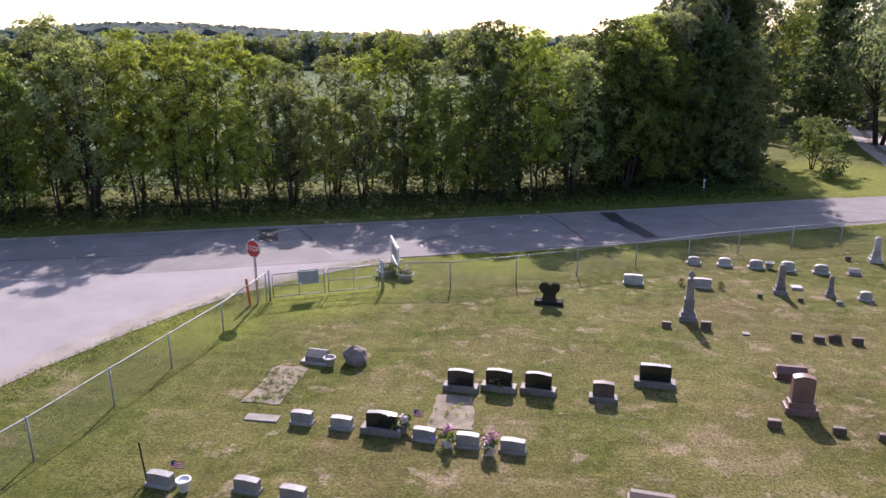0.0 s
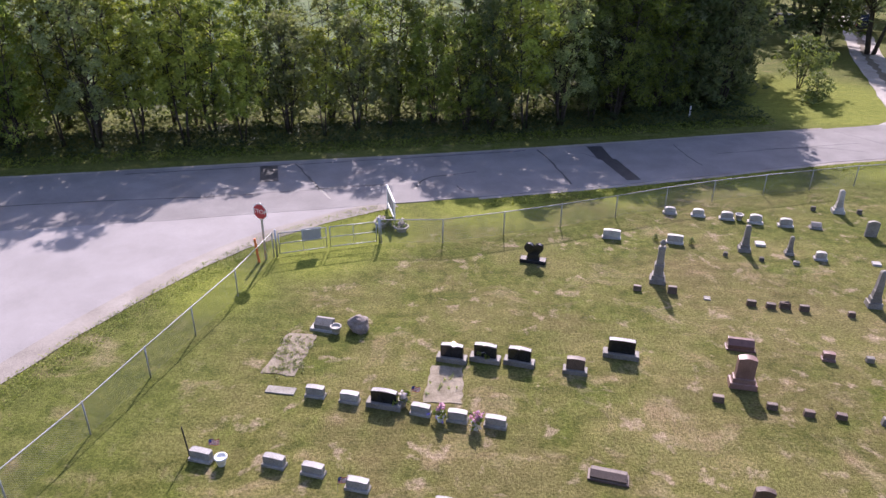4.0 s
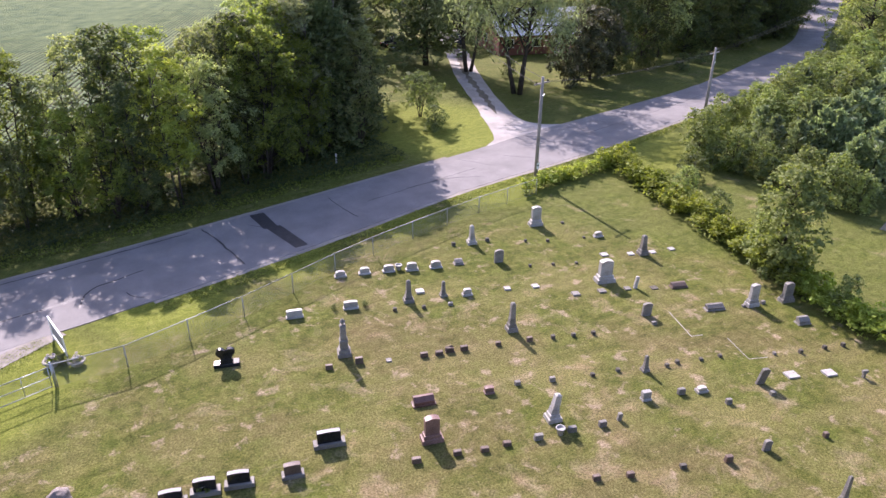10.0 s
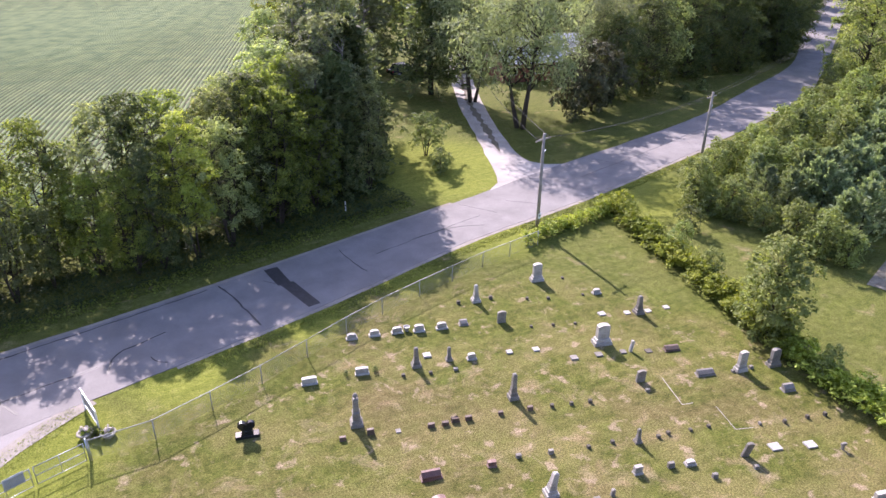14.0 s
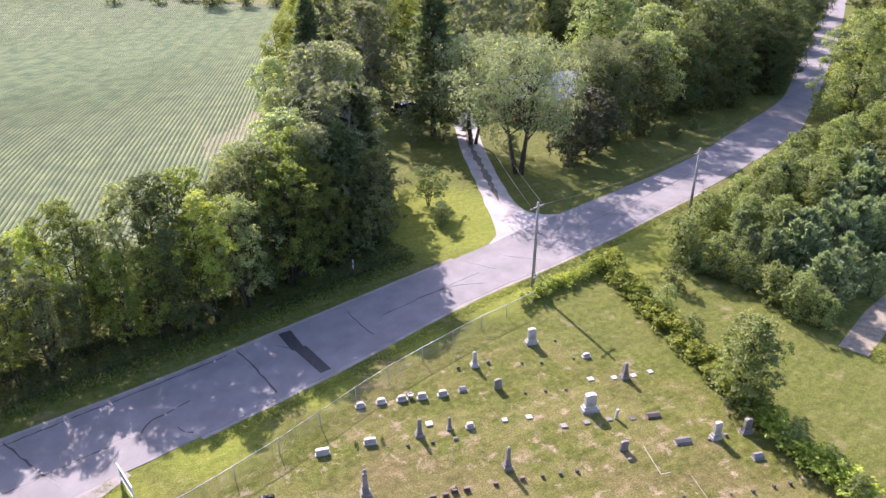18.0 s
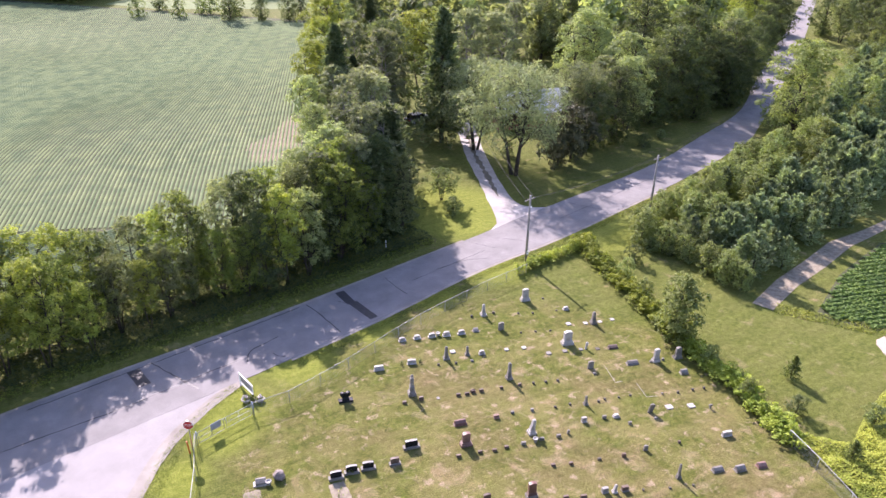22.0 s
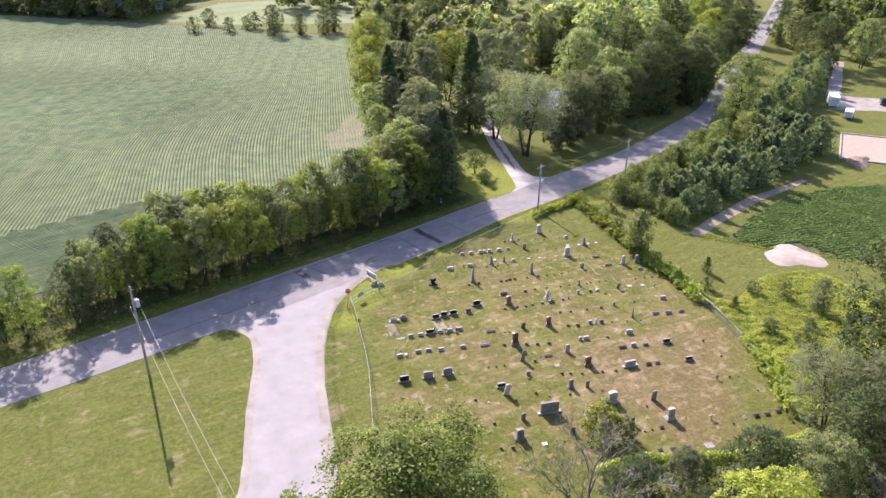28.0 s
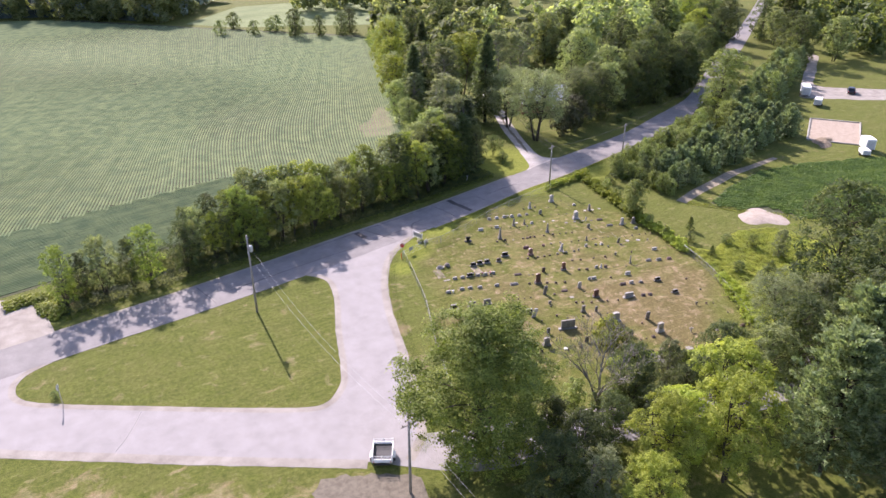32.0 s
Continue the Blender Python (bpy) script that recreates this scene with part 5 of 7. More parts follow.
def strip_leaves(name, line, width, low, high, count, size, mat, seed, label, category, lump=0.5, kind="stuff"):
    """A hedge, or a strip of undergrowth, along a plan line."""
    rng = np.random.default_rng(seed)
    pts = np.array([tuple(p) for p in line])
    i = rng.integers(0, len(pts) - 1, count)
    f = rng.random(count)[:, None]
    p = pts[i] * (1 - f) + pts[i + 1] * f
    d = pts[i + 1] - pts[i]
    d /= np.linalg.norm(d, axis=1)[:, None]
    nrm = np.stack([-d[:, 1], d[:, 0]], 1)
    lumps = 0.5 + 0.5 * np.sin(p[:, 0] * 2.3 + seed) * np.sin(p[:, 1] * 1.9 + 2 * seed)
    h = low + (high - low) * (1 - lump + lump * lumps)
    a = rng.random(count) * math.pi
    rr = 0.6 + 0.45 * rng.random(count)
    q = np.concatenate([p + nrm * (np.cos(a) * rr * width / 2)[:, None], (np.sin(a) * rr * h)[:, None]], 1)
    return tagged(part(name, quads_mesh(name, leaves(rng, q, np.full(count, 0.12), count, size, 0.3, 1.0), mat)), label, category, kind=kind)


def vine_hedge(line, width, low, high, clumps, count, size, mat, seed, label):
    """A fence grown over: leafy clumps of uneven height along a plan line."""
    rng = np.random.default_rng(seed)
    pts = np.array([tuple(p) for p in line])
    i, f = rng.integers(0, len(pts) - 1, clumps), rng.random(clumps)[:, None]
    p = pts[i] * (1 - f) + pts[i + 1] * f + rng.normal(size=(clumps, 2)) * width * 0.26
    top = low + (high - low) * np.clip(0.5 + 0.5 * np.sin(i * 0.9 + seed) * np.sin(i * 0.37) + 0.25 * rng.normal(size=clumps), 0, 1)
    cen = np.concatenate([p, (top * (0.15 + 0.6 * rng.random(clumps)))[:, None]], 1)
    q = sprays(rng, cen, rng.uniform(0.3, 0.6, clumps), count, size, -3.0, 0.2, 0.9, 9, 1.3)
    q = q[q[:, :, 2].min(axis=1) > 0.02]
    return tagged(part("hedge", quads_mesh("hedge", q, mat)), label, "hedge", kind="stuff")


north = [p for p in NORTH_EDGE if -56 < p.x < 24]
strip_leaves("undergrowth", [(p.x, p.y + 5.2) for p in north], 5.0, 0.15, 0.9, 30000, 0.13, LEAF_SHADED, 71, "undergrowth beneath the tree row, coloured as in shade", "undergrowth", 0.7)
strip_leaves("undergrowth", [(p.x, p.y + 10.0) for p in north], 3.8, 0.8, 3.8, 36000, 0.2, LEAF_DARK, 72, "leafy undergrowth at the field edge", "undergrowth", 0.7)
strip_leaves("tall_grass", [(p.x, p.y + 2.6) for p in north], 1.8, 0.05, 0.3, 12000, 0.12, WEED, 73, "tall roadside grass below the trees", "grass", 0.6)
vine_hedge(smooth_line([(27.0, 37.2), (30.5, 38.2), (34, 38.8), (37.4, 39.4)], 0.5), 0.8, 0.8, 1.4, 90, 6000, 0.15, VINE, 74, "low fence overgrown with yellow-green vines")
vine_hedge(smooth_line([(37.6, 39.6), (36.2, 35.0), (35.4, 31.0), (34.4, 25.6), (33.2, 20.4), (32.6, 18.5)], 0.5), 2.0, 0.9, 2.2, 330, 26000, 0.16, VINE, 75, "fence overgrown with yellow-green vines")
vine_hedge(smooth_line([(32.6, 18.5), (32.3, 14.0), (31.4, 9.0), (30.6, 6.0)], 0.5), 1.8, 0.7, 1.9, 200, 17000, 0.16, VINE, 76, "fence overgrown with yellow-green vines")
vine_hedge(smooth_line([(28.2, -3.0), (26.0, -7.5), (24.0, -11.0), (22.0, -14.5)], 0.5), 1.8, 1.0, 2.2, 200, 15000, 0.16, VINE, 77, "fence overgrown with yellow-green vines")
strip_leaves("hedge", smooth_line([(20.5, -16.8), (14.0, -16.0), (9.0, -14.0), (4.0, -11.6), (0.0, -10.8)], 0.5), 1.3, 0.7, 1.3, 7500, 0.22, VINE, 78, "low leafy hedge closing the burial ground", "hedge")
def rough_ground(name, poly, count, size, mat, seed, high, label):
    """Knee-high growth with an uneven closed top over a plan outline."""
    rng = np.random.default_rng(seed)
    xs, ys = [p[0] for p in poly], [p[1] for p in poly]
    c = np.stack([rng.uniform(min(xs), max(xs), count * 2), rng.uniform(min(ys), max(ys), count * 2)], 1)
    c = np.array([p for p in c if inside(poly, p[0], p[1])])[:count]
    lump = np.array([0.5 + 0.5 * noise.noise(Vector((p[0] * 0.3, p[1] * 0.3, seed))) + 0.35 * noise.noise(Vector((p[0] * 1.1, p[1] * 1.1, seed))) for p in c])
    z = high * np.clip(lump, 0.05, 1.2) * (0.6 + 0.4 * rng.random(len(c))) + 0.03
    n = rng.normal(size=(len(c), 3)) * 0.42 + np.array([0, 0.25, 1.0])
    return tagged(part(name, quads_mesh(name, leaf_quads(rng, np.concatenate([c, z[:, None]], 1), n, size, 0.1), mat)), label, "weeds", kind="stuff")


WILD = [(31.6, 7.0), (34.5, 4.0), (38.5, 5.6), (44.0, 7.0), (50.0, 5.0), (52.0, -4.0), (50.0, -8.0), (40.0, -14.0), (27.0, -16.0), (23.2, -13.4), (27.2, -6.4), (30.0, 0.6)]
rough_ground("weeds", WILD, 105000, 0.115, GOLDEN, 79, 0.7, "bright yellow-green weeds on rough ground")
rough_ground("weeds", WILD, 22000, 0.12, VINE, 79, 0.76, "darker green weeds among the bright ones")
strip_leaves("weeds", smooth_line([(46.0, 20.0), (50.0, 14.5), (57.0, 6.0), (62.0, 1.5)], 0.7), 2.2, 0.02, 0.2, 5000, 0.12, VINE, 81, "bright grass edge along the crop plot", "weeds", 0.6)
strip_leaves("weeds", smooth_line([(-62, 40), (-57.5, 40.5), (-56.5, 36), (-55, 34)], 0.7), 3.0, 0.2, 0.9, 5000, 0.26, VINE, 82, "weeds beside the gravel entrance", "weeds", 0.6)
strip_leaves("scrub", smooth_line([(19, 64), (23, 76), (30, 94), (39, 118), (50, 150), (62, 190)], 1.5), 7.0, 1.0, 5.0, 26000, 0.5, LEAF, 83, "dense scrub along the field edge", "undergrowth", 0.7)


strip_leaves("verge_grass", [(p.x + 1.5, p.y + 0.3) for p in SIDE_EAST[5:]], 1.4, 0.01, 0.05, 18000, 0.05, WEED, 84, "dry unmown grass along the road edge", "grass", 0.6)
strip_leaves("verge_grass", [(p.x + 0.2, p.y - 0.9) for p in SOUTH_EDGE if 0 < p.x < 60], 1.0, 0.02, 0.1, 8000, 0.09, TURF, 85, "bright unmown grass along the road edge", "grass", 0.6)


# ---- burial ground ----
ROW = -14.0     # degrees: the run of the grave rows
LABELS = {"die": ("low {c} headstone on a slab base", "headstone"), "serp": ("{c} headstone with a curved top on a base", "headstone"),
          "wide": ("wide {c} headstone on a broad base", "headstone"), "bevel": ("low {c} slant-faced grave marker in the grass", "headstone"),
          "column": ("tall {c} column monument with an urn on top", "monument"), "obelisk": ("{c} obelisk monument on a stepped base", "monument"),
          "ledger": ("flat {c} grave slab lying in the grass", "grave slab"), "block": ("small {c} block grave marker in the grass", "grave marker"),
          "rough": ("small rough {c} fieldstone grave marker", "grave marker"), "tablet": ("thin upright {c} tablet headstone with rounded top", "headstone"),
          "tabletbase": ("tall {c} headstone on a stepped base", "headstone"), "leaningtablet": ("leaning weathered {c} tablet headstone", "headstone"),
          "statue": ("tapering {c} monument leaning on a stepped base", "monument"), "cross": ("small {c} cross-shaped grave marker", "grave marker"),
          "slant_leaning": ("slanted {c} headstone on a pale base", "headstone")}
NAMES = {"grey": "grey granite", "white": "pale stone", "pale": "pale concrete", "black": "polished black granite", "dark": "dark weathered stone", "brown": "brown granite", "red": "red granite", "pink": "pink granite"}
rs = random.Random(17)


def arch(w, h, rise, n=8):
    pts = [(-w / 2, 0), (w / 2, 0)]
    for k in range(n + 1):
        f = k / n
        pts.append((w / 2 - w * f, h - rise + rise * math.sin(math.pi * f)))
    return pts


def stone(kind, x, y, w, h, colour):
    """One grave stone; x, y is the middle of its front foot."""
    mat = STONES[colour]
    label, category = LABELS[kind]
    turn = ROW + rs.uniform(-2.5, 2.5)
    depth = {"ledger": 0.42 * w + 0.12, "block": 0.19, "rough": 0.24, "bevel": 0.34, "die": 0.3, "serp": 0.38, "wide": 0.42, "tablet": 0.16, "leaningtablet": 0.14, "cross": 0.14}.get(kind, 0.6 * w)
    m = pose(x, y, 0, 0, 0, turn) @ Matrix.Translation((0, depth / 2, 0))
    ob = thing(category.replace(" ", "_"), m, label.format(c=NAMES[colour]), category, "grave stones")
    h *= rs.uniform(0.96, 1.05) * {"die": 0.67, "serp": 0.84, "wide": 0.85, "bevel": 0.7, "slant_leaning": 0.66, "obelisk": 0.75, "column": 0.8, "statue": 0.74, "tabletbase": 0.88, "tablet": 0.82, "leaningtablet": 0.85, "block": 0.64, "ledger": 0.5}.get(kind, 0.85)
    w *= {"die": 0.84, "block": 0.68, "rough": 0.8, "bevel": 0.78, "obelisk": 0.74, "column": 0.72, "statue": 0.7, "tabletbase": 0.84, "tablet": 0.9, "leaningtablet": 0.9, "ledger": 0.64, "slant_leaning": 0.82}.get(kind, 1.0)
    if kind in ("block", "rough"):
        bm = box(w, depth, h + 0.05, (0, 0, -0.05), 0.93, Euler((rs.uniform(-0.1, 0.1), rs.uniform(-0.06, 0.06), 0)).to_matrix(), 0.025)
        if kind == "rough":
            for q in bm.verts:
                q.co += Vector((rs.uniform(-1, 1), rs.uniform(-1, 1), rs.uniform(-1, 1))) * 0.05
        part("body", bm, mat, ob)
    elif kind == "ledger":
        part("slab", box(w, depth, h + 0.03, (0, 0, -0.03), 0.98, None, 0.015), mat, ob)
    elif kind == "bevel" and colour == "white":
        top = [(w * 0.4 - w * 0.8 * k / 12, h - 0.08 - 0.1 * w * abs(k / 6 - 1) ** 3) for k in range(13)]
        bm = plate([(-w * 0.42, 0), (w * 0.42, 0)] + top, depth * 0.62, 0.03)
        bm.transform(Matrix.Translation((0, 0, 0.1)))
        part("tablet", bm, mat, ob)
        part("base", box(w * 1.06, depth, 0.13, (0, 0, -0.03), 0.98, None, 0.015), mat, ob)
    elif kind == "bevel":
        bm = plate([(-depth / 2, 0.0), (depth / 2, 0.0), (depth / 2, h), (depth * 0.1, h), (-depth / 2, h * 0.55)], w, 0.02)
        bm.transform(Matrix.Rotation(math.pi / 2, 4, "Z"))
        part("body", bm, mat, ob)
        part("base", box(w + 0.12, depth + 0.1, 0.09, (0, 0, -0.03), 1.0, None, 0.012), mat, ob)
    elif kind in ("die", "serp", "wide"):
        if colour == "black":
            h *= 0.88
        bh = 0.17 if kind == "wide" or colour == "black" else 0.08 if kind == "die" else 0.14
        rise = {"die": 0.03, "serp": 0.045, "wide": 0.015}[kind] * w
        bm = plate(arch(w * (0.94 if kind == "die" and colour != "black" else 0.88), h - bh, rise), depth * (0.7 if kind == "die" else 0.55), 0.012)
        bm.transform(Matrix.Translation((0, 0.02, bh)))
        part("tablet", bm, mat, ob)
        # Pale plates on the polished tops imitate the sun's reflection by colour.
        if colour == "black":
            bm = plate(arch(w * 0.84, h - bh + 0.009, rise), depth * 0.46, 0.003)
            bm.transform(Matrix.Translation((0, 0.02, bh)))
            part("top_edge", bm, STONES["ash"], ob, "pale top edge coloured as a sun glint")
            part("base_top", box(w * 1.15, depth * 0.94, 0.012, (0, 0, bh)), STONES["grey"], ob, "pale base top coloured as a sun glint")
        base = STONES["grey"] if colour in ("black", "brown") else STONES["ash"] if kind == "wide" and colour == "grey" else mat
        if kind == "die" and colour == "grey":
            ob.children[0].data.materials[0] = STONES["ash"]
            base = STONES["pale"]
        part("base", box(w * (1.06 if kind == "die" and colour != "black" else 1.18), depth, bh + 0.03, (0, 0, -0.03), 1.0, None, 0.015), base, ob)
    elif kind in ("tablet", "leaningtablet"):
        bm = plate(arch(w, h + 0.1, 0.16 * w, 10), depth, 0.012)
        lean = Matrix.Rotation(rs.uniform(0.1, 0.22) * (1 if kind == "leaningtablet" else 0.2), 4, "Y") @ Matrix.Rotation(rs.uniform(-0.1, 0.1), 4, "X")
        bm.transform(lean @ Matrix.Translation((0, 0, -0.1)))
        part("tablet", bm, mat, ob)
    elif kind == "tabletbase":
        d = depth * 0.85
        part("base", box(w * 1.15, d * 1.1, 0.24 * h / 1.4 + 0.03, (0, 0, -0.03), 0.97, None, 0.02), mat if colour != "red" else STONES["grey"], ob)
        part("plinth", box(w * 0.95, d * 0.85, 0.14 * h, (0, 0, 0.17 * h), 0.95, None, 0.02), mat, ob)
        bm = plate(arch(w * 0.76, h * 0.7, 0.1 * w), d * 0.6, 0.02)
        bm.transform(Matrix.Translation((0, 0, 0.3 * h)))
        part("tablet", bm, mat, ob)
    elif kind in ("obelisk", "statue"):
        lean = Euler((0, 0.16 if kind == "statue" else rs.uniform(-0.02, 0.02), 0)).to_matrix()
        part("base", box(w, w * 0.9, 0.14 * h + 0.03, (0, 0, -0.03), 0.96, None, 0.015), mat, ob)
        part("plinth", box(w * 0.76, w * 0.7, 0.12 * h, (0, 0, 0.14 * h), 0.92, None, 0.015), mat, ob)
        part("die", box(w * 0.58, w * 0.54, 0.2 * h, (0, 0, 0.26 * h), 0.9, lean, 0.015), mat, ob)
        bm = add_box(bmesh.new(), w * 0.46, w * 0.44, 0.48 * h, (lean @ Vector((0, 0, 0.2 * h))) + Vector((0, 0, 0.26 * h)), 0.84, lean, 0.0)
        add_box(bm, w * 0.385, w * 0.37, 0.05 * h, (lean @ Vector((0, 0, 0.68 * h))) + Vector((0, 0, 0.26 * h)), 0.45, lean, 0.0)
        part("shaft", bm, mat, ob)
    elif kind == "column":
        part("base", box(w, w, 0.1 * h + 0.03, (0, 0, -0.03), 0.98, None, 0.015), mat, ob)
        part("plinth", box(w * 0.8, w * 0.8, 0.09 * h, (0, 0, 0.1 * h), 0.95, None, 0.015), mat, ob)
        part("die", box(w * 0.6, w * 0.6, 0.22 * h, (0, 0, 0.19 * h), 0.92, None, 0.015), mat, ob)
        part("cornice", box(w * 0.66, w * 0.66, 0.05 * h, (0, 0, 0.41 * h), 0.85, None, 0.015), mat, ob)
        part("shaft", box(w * 0.46, w * 0.46, 0.36 * h, (0, 0, 0.46 * h), 0.86, None, 0.015), mat, ob)
        part("cap", box(w * 0.5, w * 0.5, 0.05 * h, (0, 0, 0.82 * h), 0.7, None, 0.012), mat, ob)
        bm = lathe([(0.03, 0), (0.05, 0.03), (0.13, 0.12), (0.14, 0.17), (0.06, 0.22), (0.08, 0.26), (0.01, 0.3)], 12)
        bm.transform(Matrix.Translation((0, 0, 0.87 * h)))
        part("urn", bm, mat, ob, smooth=True)
    elif kind == "cross":
        bm = box(0.12, 0.12, h, (0, 0, -0.03), 0.9, None, 0.01)
        add_box(bm, w, 0.11, 0.13, (0, 0, h * 0.6), 0.95, None, 0.01)
        part("body", bm, mat, ob)
    elif kind == "slant_leaning":
        part("base", box(w * 1.25, 0.5, 0.12, (0, 0, -0.03), 0.98, None, 0.015), STONES["white"], ob, "pale stone base")
        bm = plate([(-0.2, 0), (0.2, 0), (0.2, h - 0.12), (0.08, h - 0.1), (-0.2, 0.16)], w * 0.85, 0.02)
        bm.transform(Matrix.Translation((0, 0, 0.09)) @ Matrix.Rotation(math.pi / 2, 4, "Z"))
        part("tablet", bm, mat, ob)
    return ob


stone("slant_leaning", -5.19, 20.29, 1, 0.62, "grey")
stone("die", -4.84, 16.47, 0.75, 0.55, "grey")
stone("die", -3.71, 16.21, 0.75, 0.5, "grey")
stone("serp", -2.60, 15.96, 0.95, 0.85, "black")
stone("die", -1.44, 15.65, 0.75, 0.5, "grey")
stone("die", -0.29, 15.34, 0.75, 0.55, "grey")
stone("die", 0.86, 15.10, 0.8, 0.52, "grey")
stone("serp", -0.44, 18.46, 0.9, 0.85, "black")
stone("serp", 0.71, 18.48, 0.9, 0.85, "black")
stone("serp", 1.87, 18.29, 0.9, 0.85, "black")
stone("serp", 3.74, 17.86, 0.7, 0.7, "brown")
stone("wide", 5.50, 18.79, 1.05, 0.9, "black")
stone("bevel", 10.84, 31.53, 0.85, 0.5, "white")
stone("bevel", 12.19, 31.25, 0.85, 0.5, "white")
stone("bevel", 13.52, 30.88, 0.9, 0.55, "white")
stone("bevel", 14.78, 30.44, 0.9, 0.6, "white")
stone("bevel", 16.15, 30.08, 0.9, 0.55, "white")
stone("bevel", 17.56, 29.89, 0.6, 0.38, "grey")
stone("die", 7.22, 28.54, 1, 0.62, "white")
stone("die", 10.08, 28.08, 0.9, 0.62, "white")
stone("column", 8.23, 24.24, 0.9, 2.3, "grey")
stone("obelisk", 13.05, 27.28, 0.75, 1.65, "grey")
stone("ledger", 14.04, 27.90, 0.7, 0.22, "white")
stone("block", 12.04, 26.89, 0.3, 0.28, "dark")
stone("block", 13.49, 26.40, 0.3, 0.28, "dark")
stone("obelisk", 14.99, 27.01, 0.55, 1.2, "grey")
stone("block", 14.89, 26.06, 0.4, 0.25, "grey")
stone("bevel", 16.18, 26.49, 0.7, 0.5, "white")
stone("obelisk", 19.63, 31.84, 0.8, 1.7, "white")
stone("block", 18.50, 32.21, 0.35, 0.35, "dark")
stone("block", 20.69, 31.79, 0.35, 0.35, "dark")
stone("tablet", 19.80, 29.09, 0.6, 0.95, "grey")
stone("tabletbase", 24.78, 32.28, 0.95, 1.5, "white")
stone("block", 22.80, 30.66, 0.25, 0.25, "dark")
stone("block", 24.06, 30.04, 0.3, 0.25, "dark")
stone("block", 21.14, 27.77, 0.25, 0.2, "dark")
stone("block", 22.46, 27.30, 0.25, 0.2, "dark")
stone("ledger", 18.46, 26.04, 0.55, 0.18, "white")
stone("ledger", 20.01, 25.55, 0.6, 0.16, "white")
stone("block", 7.25, 23.63, 0.5, 0.35, "brown")
stone("block", 8.64, 23.42, 0.55, 0.48, "brown")
stone("ledger", 9.91, 22.93, 0.4, 0.1, "grey")
stone("block", 11.52, 22.51, 0.55, 0.35, "brown")
stone("block", 12.22, 22.34, 0.55, 0.33, "brown")
stone("rough", 12.77, 22.29, 0.46, 0.26, "brown")
stone("block", 13.46, 22.12, 0.55, 0.38, "brown")
stone("obelisk", 16.37, 22.40, 0.75, 2.1, "grey")
stone("block", 15.12, 21.72, 0.4, 0.32, "brown")
stone("block", 16.67, 21.32, 0.45, 0.35, "brown")
stone("block", 17.81, 20.98, 0.3, 0.3, "dark")
stone("bevel", 9.93, 19.38, 1.15, 0.5, "red")
stone("tabletbase", 9.17, 17.12, 0.92, 1.3, "pink")
stone("die", 12.78, 18.75, 0.5, 0.45, "pink")
stone("block", 14.23, 18.72, 0.4, 0.3, "grey")
stone("block", 15.74, 18.21, 0.4, 0.33, "grey")
stone("block", 8.12, 16.46, 0.55, 0.36, "brown")
stone("block", 9.71, 16.11, 0.5, 0.3, "brown")
stone("block", 10.74, 15.80, 0.5, 0.3, "brown")
stone("block", 11.68, 15.67, 0.5, 0.28, "brown")
stone("block", 12.98, 15.38, 0.55, 0.4, "grey")
stone("statue", 14.19, 15.93, 0.9, 1.7, "white")
stone("block", 14.46, 15.13, 0.55, 0.38, "grey")
stone("block", 26.57, 31.89, 0.3, 0.2, "dark")
stone("block", 26.42, 29.42, 0.25, 0.18, "dark")
stone("bevel", 27.34, 29.10, 0.75, 0.45, "white")
stone("ledger", 25.98, 26.84, 0.7, 0.16, "white")
stone("ledger", 27.51, 26.23, 0.6, 0.14, "white")
stone("obelisk", 28.16, 25.85, 0.85, 1.75, "grey")
stone("ledger", 28.87, 25.81, 0.6, 0.12, "white")
stone("ledger", 30.21, 25.59, 0.6, 0.14, "white")
stone("block", 23.79, 26.81, 0.25, 0.2, "dark")
stone("tabletbase", 23.81, 24.15, 1.15, 1.5, "white")
stone("ledger", 21.46, 23.82, 0.65, 0.2, "grey")
stone("ledger", 22.94, 23.43, 0.65, 0.18, "grey")
stone("ledger", 24.39, 23.02, 0.55, 0.15, "grey")
stone("leaningtablet", 24.87, 23.00, 0.2, 0.85, "white")
stone("ledger", 25.79, 22.41, 0.6, 0.1, "dark")
stone("bevel", 27.10, 21.92, 1.1, 0.35, "brown")
stone("tablet", 23.40, 20.54, 0.56, 0.86, "grey")
stone("block", 23.15, 19.66, 0.35, 0.25, "grey")
stone("bevel", 27.04, 19.27, 1.25, 0.4, "grey")
stone("tabletbase", 29.10, 18.55, 0.75, 1.45, "white")
stone("block", 28.65, 18.79, 0.3, 0.2, "grey")
stone("block", 29.82, 18.54, 0.35, 0.28, "grey")
stone("tabletbase", 31.15, 18.03, 0.8, 1.25, "grey")
stone("bevel", 30.00, 16.19, 0.8, 0.5, "grey")
stone("block", 18.82, 20.67, 0.3, 0.28, "dark")
stone("block", 19.82, 20.37, 0.3, 0.28, "dark")
stone("obelisk", 19.97, 16.84, 0.5, 1.15, "grey")
stone("block", 21.10, 16.66, 0.28, 0.25, "dark")
stone("block", 21.73, 16.64, 0.28, 0.25, "dark")
stone("block", 22.89, 16.31, 0.25, 0.2, "dark")
stone("block", 23.90, 16.07, 0.25, 0.22, "dark")
stone("block", 17.59, 17.69, 0.28, 0.25, "dark")
stone("block", 18.84, 17.44, 0.28, 0.25, "dark")
stone("block", 26.37, 15.04, 0.2, 0.2, "grey")
stone("block", 27.59, 14.54, 0.25, 0.3, "dark")
stone("block", 28.94, 14.23, 0.25, 0.3, "dark")
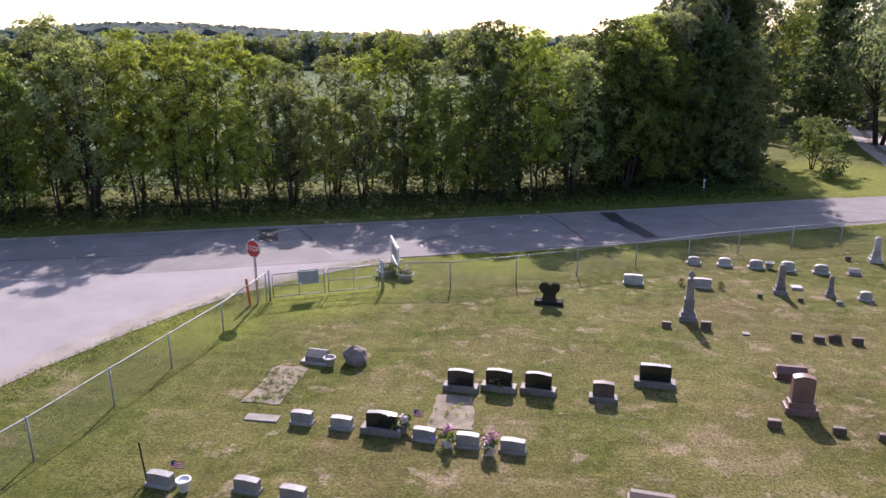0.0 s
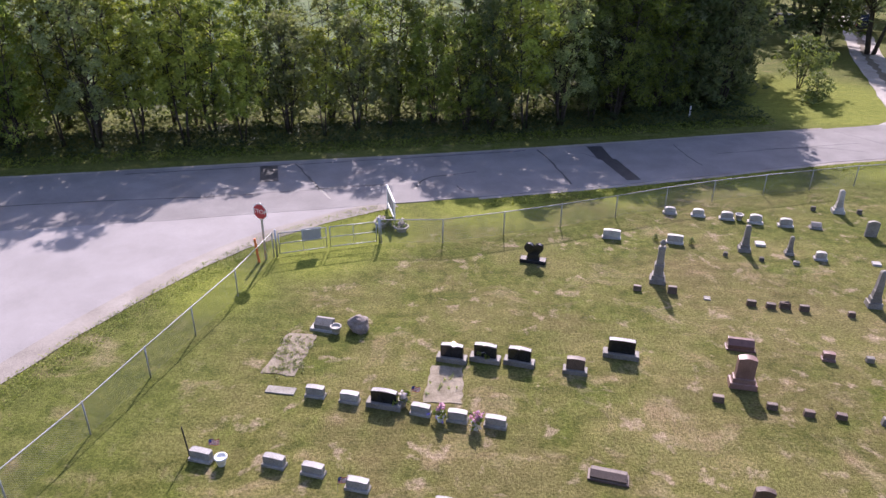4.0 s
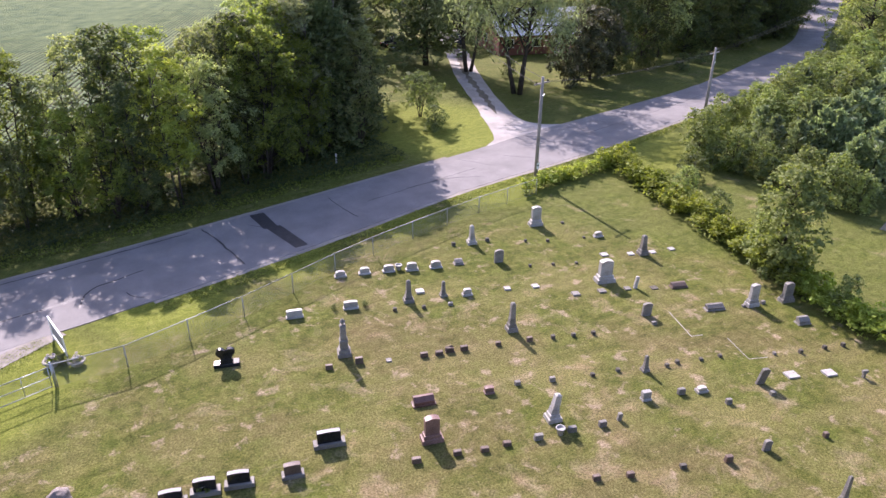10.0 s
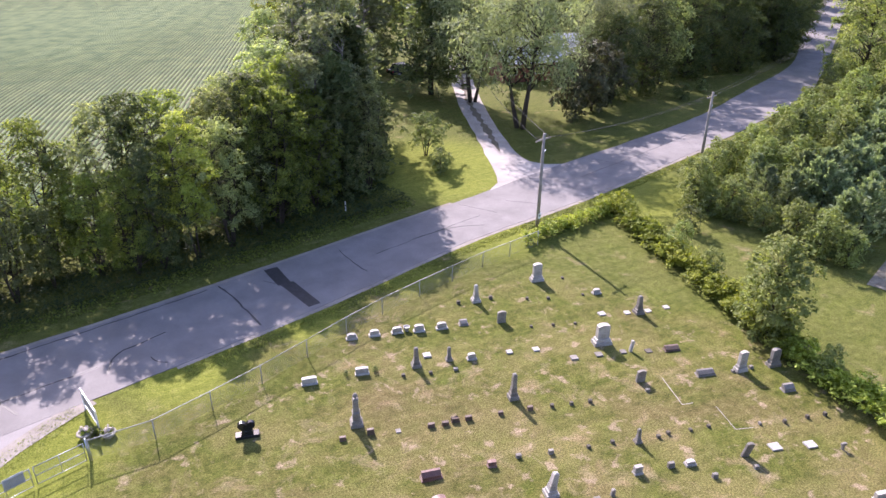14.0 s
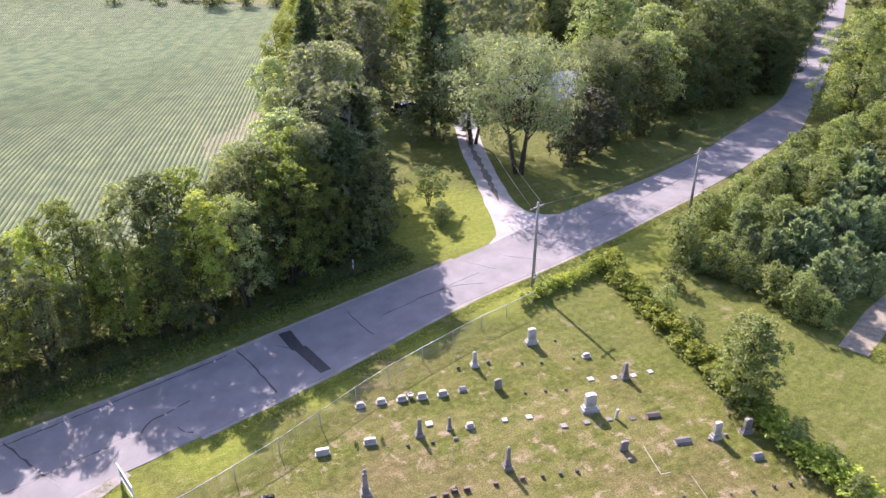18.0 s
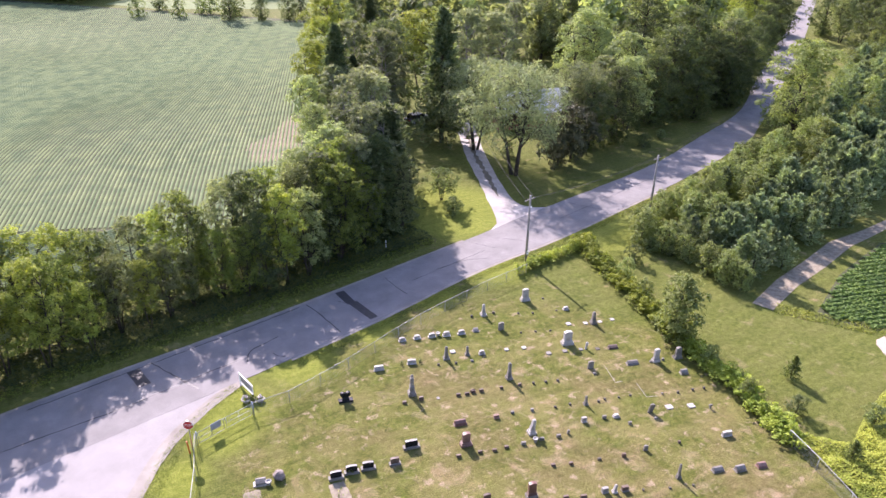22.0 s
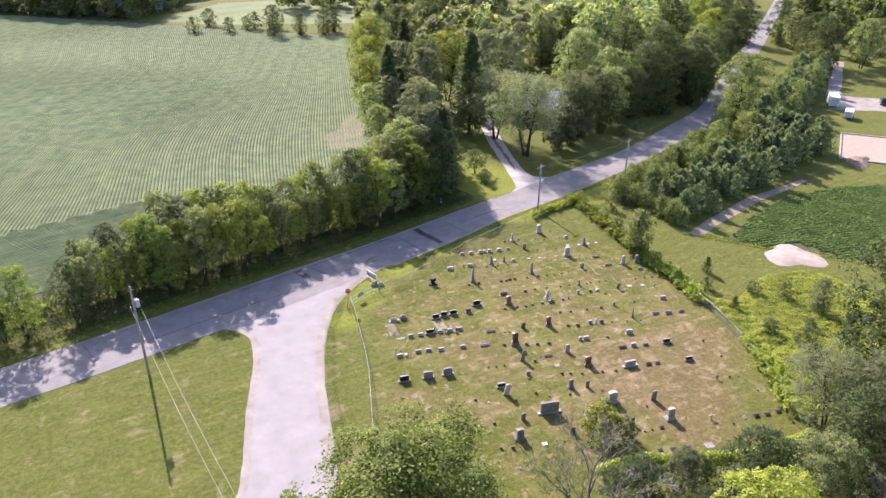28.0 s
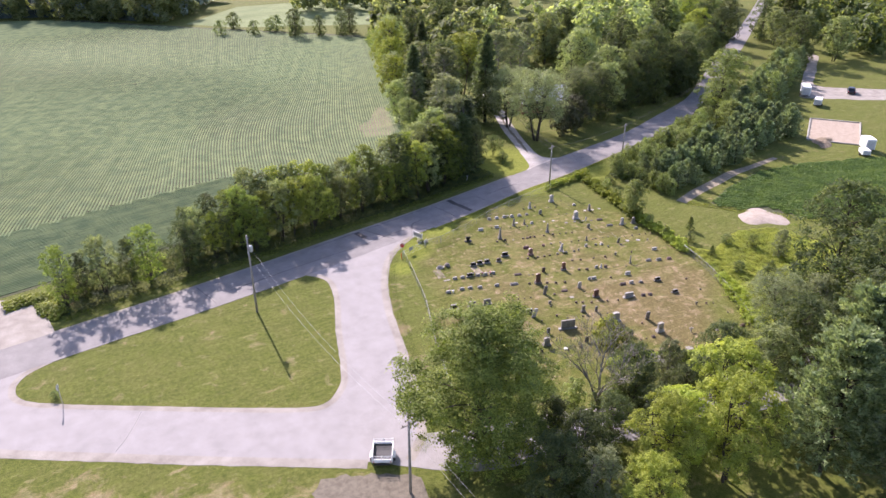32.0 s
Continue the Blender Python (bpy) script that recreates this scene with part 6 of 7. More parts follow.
stone("block", 29.94, 13.94, 0.25, 0.3, "dark")
stone("ledger", 25.62, 13.38, 0.9, 0.15, "white")
stone("ledger", 27.29, 12.69, 0.85, 0.16, "white")
stone("leaningtablet", 23.87, 13.82, 0.42, 0.98, "grey")
stone("block", 23.70, 12.98, 0.35, 0.3, "grey")
stone("cross", 28.46, 11.94, 0.3, 0.5, "grey")
stone("block", 20.19, 14.87, 0.5, 0.45, "grey")
stone("bevel", 21.10, 14.51, 0.65, 0.35, "white")
stone("die", 18.54, 15.24, 0.5, 0.65, "white")
stone("block", 21.52, 13.44, 0.4, 0.35, "grey")
stone("die", 27.11, 9.00, 0.95, 0.65, "white")
stone("block", 23.34, 10.12, 0.3, 0.35, "brown")
stone("leaningtablet", 20.55, 10.75, 0.35, 0.55, "grey")
stone("block", 18.72, 10.97, 0.45, 0.45, "brown")
stone("block", 16.94, 11.54, 0.4, 0.22, "dark")
stone("block", 14.85, 12.12, 0.45, 0.3, "brown")
stone("block", 13.63, 12.57, 0.45, 0.3, "brown")
stone("block", 15.77, 14.82, 0.5, 0.4, "grey")
stone("leaningtablet", 16.62, 14.81, 0.2, 0.4, "grey")
stone("bevel", 23.66, 6.70, 1, 0.4, "grey")
stone("bevel", 25.12, 6.01, 0.95, 0.5, "grey")
stone("bevel", 26.77, 5.54, 0.85, 0.45, "pink")
stone("obelisk", 20.66, 7.52, 0.45, 1.7, "grey")
stone("block", 19.45, 7.10, 0.25, 0.2, "dark")
stone("block", 21.07, 6.55, 0.25, 0.2, "dark")
stone("tabletbase", 10.59, 10.79, 0.85, 1.4, "red")
stone("tablet", 7.68, 11.97, 0.55, 0.95, "brown")
stone("block", 12.59, 9.74, 0.6, 0.35, "brown")
stone("block", 13.64, 9.19, 0.7, 0.45, "brown")
stone("die", 15.26, 8.88, 0.55, 0.6, "grey")
stone("statue", 15.84, 8.57, 0.55, 0.9, "white")
stone("die", 16.57, 8.36, 0.6, 0.6, "brown")
stone("block", 17.71, 7.84, 0.2, 0.2, "dark")
stone("die", 17.90, 5.03, 1, 0.75, "white")
stone("die", 12.69, 6.46, 0.85, 0.6, "white")
stone("tablet", 12.00, 6.66, 0.5, 0.6, "white")
stone("block", 15.09, 5.58, 0.45, 0.35, "brown")
stone("tabletbase", 4.84, 9.33, 1, 1.9, "red")
stone("block", 6.03, 8.86, 0.55, 0.4, "brown")
stone("block", 7.14, 8.27, 0.55, 0.4, "brown")
stone("block", 8.38, 7.78, 0.55, 0.4, "brown")
stone("serp", 20.30, 1.47, 0.95, 0.75, "black")
stone("die", 16.55, 2.83, 0.8, 0.6, "white")
stone("die", 17.86, 2.29, 0.65, 0.5, "black")
stone("bevel", 3.86, 12.95, 1.3, 0.3, "brown")
stone("block", 5.77, 11.94, 0.25, 0.2, "dark")
stone("block", 5.23, 12.12, 0.25, 0.2, "dark")
stone("block", 3.72, 9.99, 0.55, 0.4, "brown")
stone("bevel", 1.73, 10.86, 1.4, 0.35, "grey")
stone("wide", -9.19, 9.27, 1.1, 0.95, "black")
stone("serp", -6.70, 8.65, 1.1, 1, "grey")
stone("serp", -4.59, 8.18, 1.1, 1, "grey")
stone("leaningtablet", 3.85, 6.60, 0.5, 1.6, "grey")
stone("bevel", 6.81, 5.80, 1.1, 0.3, "brown")
stone("block", 4.98, 5.78, 0.4, 0.4, "brown")
stone("tablet", 2.95, 4.16, 0.45, 0.6, "grey")
stone("block", 2.60, 3.49, 0.3, 0.3, "dark")
stone("wide", -0.79, 3.62, 0.9, 0.75, "black")
stone("leaningtablet", -1.03, 2.51, 0.6, 1.7, "white")
stone("block", -4.21, 3.20, 0.4, 0.3, "brown")
stone("ledger", -3.26, 2.18, 0.3, 0.2, "white")
stone("block", -0.58, 1.22, 0.25, 0.2, "dark")
stone("tablet", -1.64, -1.49, 0.5, 1, "grey")
stone("block", 1.79, 1.15, 0.4, 0.4, "brown")
stone("block", 2.75, 0.10, 0.25, 0.2, "dark")
stone("wide", 1.15, -2.04, 2.1, 1.5, "grey")
stone("block", 6.22, 2.57, 0.5, 0.4, "brown")
stone("ledger", 6.64, 3.89, 0.9, 0.06, "pale")
stone("block", -4.46, -0.74, 0.4, 0.35, "brown")
stone("block", -7.43, 0.11, 0.35, 0.35, "brown")
stone("ledger", -5.99, -0.43, 0.3, 0.25, "white")
stone("tabletbase", -3.53, -3.82, 1.1, 1.3, "grey")
stone("bevel", -9.83, -1.82, 0.9, 0.5, "white")
stone("bevel", -8.30, -2.23, 0.8, 0.4, "dark")
stone("block", -5.77, -3.90, 0.4, 0.4, "brown")
stone("block", -4.81, -4.42, 0.5, 0.5, "brown")
stone("ledger", -1.95, -5.55, 0.8, 0.3, "white")
stone("block", 0.71, 6.92, 0.25, 0.25, "dark")
stone("block", -0.09, 7.27, 0.25, 0.25, "dark")
stone("block", 1.62, 6.73, 0.25, 0.25, "dark")
stone("tablet", 9.21, 5.54, 0.55, 1.2, "white")
stone("tabletbase", 9.59, 2.30, 1, 1.35, "red")
stone("tabletbase", 5.53, 0.15, 0.7, 1.2, "grey")
stone("tablet", 7.13, -0.49, 0.4, 1, "grey")
stone("block", 4.77, -0.62, 0.35, 0.3, "brown")
stone("block", 7.01, 2.11, 0.4, 0.35, "brown")
stone("block", 8.08, 1.53, 0.4, 0.35, "brown")
stone("block", 10.20, 0.76, 0.4, 0.35, "brown")
stone("block", 11.62, 0.23, 0.4, 0.3, "brown")
stone("block", 8.04, -1.74, 0.25, 0.25, "dark")
stone("bevel", 15.18, 3.09, 1.1, 0.4, "brown")
stone("block", 24.25, -0.21, 0.35, 0.4, "brown")
stone("wide", 13.52, 0.02, 1.5, 0.85, "white")
stone("bevel", 15.50, -0.71, 0.7, 0.45, "brown")
stone("bevel", 16.50, -1.01, 0.65, 0.4, "brown")
stone("serp", 19.98, -2.24, 0.9, 0.7, "black")
stone("tabletbase", 7.66, -3.91, 1.4, 1.5, "white")
stone("tablet", 11.68, -5.33, 0.6, 1.5, "grey")
stone("block", 10.34, -5.79, 0.3, 0.3, "brown")
stone("tabletbase", 10.96, -8.56, 1.1, 1.5, "white")
stone("tablet", 7.24, -7.12, 0.4, 1, "dark")
stone("tablet", 5.99, -6.24, 0.5, 0.7, "brown")
stone("tablet", 1.35, -5.44, 0.5, 0.9, "dark")
stone("bevel", 9.32, -8.95, 0.5, 0.35, "brown")
stone("block", 7.55, -8.52, 0.25, 0.25, "brown")
stone("block", 8.35, -8.69, 0.25, 0.25, "brown")
stone("cross", 20.04, -6.00, 0.45, 0.7, "grey")
stone("block", 21.49, -6.46, 0.3, 0.4, "brown")
stone("block", 22.40, -6.86, 0.2, 0.2, "dark")
stone("cross", 14.46, -10.27, 0.6, 0.85, "white")
stone("bevel", 17.61, -11.79, 0.3, 0.2, "grey")
stone("bevel", 18.74, -12.20, 0.65, 0.45, "brown")
stone("bevel", 19.87, -12.54, 0.65, 0.4, "brown")
stone("bevel", 21.21, -12.78, 0.65, 0.4, "brown")
stone("block", 15.88, -11.83, 0.25, 0.3, "brown")
stone("block", 22.25, -9.47, 0.2, 0.2, "dark")
stone("block", 23.72, -3.37, 0.25, 0.25, "dark")
stone("bevel", 6.95, -11.22, 0.5, 0.35, "brown")
stone("bevel", 8.12, -11.69, 0.6, 0.35, "brown")
stone("bevel", 9.43, -12.23, 0.65, 0.35, "brown")
stone("ledger", 11.44, -13.07, 1.4, 0.05, "pale")
stone("wide", 11.18, -15.09, 0.8, 0.6, "white")
stone("block", -0.65, -5.57, 0.3, 0.25, "brown")
stone("block", -0.01, -5.92, 0.3, 0.25, "brown")
stone("die", -7.62, 13.55, 0.8, 0.5, "grey")
for x, y in ((-5.5, 13.35), (-4.35, 13.04), (-3.05, 12.5), (-0.63, 11.8)):
    stone("die", x, y, 0.78, 0.48, "grey")


def heart_stone(x, y):
    ob = thing("headstone", pose(x, y + 0.2, 0, 0, 0, ROW), "heart-shaped polished black granite headstone on a base", "headstone", "grave stones")
    pts = []
    for k in range(36):
        t = k * math.tau / 36
        pts.append((0.036 * 16 * math.sin(t) ** 3 * 0.9, 0.036 * (13 * math.cos(t) - 5 * math.cos(2 * t) - 2 * math.cos(3 * t) - math.cos(4 * t))))
    low = min(p[1] for p in pts)
    bm = plate([(px * 0.82, max(0.0, pz - low - 0.12) * 0.66) for px, pz in reversed(pts)], 0.22, 0.012)
    bm.transform(Matrix.Translation((0, 0, 0.3)))
    bmesh.ops.remove_doubles(bm, verts=bm.verts[:], dist=0.002)
    part("tablet", bm, STONES["black"], ob)
    part("plinth", box(0.62, 0.3, 0.26, (0, 0, 0.14), 0.8, None, 0.015), STONES["black"], ob)
    part("base", box(1.15, 0.42, 0.2, (0, 0, -0.03), 1.0, None, 0.015), STONES["black"], ob)


heart_stone(3.25, 25.95)
flat = part("grave_slab", box(0.98, 0.36, 0.07, (0, 0, -0.03), 0.99, None, 0.012), STONES["pale"])
flat.matrix_basis = pose(-5.98, 16.86, 0, 0, 0, -8)
tagged(flat, "flat pale concrete slab lying flush in the grass", "grave slab", "grave stones")


def boulder(x, y):
    rb = random.Random(4)
    bm = bmesh.new()
    bmesh.ops.create_icosphere(bm, subdivisions=3, radius=1.0)
    for v in bm.verts:
        n = noise.noise(v.co * 1.3) * 0.26 + noise.cell(v.co * 2.2) * 0.04 + noise.noise(v.co * 4) * 0.08
        v.co = Vector((v.co.x * 0.42, v.co.y * 0.36, v.co.z * 0.37)) * (0.96 + n * 1.2)
        v.co.z = max(-0.3, v.co.z)
    ob = part("boulder", bm, STONES["field"])
    ob.matrix_basis = pose(x, y + 0.36, 0.24, 0, 0, ROW)
    tagged(ob, "jagged grey-brown fieldstone boulder used as a grave marker", "boulder")


boulder(-3.82, 20.15)


def planter(x, y, mat, r=0.2, h=0.34, label="small round planter pot", blooms=None):
    ob = thing("flower_pot", pose(x, y, 0), label, "pot")
    part("pot", lathe([(r * 0.6, -0.02), (r * 0.65, 0.02), (r * 0.95, h * 0.8), (r * 1.08, h * 0.84), (r * 1.08, h), (r * 0.85, h), (r * 0.8, h * 0.8)], 14), mat, ob, smooth=True)
    if blooms:
        rng = np.random.default_rng(int(abs(x * 100)))
        for k, mt in enumerate(blooms):
            cen = rng.normal(size=(14, 3)) * np.array([0.095, 0.095, 0.06]) + np.array([0, 0, h + 0.16 - 0.3 * k])
            tagged(part("blooms", quads_mesh("blooms", leaves(rng, cen, np.full(14, 0.06), 150, 0.065), mt), None, ob), kind="stuff")
        cen = rng.normal(size=(12, 3)) * np.array([0.13, 0.13, 0.07]) + np.array([0, 0, h + 0.04])
        tagged(part("foliage", quads_mesh("foliage", leaves(rng, cen, np.full(12, 0.08), 120, 0.1), LEAF), None, ob), kind="stuff")
    return ob


planter(-0.78, 15.45, WHITE, 0.14, 0.28, "white vase of pink and violet artificial flowers", (PINK_PETAL, VIOLET_PETAL))
planter(0.3, 15.1, WHITE, 0.14, 0.3, "white vase of pink artificial flowers", (PINK_PETAL, PALE_PETAL))
planter(-1.98, 16.2, STONES["pale"], 0.15, 0.24, "stone vase of faded pale flowers", (PALE_PETAL,))
planter(-4.66, 20.3, STONES["white"], 0.2, 0.3, "white stone planter beside a headstone")
planter(13.95, 15.3, STONES["white"], 0.18, 0.34, "white stone urn planter before a monument")
planter(-6.95, 13.5, WHITE, 0.17, 0.3, "white flower urn beside a low headstone")
planter(14.17, 31.0, STONES["white"], 0.2, 0.3, "white stone planter beside a pale headstone")
planter(0.72, 18.75, STONES["pale"], 0.14, 0.22, "stone vase with pale flowers on a black headstone base", (PALE_PETAL,))
for x, y in ((9.3, 28.5), (10.85, 28.1)):
    plant(SHRUB, x, y, 0.14)


def grave_bed(outline, seed, label):
    edge = []
    for a, b in zip(outline, outline[1:] + outline[:1]):
        n = max(1, int(math.dist(a, b) / 0.2))
        edge += [(a[0] + (b[0] - a[0]) * k / n, a[1] + (b[1] - a[1]) * k / n) for k in range(n)]
    ob = sheet("grave_bed", ragged(edge, 0.045, seed), 0.02, BED)
    return tagged(ob, label, "grave", kind="structure")


grave_bed([(-6.85, 17.8), (-6.6, 19.0), (-6.4, 20.25), (-5.3, 20.1), (-5.5, 18.8), (-5.7, 17.65)], 41, "bare sandy soil of a grave with sparse plants")
grave_bed([(-1.1, 18.35), (-0.02, 18.2), (-0.05, 17.2), (-0.12, 16.25), (-1.35, 16.35), (-1.2, 17.4)], 42, "bare sandy soil of a recent grave")
rng = np.random.default_rng(77)
cen = np.stack([rng.uniform(-6.6, -5.5, 26), rng.uniform(17.9, 20.0, 26), np.full(26, 0.045)], 1)
tagged(part("grave_plants", quads_mesh("grave_plants", leaves(rng, np.repeat(cen, 5, 0) + rng.normal(size=(130, 3)) * np.array([0.16, 0.2, 0.01]), np.full(130, 0.09), 2600, 0.036, 0.0, 1.0, 0.25), LEAF_GREY)), "sparse green plants on a grave bed", "plants", kind="stuff")
cen = np.stack([rng.uniform(-1.3, -0.2, 9), rng.uniform(16.4, 17.9, 9), np.full(9, 0.06)], 1)
tagged(part("grave_plants", quads_mesh("grave_plants", leaves(rng, cen, np.full(9, 0.08), 200, 0.045), LEAF_GREY)), "sparse dry plants on a recent grave", "plants", kind="stuff")


def kerb(points, label):
    ob = thing("grave_kerb", Matrix(), label, "kerb")
    for a, b in zip(points, points[1:]):
        a, b = Vector(a), Vector(b)
        d = b - a
        bm = box(d.length, 0.04, 0.05)
        bm.transform(Matrix.Translation(((a.x + b.x) / 2, (a.y + b.y) / 2, -0.04)) @ Matrix.Rotation(math.atan2(d.y, d.x), 4, "Z"))
        part("kerb_stone", bm, STONES["pale"], ob)


kerb([(24.73, 20.3), (24.03, 18.07), (24.64, 17.91)], "sunken pale kerb around an old grave plot")
kerb([(25.51, 17.15), (25.0, 15.41), (25.9, 15.1)], "sunken pale kerb around an old grave plot")


def small_flag(x, y, turn):
    ob = thing("grave_flag", pose(x, y, 0, 0, 6, turn), "small striped flag on a stick beside a grave", "flag")
    part("stick", tube([(0, 0, -0.05), (0, 0, 0.62)], 0.006, 5), WOOD, ob)
    ob.scale = (0.68, 0.68, 0.8)
    for k in range(7):
        vs = [(0.01 + 0.42 * i / 6, 0.03 * math.sin(i * 1.3), 0.36 + 0.035 * (k + e) - 0.01 * i) for i in range(7) for e in (0, 1)]
        part("stripe", mesh_of("stripe", vs, [(2 * i, 2 * i + 2, 2 * i + 3, 2 * i + 1) for i in range(6)], FLAG_RED if k % 2 == 0 else WHITE), None, ob)
    vs = [(0.01 + 0.17 * i / 3, 0.03 * math.sin(i * 0.53) - 0.006 * s, 0.47 + 0.14 * e - 0.004 * i) for s in (1, -1) for i in range(4) for e in (0, 1)]
    part("canton", mesh_of("canton", vs, [(8 * s + 2 * i, 8 * s + 2 * i + 2, 8 * s + 2 * i + 3, 8 * s + 2 * i + 1) for s in (0, 1) for i in range(3)], FLAG_BLUE), None, ob)


small_flag(-7.45, 13.95, 20)
small_flag(-3.55, 12.5, 30)
small_flag(-1.75, 16.5, 15)

stake = part("metal_stake", tube([(0, 0, -0.1), (0.02, 0, 1.05)], 0.022, 6), BLACK)
stake.matrix_basis = pose(-7.98, 13.85, 0, 0, -5, 0)
tagged(stake, "thin black metal stake in the grass", "stake")


# ---- fence, gate, signs ----
def chain_fence(points, label, height=1.2, mesh=True, end_posts=True):
    ob = thing("chain_link_fence", Matrix(), label, "fence")
    P = [Vector((*p, 0)) for p in points]
    for p in P:
        part("post", tube([p + Vector((0, 0, -0.1)), p + Vector((0, 0, height + 0.03))], 0.026, 8), DULL_STEEL, ob, smooth=True)
    part("top_rail", tube([p + Vector((0, 0, height)) for p in P], 0.021, 6), DULL_STEEL, ob, smooth=True)
    if mesh:
        vs, fs = [], []
        gap, w = 0.085, 0.0037
        for a, b in zip(P, P[1:]):
            d = b - a
            L = d.length
            d.normalize()
            for sgn in (1, -1):
                n = int((L + height) / gap)
                for k in range(n):
                    s0 = k * gap - height if sgn > 0 else k * gap
                    u0, u1 = s0, s0 + sgn * height
                    z0, z1 = 0.03, height - 0.01
                    lo, hi = (u0, u1) if sgn > 0 else (u1, u0)
                    za, zb = (z0, z1) if sgn > 0 else (z1, z0)
                    if hi <= 0 or lo >= L:
                        continue
                    if lo < 0:
                        za += (zb - za) * (-lo) / (hi - lo)
                        lo = 0.0
                    if hi > L:
                        zb -= (zb - za) * (hi - L) / (hi - lo)
                        hi = L
                    i = len(vs)
                    for u, z in ((lo, za), (hi, zb)):
                        q = a + d * u
                        vs += [(q.x, q.y, z - w), (q.x, q.y, z + w)]
                    fs.append((i, i + 2, i + 3, i + 1))
        tagged(part("wire_mesh", mesh_of("wire_mesh", vs, fs, WIRE), None, ob), kind="stuff")
    return ob


chain_fence([(-3.6, 27.85), (-0.75, 27.95), (2.15, 28.9), (5.0, 29.9), (7.95, 31.1), (10.8, 32.3), (13.6, 33.35), (16.7, 34.3), (19.6, 35.1), (22.5, 35.9), (25.1, 36.4), (28.0, 37.0)], "galvanised chain-link fence between the graves and the road")
chain_fence([(-8.25, 26.35), (-8.95, 22.9), (-9.75, 20.05), (-10.45, 17.5), (-11.2, 14.7), (-12.1, 11.9), (-13.2, 9.0), (-14.3, 6.2), (-15.4, 3.4), (-16.4, 0.6), (-17.3, -2.2), (-18.2, -5.0), (-19.1, -7.8)], "galvanised chain-link fence along the side road")
chain_fence([(30.6, 6.5), (29.9, 3.6), (28.9, 0.4), (27.6, -3.0), (26.1, -6.4), (24.3, -10.0), (22.2, -13.6)], "chain-link fence at the edge of the burial ground")


def gate_leaf(a, b, board, label):
    """One gate leaf of tube frame between two plan points."""
    a, b = Vector((*a, 0)), Vector((*b, 0))
    d = b - a
    ang = math.degrees(math.atan2(d.y, d.x))
    L = d.length
    ob = thing("metal_gate", pose(a.x, a.y, 0, 0, 0, ang), label, "gate", "gate leaves")
    for z in (0.14, 0.62, 1.12):
        part("rail", tube([(0.06, 0, z), (L - 0.06, 0, z)], 0.022, 6), STEEL, ob, smooth=True)
    for x in (0.06, L / 2, L - 0.06):
        part("upright", tube([(x, 0, 0.12), (x, 0, 1.14)], 0.022 if x != L / 2 else 0.016, 6), STEEL, ob, smooth=True)
    vs, fs = [], []
    for sgn in (1, -1):
        for k in range(int((L + 1) / 0.085)):
            lo = k * 0.085 - (1.0 if sgn > 0 else 0.0)
            hi = lo + 1.0
            za, zb = (0.14, 1.12) if sgn > 0 else (1.12, 0.14)
            if lo < 0.06:
                za += (zb - za) * (0.06 - lo)
                lo = 0.06
            if hi > L - 0.06:
                zb -= (zb - za) * (hi - L + 0.06) / max(0.01, hi - lo)
                hi = L - 0.06
            if hi - lo < 0.02:
                continue
            i = len(vs)
            for u, z in ((lo, za), (hi, zb)):
                vs += [(u, 0.0, z - 0.0032), (u, 0.0, z + 0.0032)]
            fs.append((i, i + 2, i + 3, i + 1))
    tagged(part("wire_mesh", mesh_of("wire_mesh", vs, fs, WIRE), None, ob), kind="stuff")
    if board:
        part("notice_board", box(0.86, 0.02, 0.62, (L * 0.68, 0.035, 0.56), 1.0, None, 0.006), GREY_PAINT, ob, "plain grey notice board seen from behind")
    return ob


gate_leaf((-8.05, 26.42), (-5.95, 27.15), True, "closed chain-link gate leaf with a notice board")
gate_leaf((-5.9, 27.17), (-3.75, 27.82), False, "closed chain-link gate leaf")
for x, y in ((-8.12, 26.40), (-3.68, 27.86)):
    gp = part("gate_post", tube([(0, 0, -0.1), (0, 0, 1.32)], 0.045, 9), STEEL, smooth=True)
    gp.matrix_basis = pose(x, y, 0)
    tagged(gp, "galvanised steel gate post", "post", "gate posts")


def text_on(parent, words, size, m, mat, name="lettering"):
    cu = bpy.data.curves.new(name, "FONT")
    cu.body, cu.size, cu.align_x, cu.align_y, cu.extrude = words, size, "CENTER", "CENTER", 0.002
    tmp = new(name + "_src", cu)
    me = bpy.data.meshes.new_from_object(tmp.evaluated_get(bpy.context.evaluated_depsgraph_get()))
    bpy.data.objects.remove(tmp)
    bpy.data.curves.remove(cu)
    me.materials.clear()
    me.materials.append(mat)
    ob = part(name, me, mat, parent)
    ob.matrix_basis = m
    return ob


def octagon(r):
    return [(r * math.cos(math.pi / 8 + k * math.pi / 4), r * math.sin(math.pi / 8 + k * math.pi / 4)) for k in range(8)]


def stop_sign(x, y, turn, label, lettered=True, back=False):
    ob = thing("stop_sign", pose(x, y, 0, 0, 0, turn), label, "road sign")
    part("post", box(0.09, 0.06, 2.9, (0, 0, -0.2), 1.0, None, 0.008), STEEL, ob)
    bm = plate(octagon(0.38), 0.006, 0.0)
    bm.transform(Matrix.Translation((0, -0.05, 2.32)))
    part("border", bm, WHITE, ob, "white border of the sign")
    bm = plate(octagon(0.35), 0.006, 0.0)
    bm.transform(Matrix.Translation((0, -0.056, 2.32)))
    part("panel", bm, RED, ob, "red octagonal panel")
    text_on(ob, "STOP", 0.29, pose(0, -0.0615, 2.32, 90, 0, 0), WHITE)
    return ob


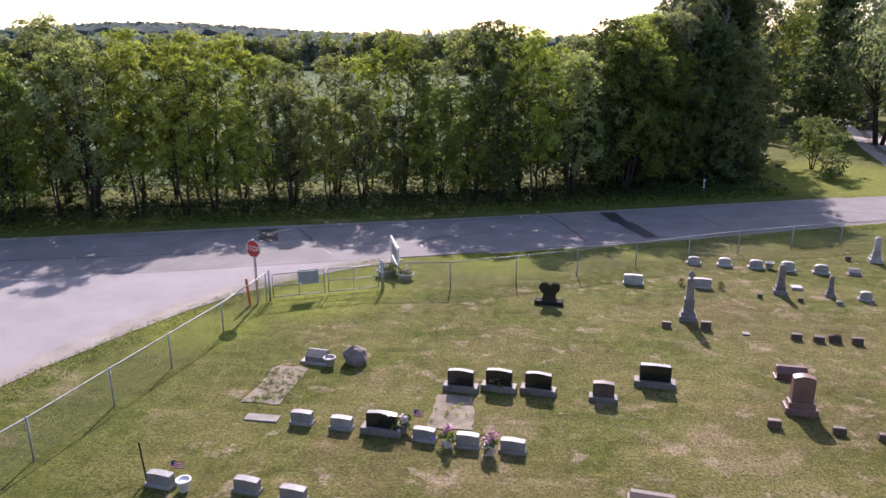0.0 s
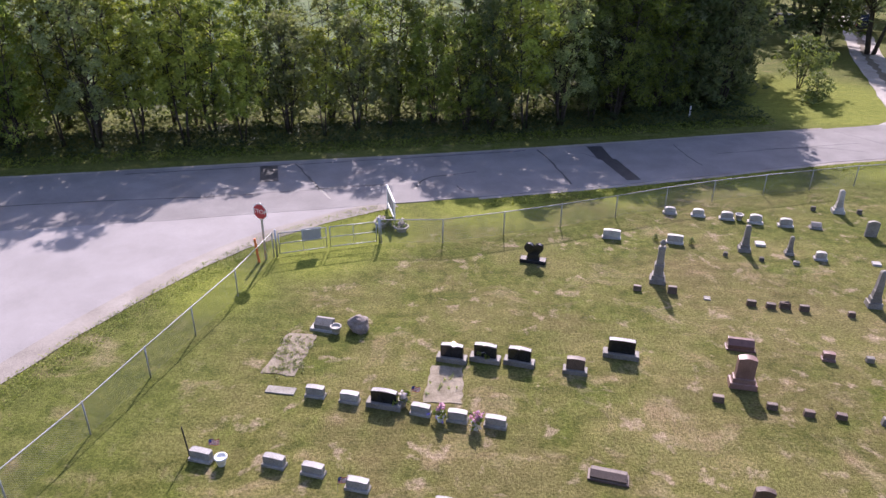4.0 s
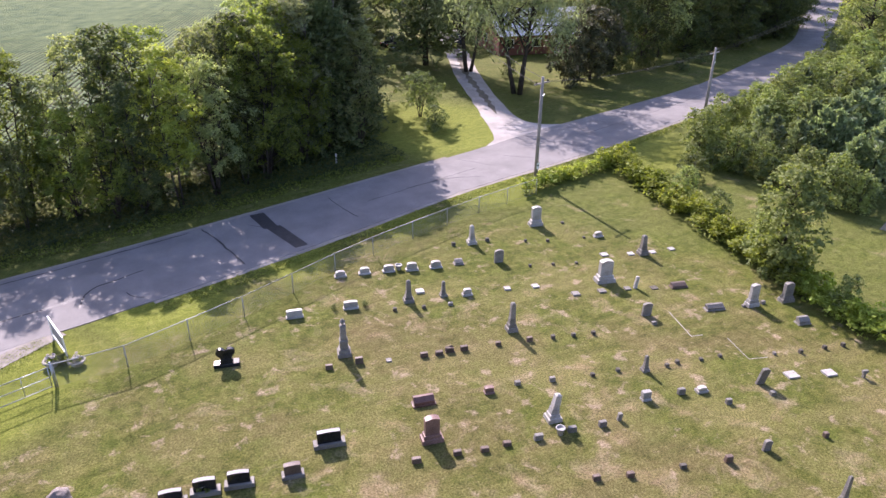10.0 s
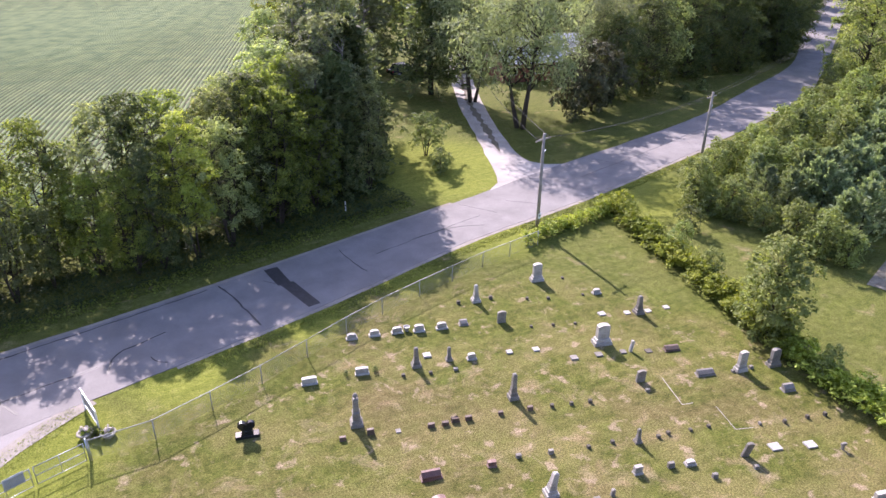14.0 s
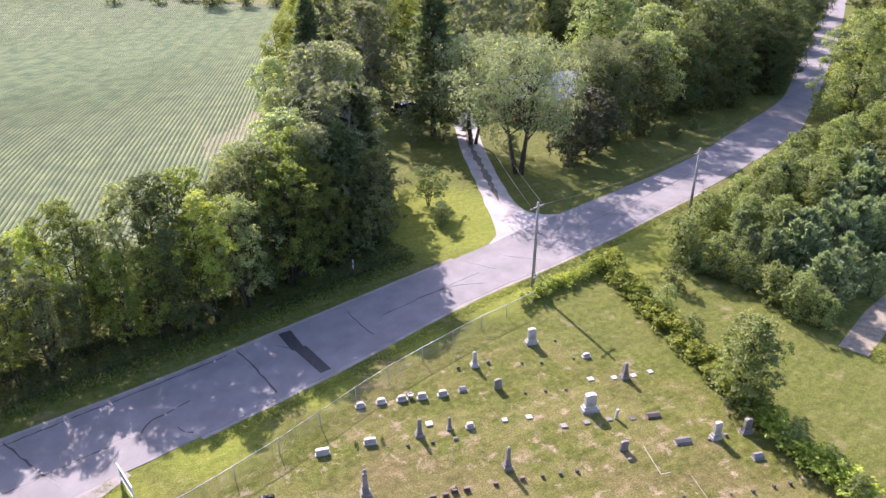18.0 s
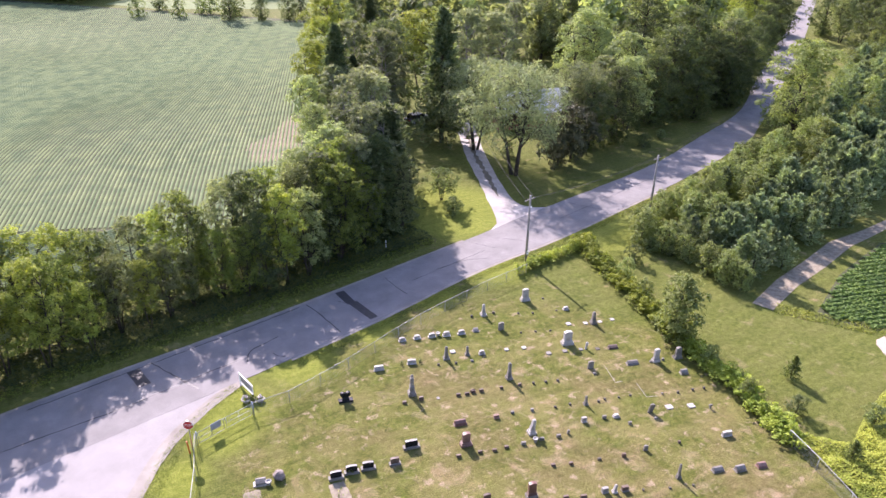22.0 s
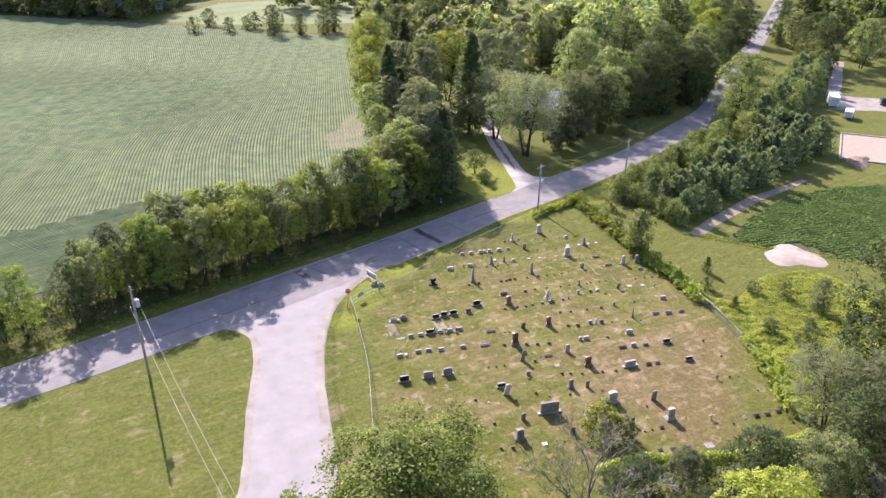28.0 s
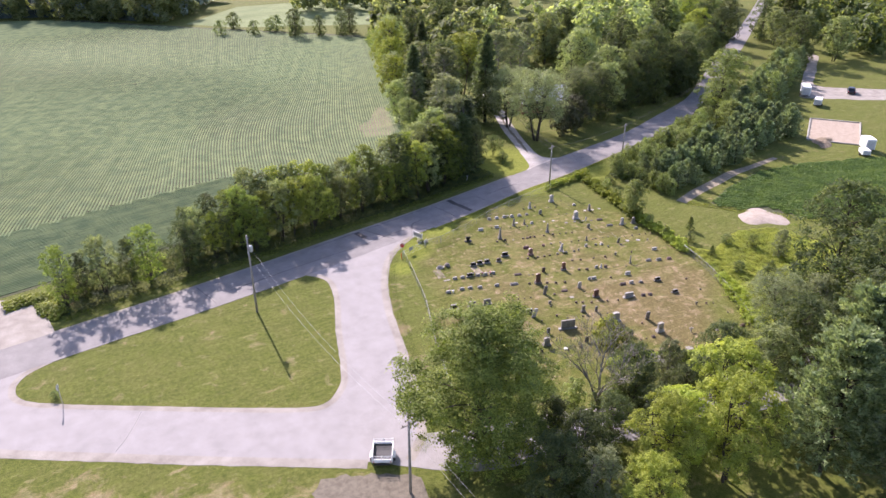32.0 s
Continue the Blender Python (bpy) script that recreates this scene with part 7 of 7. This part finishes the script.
stop_sign(-8.55, 26.1, -25, "red octagonal stop sign on a steel post by the gate")
stop_sign(-56.6, 13.9, 250, "red stop sign with weeds at its post on the grass island")
mark = part("marker_post", box(0.1, 0.1, 1.25, (0, 0, -0.1), 0.96, None, 0.012), ORANGE)
mark.matrix_basis = pose(-8.8, 25.85, 0, 0, -4, 10)
tagged(mark, "weathered orange marker post beside the fence", "post")
white_post = part("utility_marker", box(0.1, 0.1, 0.95, (0, 0, -0.1), 0.97, None, 0.01), WHITE)
white_post.matrix_basis = pose(17.4, 49.6, 0)
tagged(white_post, "white plastic utility marker beside the road", "post")


def entrance_sign():
    ob = thing("entrance_sign", pose(-3.36, 30.95, 0, 0, 0, 103), "white framed sign board with flower tubs at its foot", "sign")
    for x in (-1.1, 1.1):
        part("post", box(0.075, 0.075, 1.4, (x, 0, -0.1), 1.0, None, 0.01), WHITE, ob)
    part("top_rail", box(2.4, 0.07, 0.07, (0, 0, 1.2), 1.0, None, 0.01), WHITE, ob)
    part("bottom_rail", box(2.12, 0.06, 0.06, (0, 0, 0.3), 1.0, None, 0.01), WHITE, ob)
    part("board", box(1.9, 0.03, 0.66, (0, 0, 0.44), 1.0, None, 0.006), STONES["ash"], ob, "pale weathered sign panel")
    for w, z in ((1.6, 0.95), (1.2, 0.72), (1.7, 0.5)):
        part("letter_bar", box(w, 0.008, 0.1, (0, -0.027, z), 1.0), BLACK, ob, "unreadable line of dark lettering")


entrance_sign()
planter(-2.75, 29.25, STONES["pale"], 0.36, 0.26, "wide pale stone flower tub at the sign", (PALE_PETAL,))
planter(-3.75, 29.7, STONES["pale"], 0.36, 0.3, "wide stone flower tub at the sign", (PALE_PETAL,))
plant(SHRUB, -3.3, 29.5, 0.26)


# ---- poles and wires ----
def utility_pole(x, y, h, turn, label, transformer=False, sign=False):
    ob = thing("utility_pole", pose(x, y, 0, 0, 0, turn), label, "utility pole")
    part("pole", tube([(0, 0, -0.3), (0, 0, h * 0.5), (0, 0, h)], [0.15, 0.13, 0.1], 10), WOOD, ob, smooth=True)
    arm = 0.5 if transformer else 1.7
    part("cross_arm", box(arm, 0.09, 0.11, (0.1, 0.12, h - 0.55), 1.0, None, 0.008), WOOD, ob)
    for px in (-0.38 * arm, 0.0, 0.38 * arm):
        part("insulator", lathe([(0.03, 0), (0.06, 0.03), (0.04, 0.07), (0.055, 0.1), (0.02, 0.15)], 8), CERAMIC, ob, smooth=True).matrix_basis = pose(px + 0.1, 0.12, h - 0.44)
    part("bracket", tube([(0.1, 0, h - 1.5), (0.35, 0, h - 1.3)], 0.03, 6), STEEL, ob)
    if transformer:
        part("transformer", lathe([(0.2, 0), (0.24, 0.05), (0.24, 0.75), (0.2, 0.82), (0.08, 0.86)], 12), GREY_PAINT, ob, "grey drum transformer", smooth=True).matrix_basis = pose(0.36, 0, h - 2.4)
    if sign:
        part("pole_plate", box(0.32, 0.012, 0.5, (0, -0.16, 1.0), 1.0, None, 0.004), WHITE, ob, "small white plate nailed to the pole")
        part("letter_bar", box(0.2, 0.006, 0.09, (0, -0.168, 1.22)), BLACK, ob, "unreadable dark mark on the plate")
    return ob


utility_pole(29.55, 39.3, 7.9, 15, "weathered wooden utility pole beside the road", sign=True)
utility_pole(52.1, 44.0, 7.4, 15, "weathered wooden utility pole beside the road")
utility_pole(-32.4, 22.1, 11.4, 10, "weathered wooden utility pole with a transformer on the grass island", transformer=True)
utility_pole(-29.2, -16.6, 8.6, 5, "weathered wooden utility pole beside the maple")


def wire(a, b, sag, r=0.012, mat=BLACK):
    a, b = Vector(a), Vector(b)
    pts = [a.lerp(b, k / 14) - Vector((0, 0, sag * 4 * (k / 14) * (1 - k / 14))) for k in range(15)]
    ob = part("power_line", tube(pts, r, 4), mat)
    tagged(ob, "thin sagging overhead power line", "cable", "overhead lines")


for o in (-0.6, 0.6):
    wire((29.6 + o, 39.5, 7.5), (52.1 + o, 44.2, 7.0), 0.5)
    wire((52.1 + o, 44.2, 7.0), (98 + o, 62, 8.8), 0.6)
    wire((29.6 + o, 39.5, 7.5), (45.5 + o, 80, 7.0), 1.0, 0.016)
for o, z in ((-0.45, 9.3), (0.45, 9.0)):
    wire((-32.3 + o, 22.0, z), (-29.1 + o, -16.5, z - 1.0), 1.7, 0.013, DULL_STEEL)
    wire((-29.1 + o, -16.5, z - 1.0), (-28.2 + o, -32.0, z - 1.2), 0.5, 0.013, DULL_STEEL)


# ---- house, vehicles ----
def house():
    L, W, H, R = 14.0, 9.4, 2.9, 2.5
    ob = thing("house", pose(60.4, 84.2, 0, 0, 0, -11), "single-storey brown-red house with a pale metal roof among trees", "house")
    bm = bmesh.new()
    pts = [(-W / 2, 0), (W / 2, 0), (W / 2, H), (0, H + R), (-W / 2, H)]
    for s in (-1, 1):
        vs = [bm.verts.new((s * L / 2, y, z)) for y, z in pts]
        bm.faces.new(vs if s > 0 else vs[::-1])
    bm.verts.ensure_lookup_table()
    for i, j in ((0, 1), (1, 2), (4, 0)):
        bm.faces.new([bm.verts[k] for k in (i, j, j + 5, i + 5)])
    bmesh.ops.recalc_face_normals(bm, faces=bm.faces[:])
    part("wall", bm, SIDING, ob)
    roof = new("roof")
    roof.parent = ob
    for s in (-1, 1):
        sl = math.hypot(W / 2 + 0.6, R * (W / 2 + 0.6) / (W / 2))
        for k in range(20):
            bm = box(L / 19 - 0.02, sl, 0.06)
            add_box(bm, 0.05, sl, 0.05, (L / 38, 0, 0.05))
            bm.transform(Matrix.Translation((-L / 2 - 0.2 + (k + 0.5) * (L + 0.4) / 20, s * (W / 2 + 0.6) / 2, H + R / 2 - 0.12)) @ Matrix.Rotation(-s * math.atan2(R, W / 2), 4, "X"))
            part("roof_panel", bm, METAL_ROOF, roof)
    for s in (-1, 1):
        for x in (-5.5, -1.5, 4.5):
            win = part("window", box(1.3, 0.08, 1.2, (x, s * (W / 2 + 0.03), 1.0)), WHITE, ob, "white window frame")
            part("pane", box(1.1, 0.04, 1.0, (x, s * (W / 2 + 0.075), 1.1)), GLASS, win)
        part("door", box(1.0, 0.08, 2.05, (1.8, s * (W / 2 + 0.03), 0.02)), WHITE, ob, "white door")
    for s in (-1, 1):
        win = part("window", box(0.08, 1.3, 1.2, (s * (L / 2 + 0.03), 0.5, 1.1)), WHITE, ob, "white window frame")
        part("pane", box(0.04, 1.1, 1.0, (s * (L / 2 + 0.075), 0.5, 1.2)), GLASS, win)
    part("chimney", box(0.7, 0.7, 1.8, (3, 0.8, H + R - 1.0), 1.0, None, 0.02), SIDING, ob)


house()


def vehicle(x, y, turn, paint, label, name="car", pickup=False, length=4.9):
    ob = thing(name, pose(x, y, 0, 0, 0, turn), label, "car" if not pickup else "pickup truck")
    W = 1.9
    hood = 0.95 if not pickup else 1.08
    side = [(-length / 2, 0.42), (length / 2, 0.42), (length / 2 + 0.06, 0.7), (length / 2 - 0.1, hood - 0.04), (length / 2 - 1.3, hood), (-length / 2 + 0.1, hood), (-length / 2 - 0.03, 0.8)]
    bm = plate(side, W, 0.05)
    part("body", bm, paint, ob)
    x0, x1 = (-length / 2 + 0.5, length / 2 - 1.4) if not pickup else (-0.2, length / 2 - 1.5)
    bm = plate([(x0, hood - 0.02), (x1, hood - 0.02), (x1 - 0.55, 1.62 + 0.15 * pickup), (x0 + 0.35, 1.62 + 0.15 * pickup)], W * 0.84, 0.05)
    part("cabin", bm, GLASS, ob, "dark tinted glass cabin")
    part("roof", box(max(0.6, x1 - x0 - 1.0), W * 0.8, 0.05, ((x0 + x1) / 2 - 0.1, 0, 1.62 + 0.15 * pickup), 0.95, None, 0.02), paint, ob)
    if pickup:
        part("bed_floor", box(length / 2 - 0.45, W * 0.8, 0.02, (-length / 4 - 0.1, 0, hood + 0.005)), BLACK, ob)
        for s in (-1, 1):
            part("bed_side", box(length / 2 - 0.3, 0.08, 0.3, (-length / 4 - 0.1, s * (W / 2 - 0.05), hood - 0.01), 1.0, None, 0.015), paint, ob)
        part("tailgate", box(0.08, W * 0.95, 0.3, (-length / 2 + 0.05, 0, hood - 0.01), 1.0, None, 0.015), paint, ob)
    for wx in (-length * 0.31, length * 0.31):
        for s in (-1, 1):
            wh = new("wheel")
            wh.parent = ob
            wh.matrix_basis = pose(wx, s * (W / 2 - 0.1), 0.34, 90, 0, 0)
            part("tyre", lathe([(0.2, -0.11), (0.31, -0.11), (0.34, -0.07), (0.34, 0.07), (0.31, 0.11), (0.2, 0.11)], 18), BLACK, wh, smooth=True)
            part("rim", lathe([(0.02, -0.118), (0.2, -0.112), (0.2, 0.112), (0.02, 0.118)], 14), STEEL, wh, smooth=True)
    for s in (-1, 1):
        part("headlight", box(0.05, 0.34, 0.14, (length / 2 - 0.02, s * 0.68, 0.68), 1.0, None, 0.01), WHITE, ob)
        part("tail_light", box(0.05, 0.2, 0.2, (-length / 2 - 0.005, s * 0.8, 0.74), 1.0, None, 0.01), RED, ob)
    return ob


vehicle(51.4, 90.6, 68, DARK_PAINT, "black pickup truck parked at the top of the driveway", "pickup_truck", True, 5.4)
vehicle(42.6, 91.6, 10, DARK_PAINT, "dark car parked on the grass near the house")
vehicle(58.5, 106.5, 20, BLUE, "blue car parked behind the driveway")
vehicle(143.5, 52.5, 35, DARK_PAINT, "dark car parked on the gravel yard")


def work_trailer():
    """White open box with rails all round, on two wheels."""
    ob = thing("utility_trailer", pose(-29.5, -11.2, 0, 0, 0, -119), "white utility trailer with railed open box on the shoulder", "trailer")
    part("bed_floor", box(2.5, 1.9, 0.08, (0, 0, 0.7), 1.0, None, 0.01), BLACK, ob, "dark load bed floor")
    for s in (-1, 1):
        part("side_panel", box(2.5, 0.09, 0.62, (0, s * 0.98, 0.62), 1.0, None, 0.012), WHITE, ob)
        part("end_panel", box(0.08, 2.0, 0.4, (s * 1.25, 0, 0.62), 1.0, None, 0.012), WHITE, ob)
        for z in (1.2, 1.42):
            part("end_rail", tube([(s * 1.25, -0.98, z), (s * 1.25, 0.98, z)], 0.025, 6), WHITE, ob)
        for y in (-0.98, 0.0, 0.98):
            part("rail_post", tube([(s * 1.25, y, 1.0), (s * 1.25, y, 1.5)], 0.03, 6), WHITE, ob)
        part("fender", box(1.0, 0.26, 0.08, (0.2, s * 1.14, 0.72), 0.85, None, 0.02), WHITE, ob)
        part("tail_light", box(0.03, 0.12, 0.12, (1.3, s * 0.85, 0.7)), RED, ob)
        wh = new("wheel")
        wh.parent = ob
        wh.matrix_basis = pose(0.2, s * 1.14, 0.34, 90, 0, 0)
        part("tyre", lathe([(0.2, -0.1), (0.31, -0.1), (0.34, -0.07), (0.34, 0.07), (0.31, 0.1), (0.2, 0.1)], 18), BLACK, wh, smooth=True)
        part("rim", lathe([(0.02, -0.108), (0.2, -0.102), (0.2, 0.102), (0.02, 0.108)], 14), STEEL, wh, smooth=True)
    # Black plate in place of the shadowed gap under the trailer box.
    arch_pts = [(-0.8, 0), (0.8, 0)] + [(0.8 * math.cos(k * math.pi / 8), 0.34 * math.sin(k * math.pi / 8)) for k in range(1, 8)]
    bm = plate(arch_pts, 0.06, 0.01)
    bm.transform(Matrix.Translation((1.3, 0, 0.34)) @ Matrix.Rotation(math.pi / 2, 4, "Z"))
    part("skirt", bm, BLACK, ob, "black arched plate for the shaded gap below the end panel")
    part("drawbar", box(1.2, 0.12, 0.1, (-1.75, 0, 0.42), 1.0, None, 0.01), BLACK, ob)
    part("jack_stand", tube([(-2.2, 0, -0.02), (-2.2, 0, 0.6)], 0.04, 7), STEEL, ob)


plant(SHRUB, -57.2, 15.4, 0.42)
work_trailer()
pad = sheet("dirt_pad", ragged(smooth_line([(-36.0, -10.6), (-31.5, -12.6), (-27.8, -15.0), (-28.5, -19.0), (-33.0, -18.0), (-37.5, -14.0), (-36.0, -10.6)], 0.6), 0.25, 15), 0.018, DIRT)
tagged(pad, "patch of brown trodden dirt beside the road", "dirt", kind="structure")


def trailer(x, y, turn, L, W, H, label):
    ob = thing("trailer", pose(x, y, 0, 0, 0, turn), label, "trailer")
    part("box", box(L, W, H, (0, 0, 0.55), 0.98, None, 0.06), WHITE, ob)
    part("frame", box(L + 0.8, W * 0.6, 0.12, (0.3, 0, 0.42)), BLACK, ob)
    for s in (-1, 1):
        wh = part("wheel", lathe([(0.1, -0.1), (0.3, -0.1), (0.33, -0.06), (0.33, 0.06), (0.3, 0.1), (0.1, 0.1)], 14), BLACK, ob, smooth=True)
        wh.matrix_basis = pose(0, s * (W / 2 + 0.05), 0.33, 90, 0, 0)
    part("door", box(0.04, W * 0.8, H * 0.85, (-L / 2 - 0.01, 0, 0.62)), GREY_PAINT, ob)


trailer(130.5, 57.5, 40, 5.2, 2.2, 2.2, "white enclosed trailer on the gravel yard")
trailer(124.0, 49.0, 30, 3.6, 1.8, 1.4, "small white trailer on the lawn")
trailer(97.5, 19.5, 50, 2.6, 1.6, 0.9, "low white trailer beside the crop plot")
trailer(101.5, 21.5, 55, 3.2, 2.0, 2.2, "pale camper beside the crop plot")

court = thing("sand_court", Matrix(), "sand play court framed by pale boards", "sand court")
CT = [(96.4, 32.2), (111.8, 42.3), (118.8, 33.9), (103.0, 23.9)]
sc = sheet("sand", CT, 0.03, SAND)
sc.parent = court
for a, b in zip(CT, CT[1:] + CT[:1]):
    a, b = Vector(a), Vector(b)
    d = b - a
    bm = box(d.length, 0.3, 0.25)
    bm.transform(Matrix.Translation(((a.x + b.x) / 2, (a.y + b.y) / 2, 0)) @ Matrix.Rotation(math.atan2(d.y, d.x), 4, "Z"))
    part("edge_board", bm, STONES["pale"], court)
mound("soil_heap", 98.2, 29.3, 2.0, 4.2, 0.7, SOIL, "heap of brown soil on the sand court", "soil heap", 5, -58)
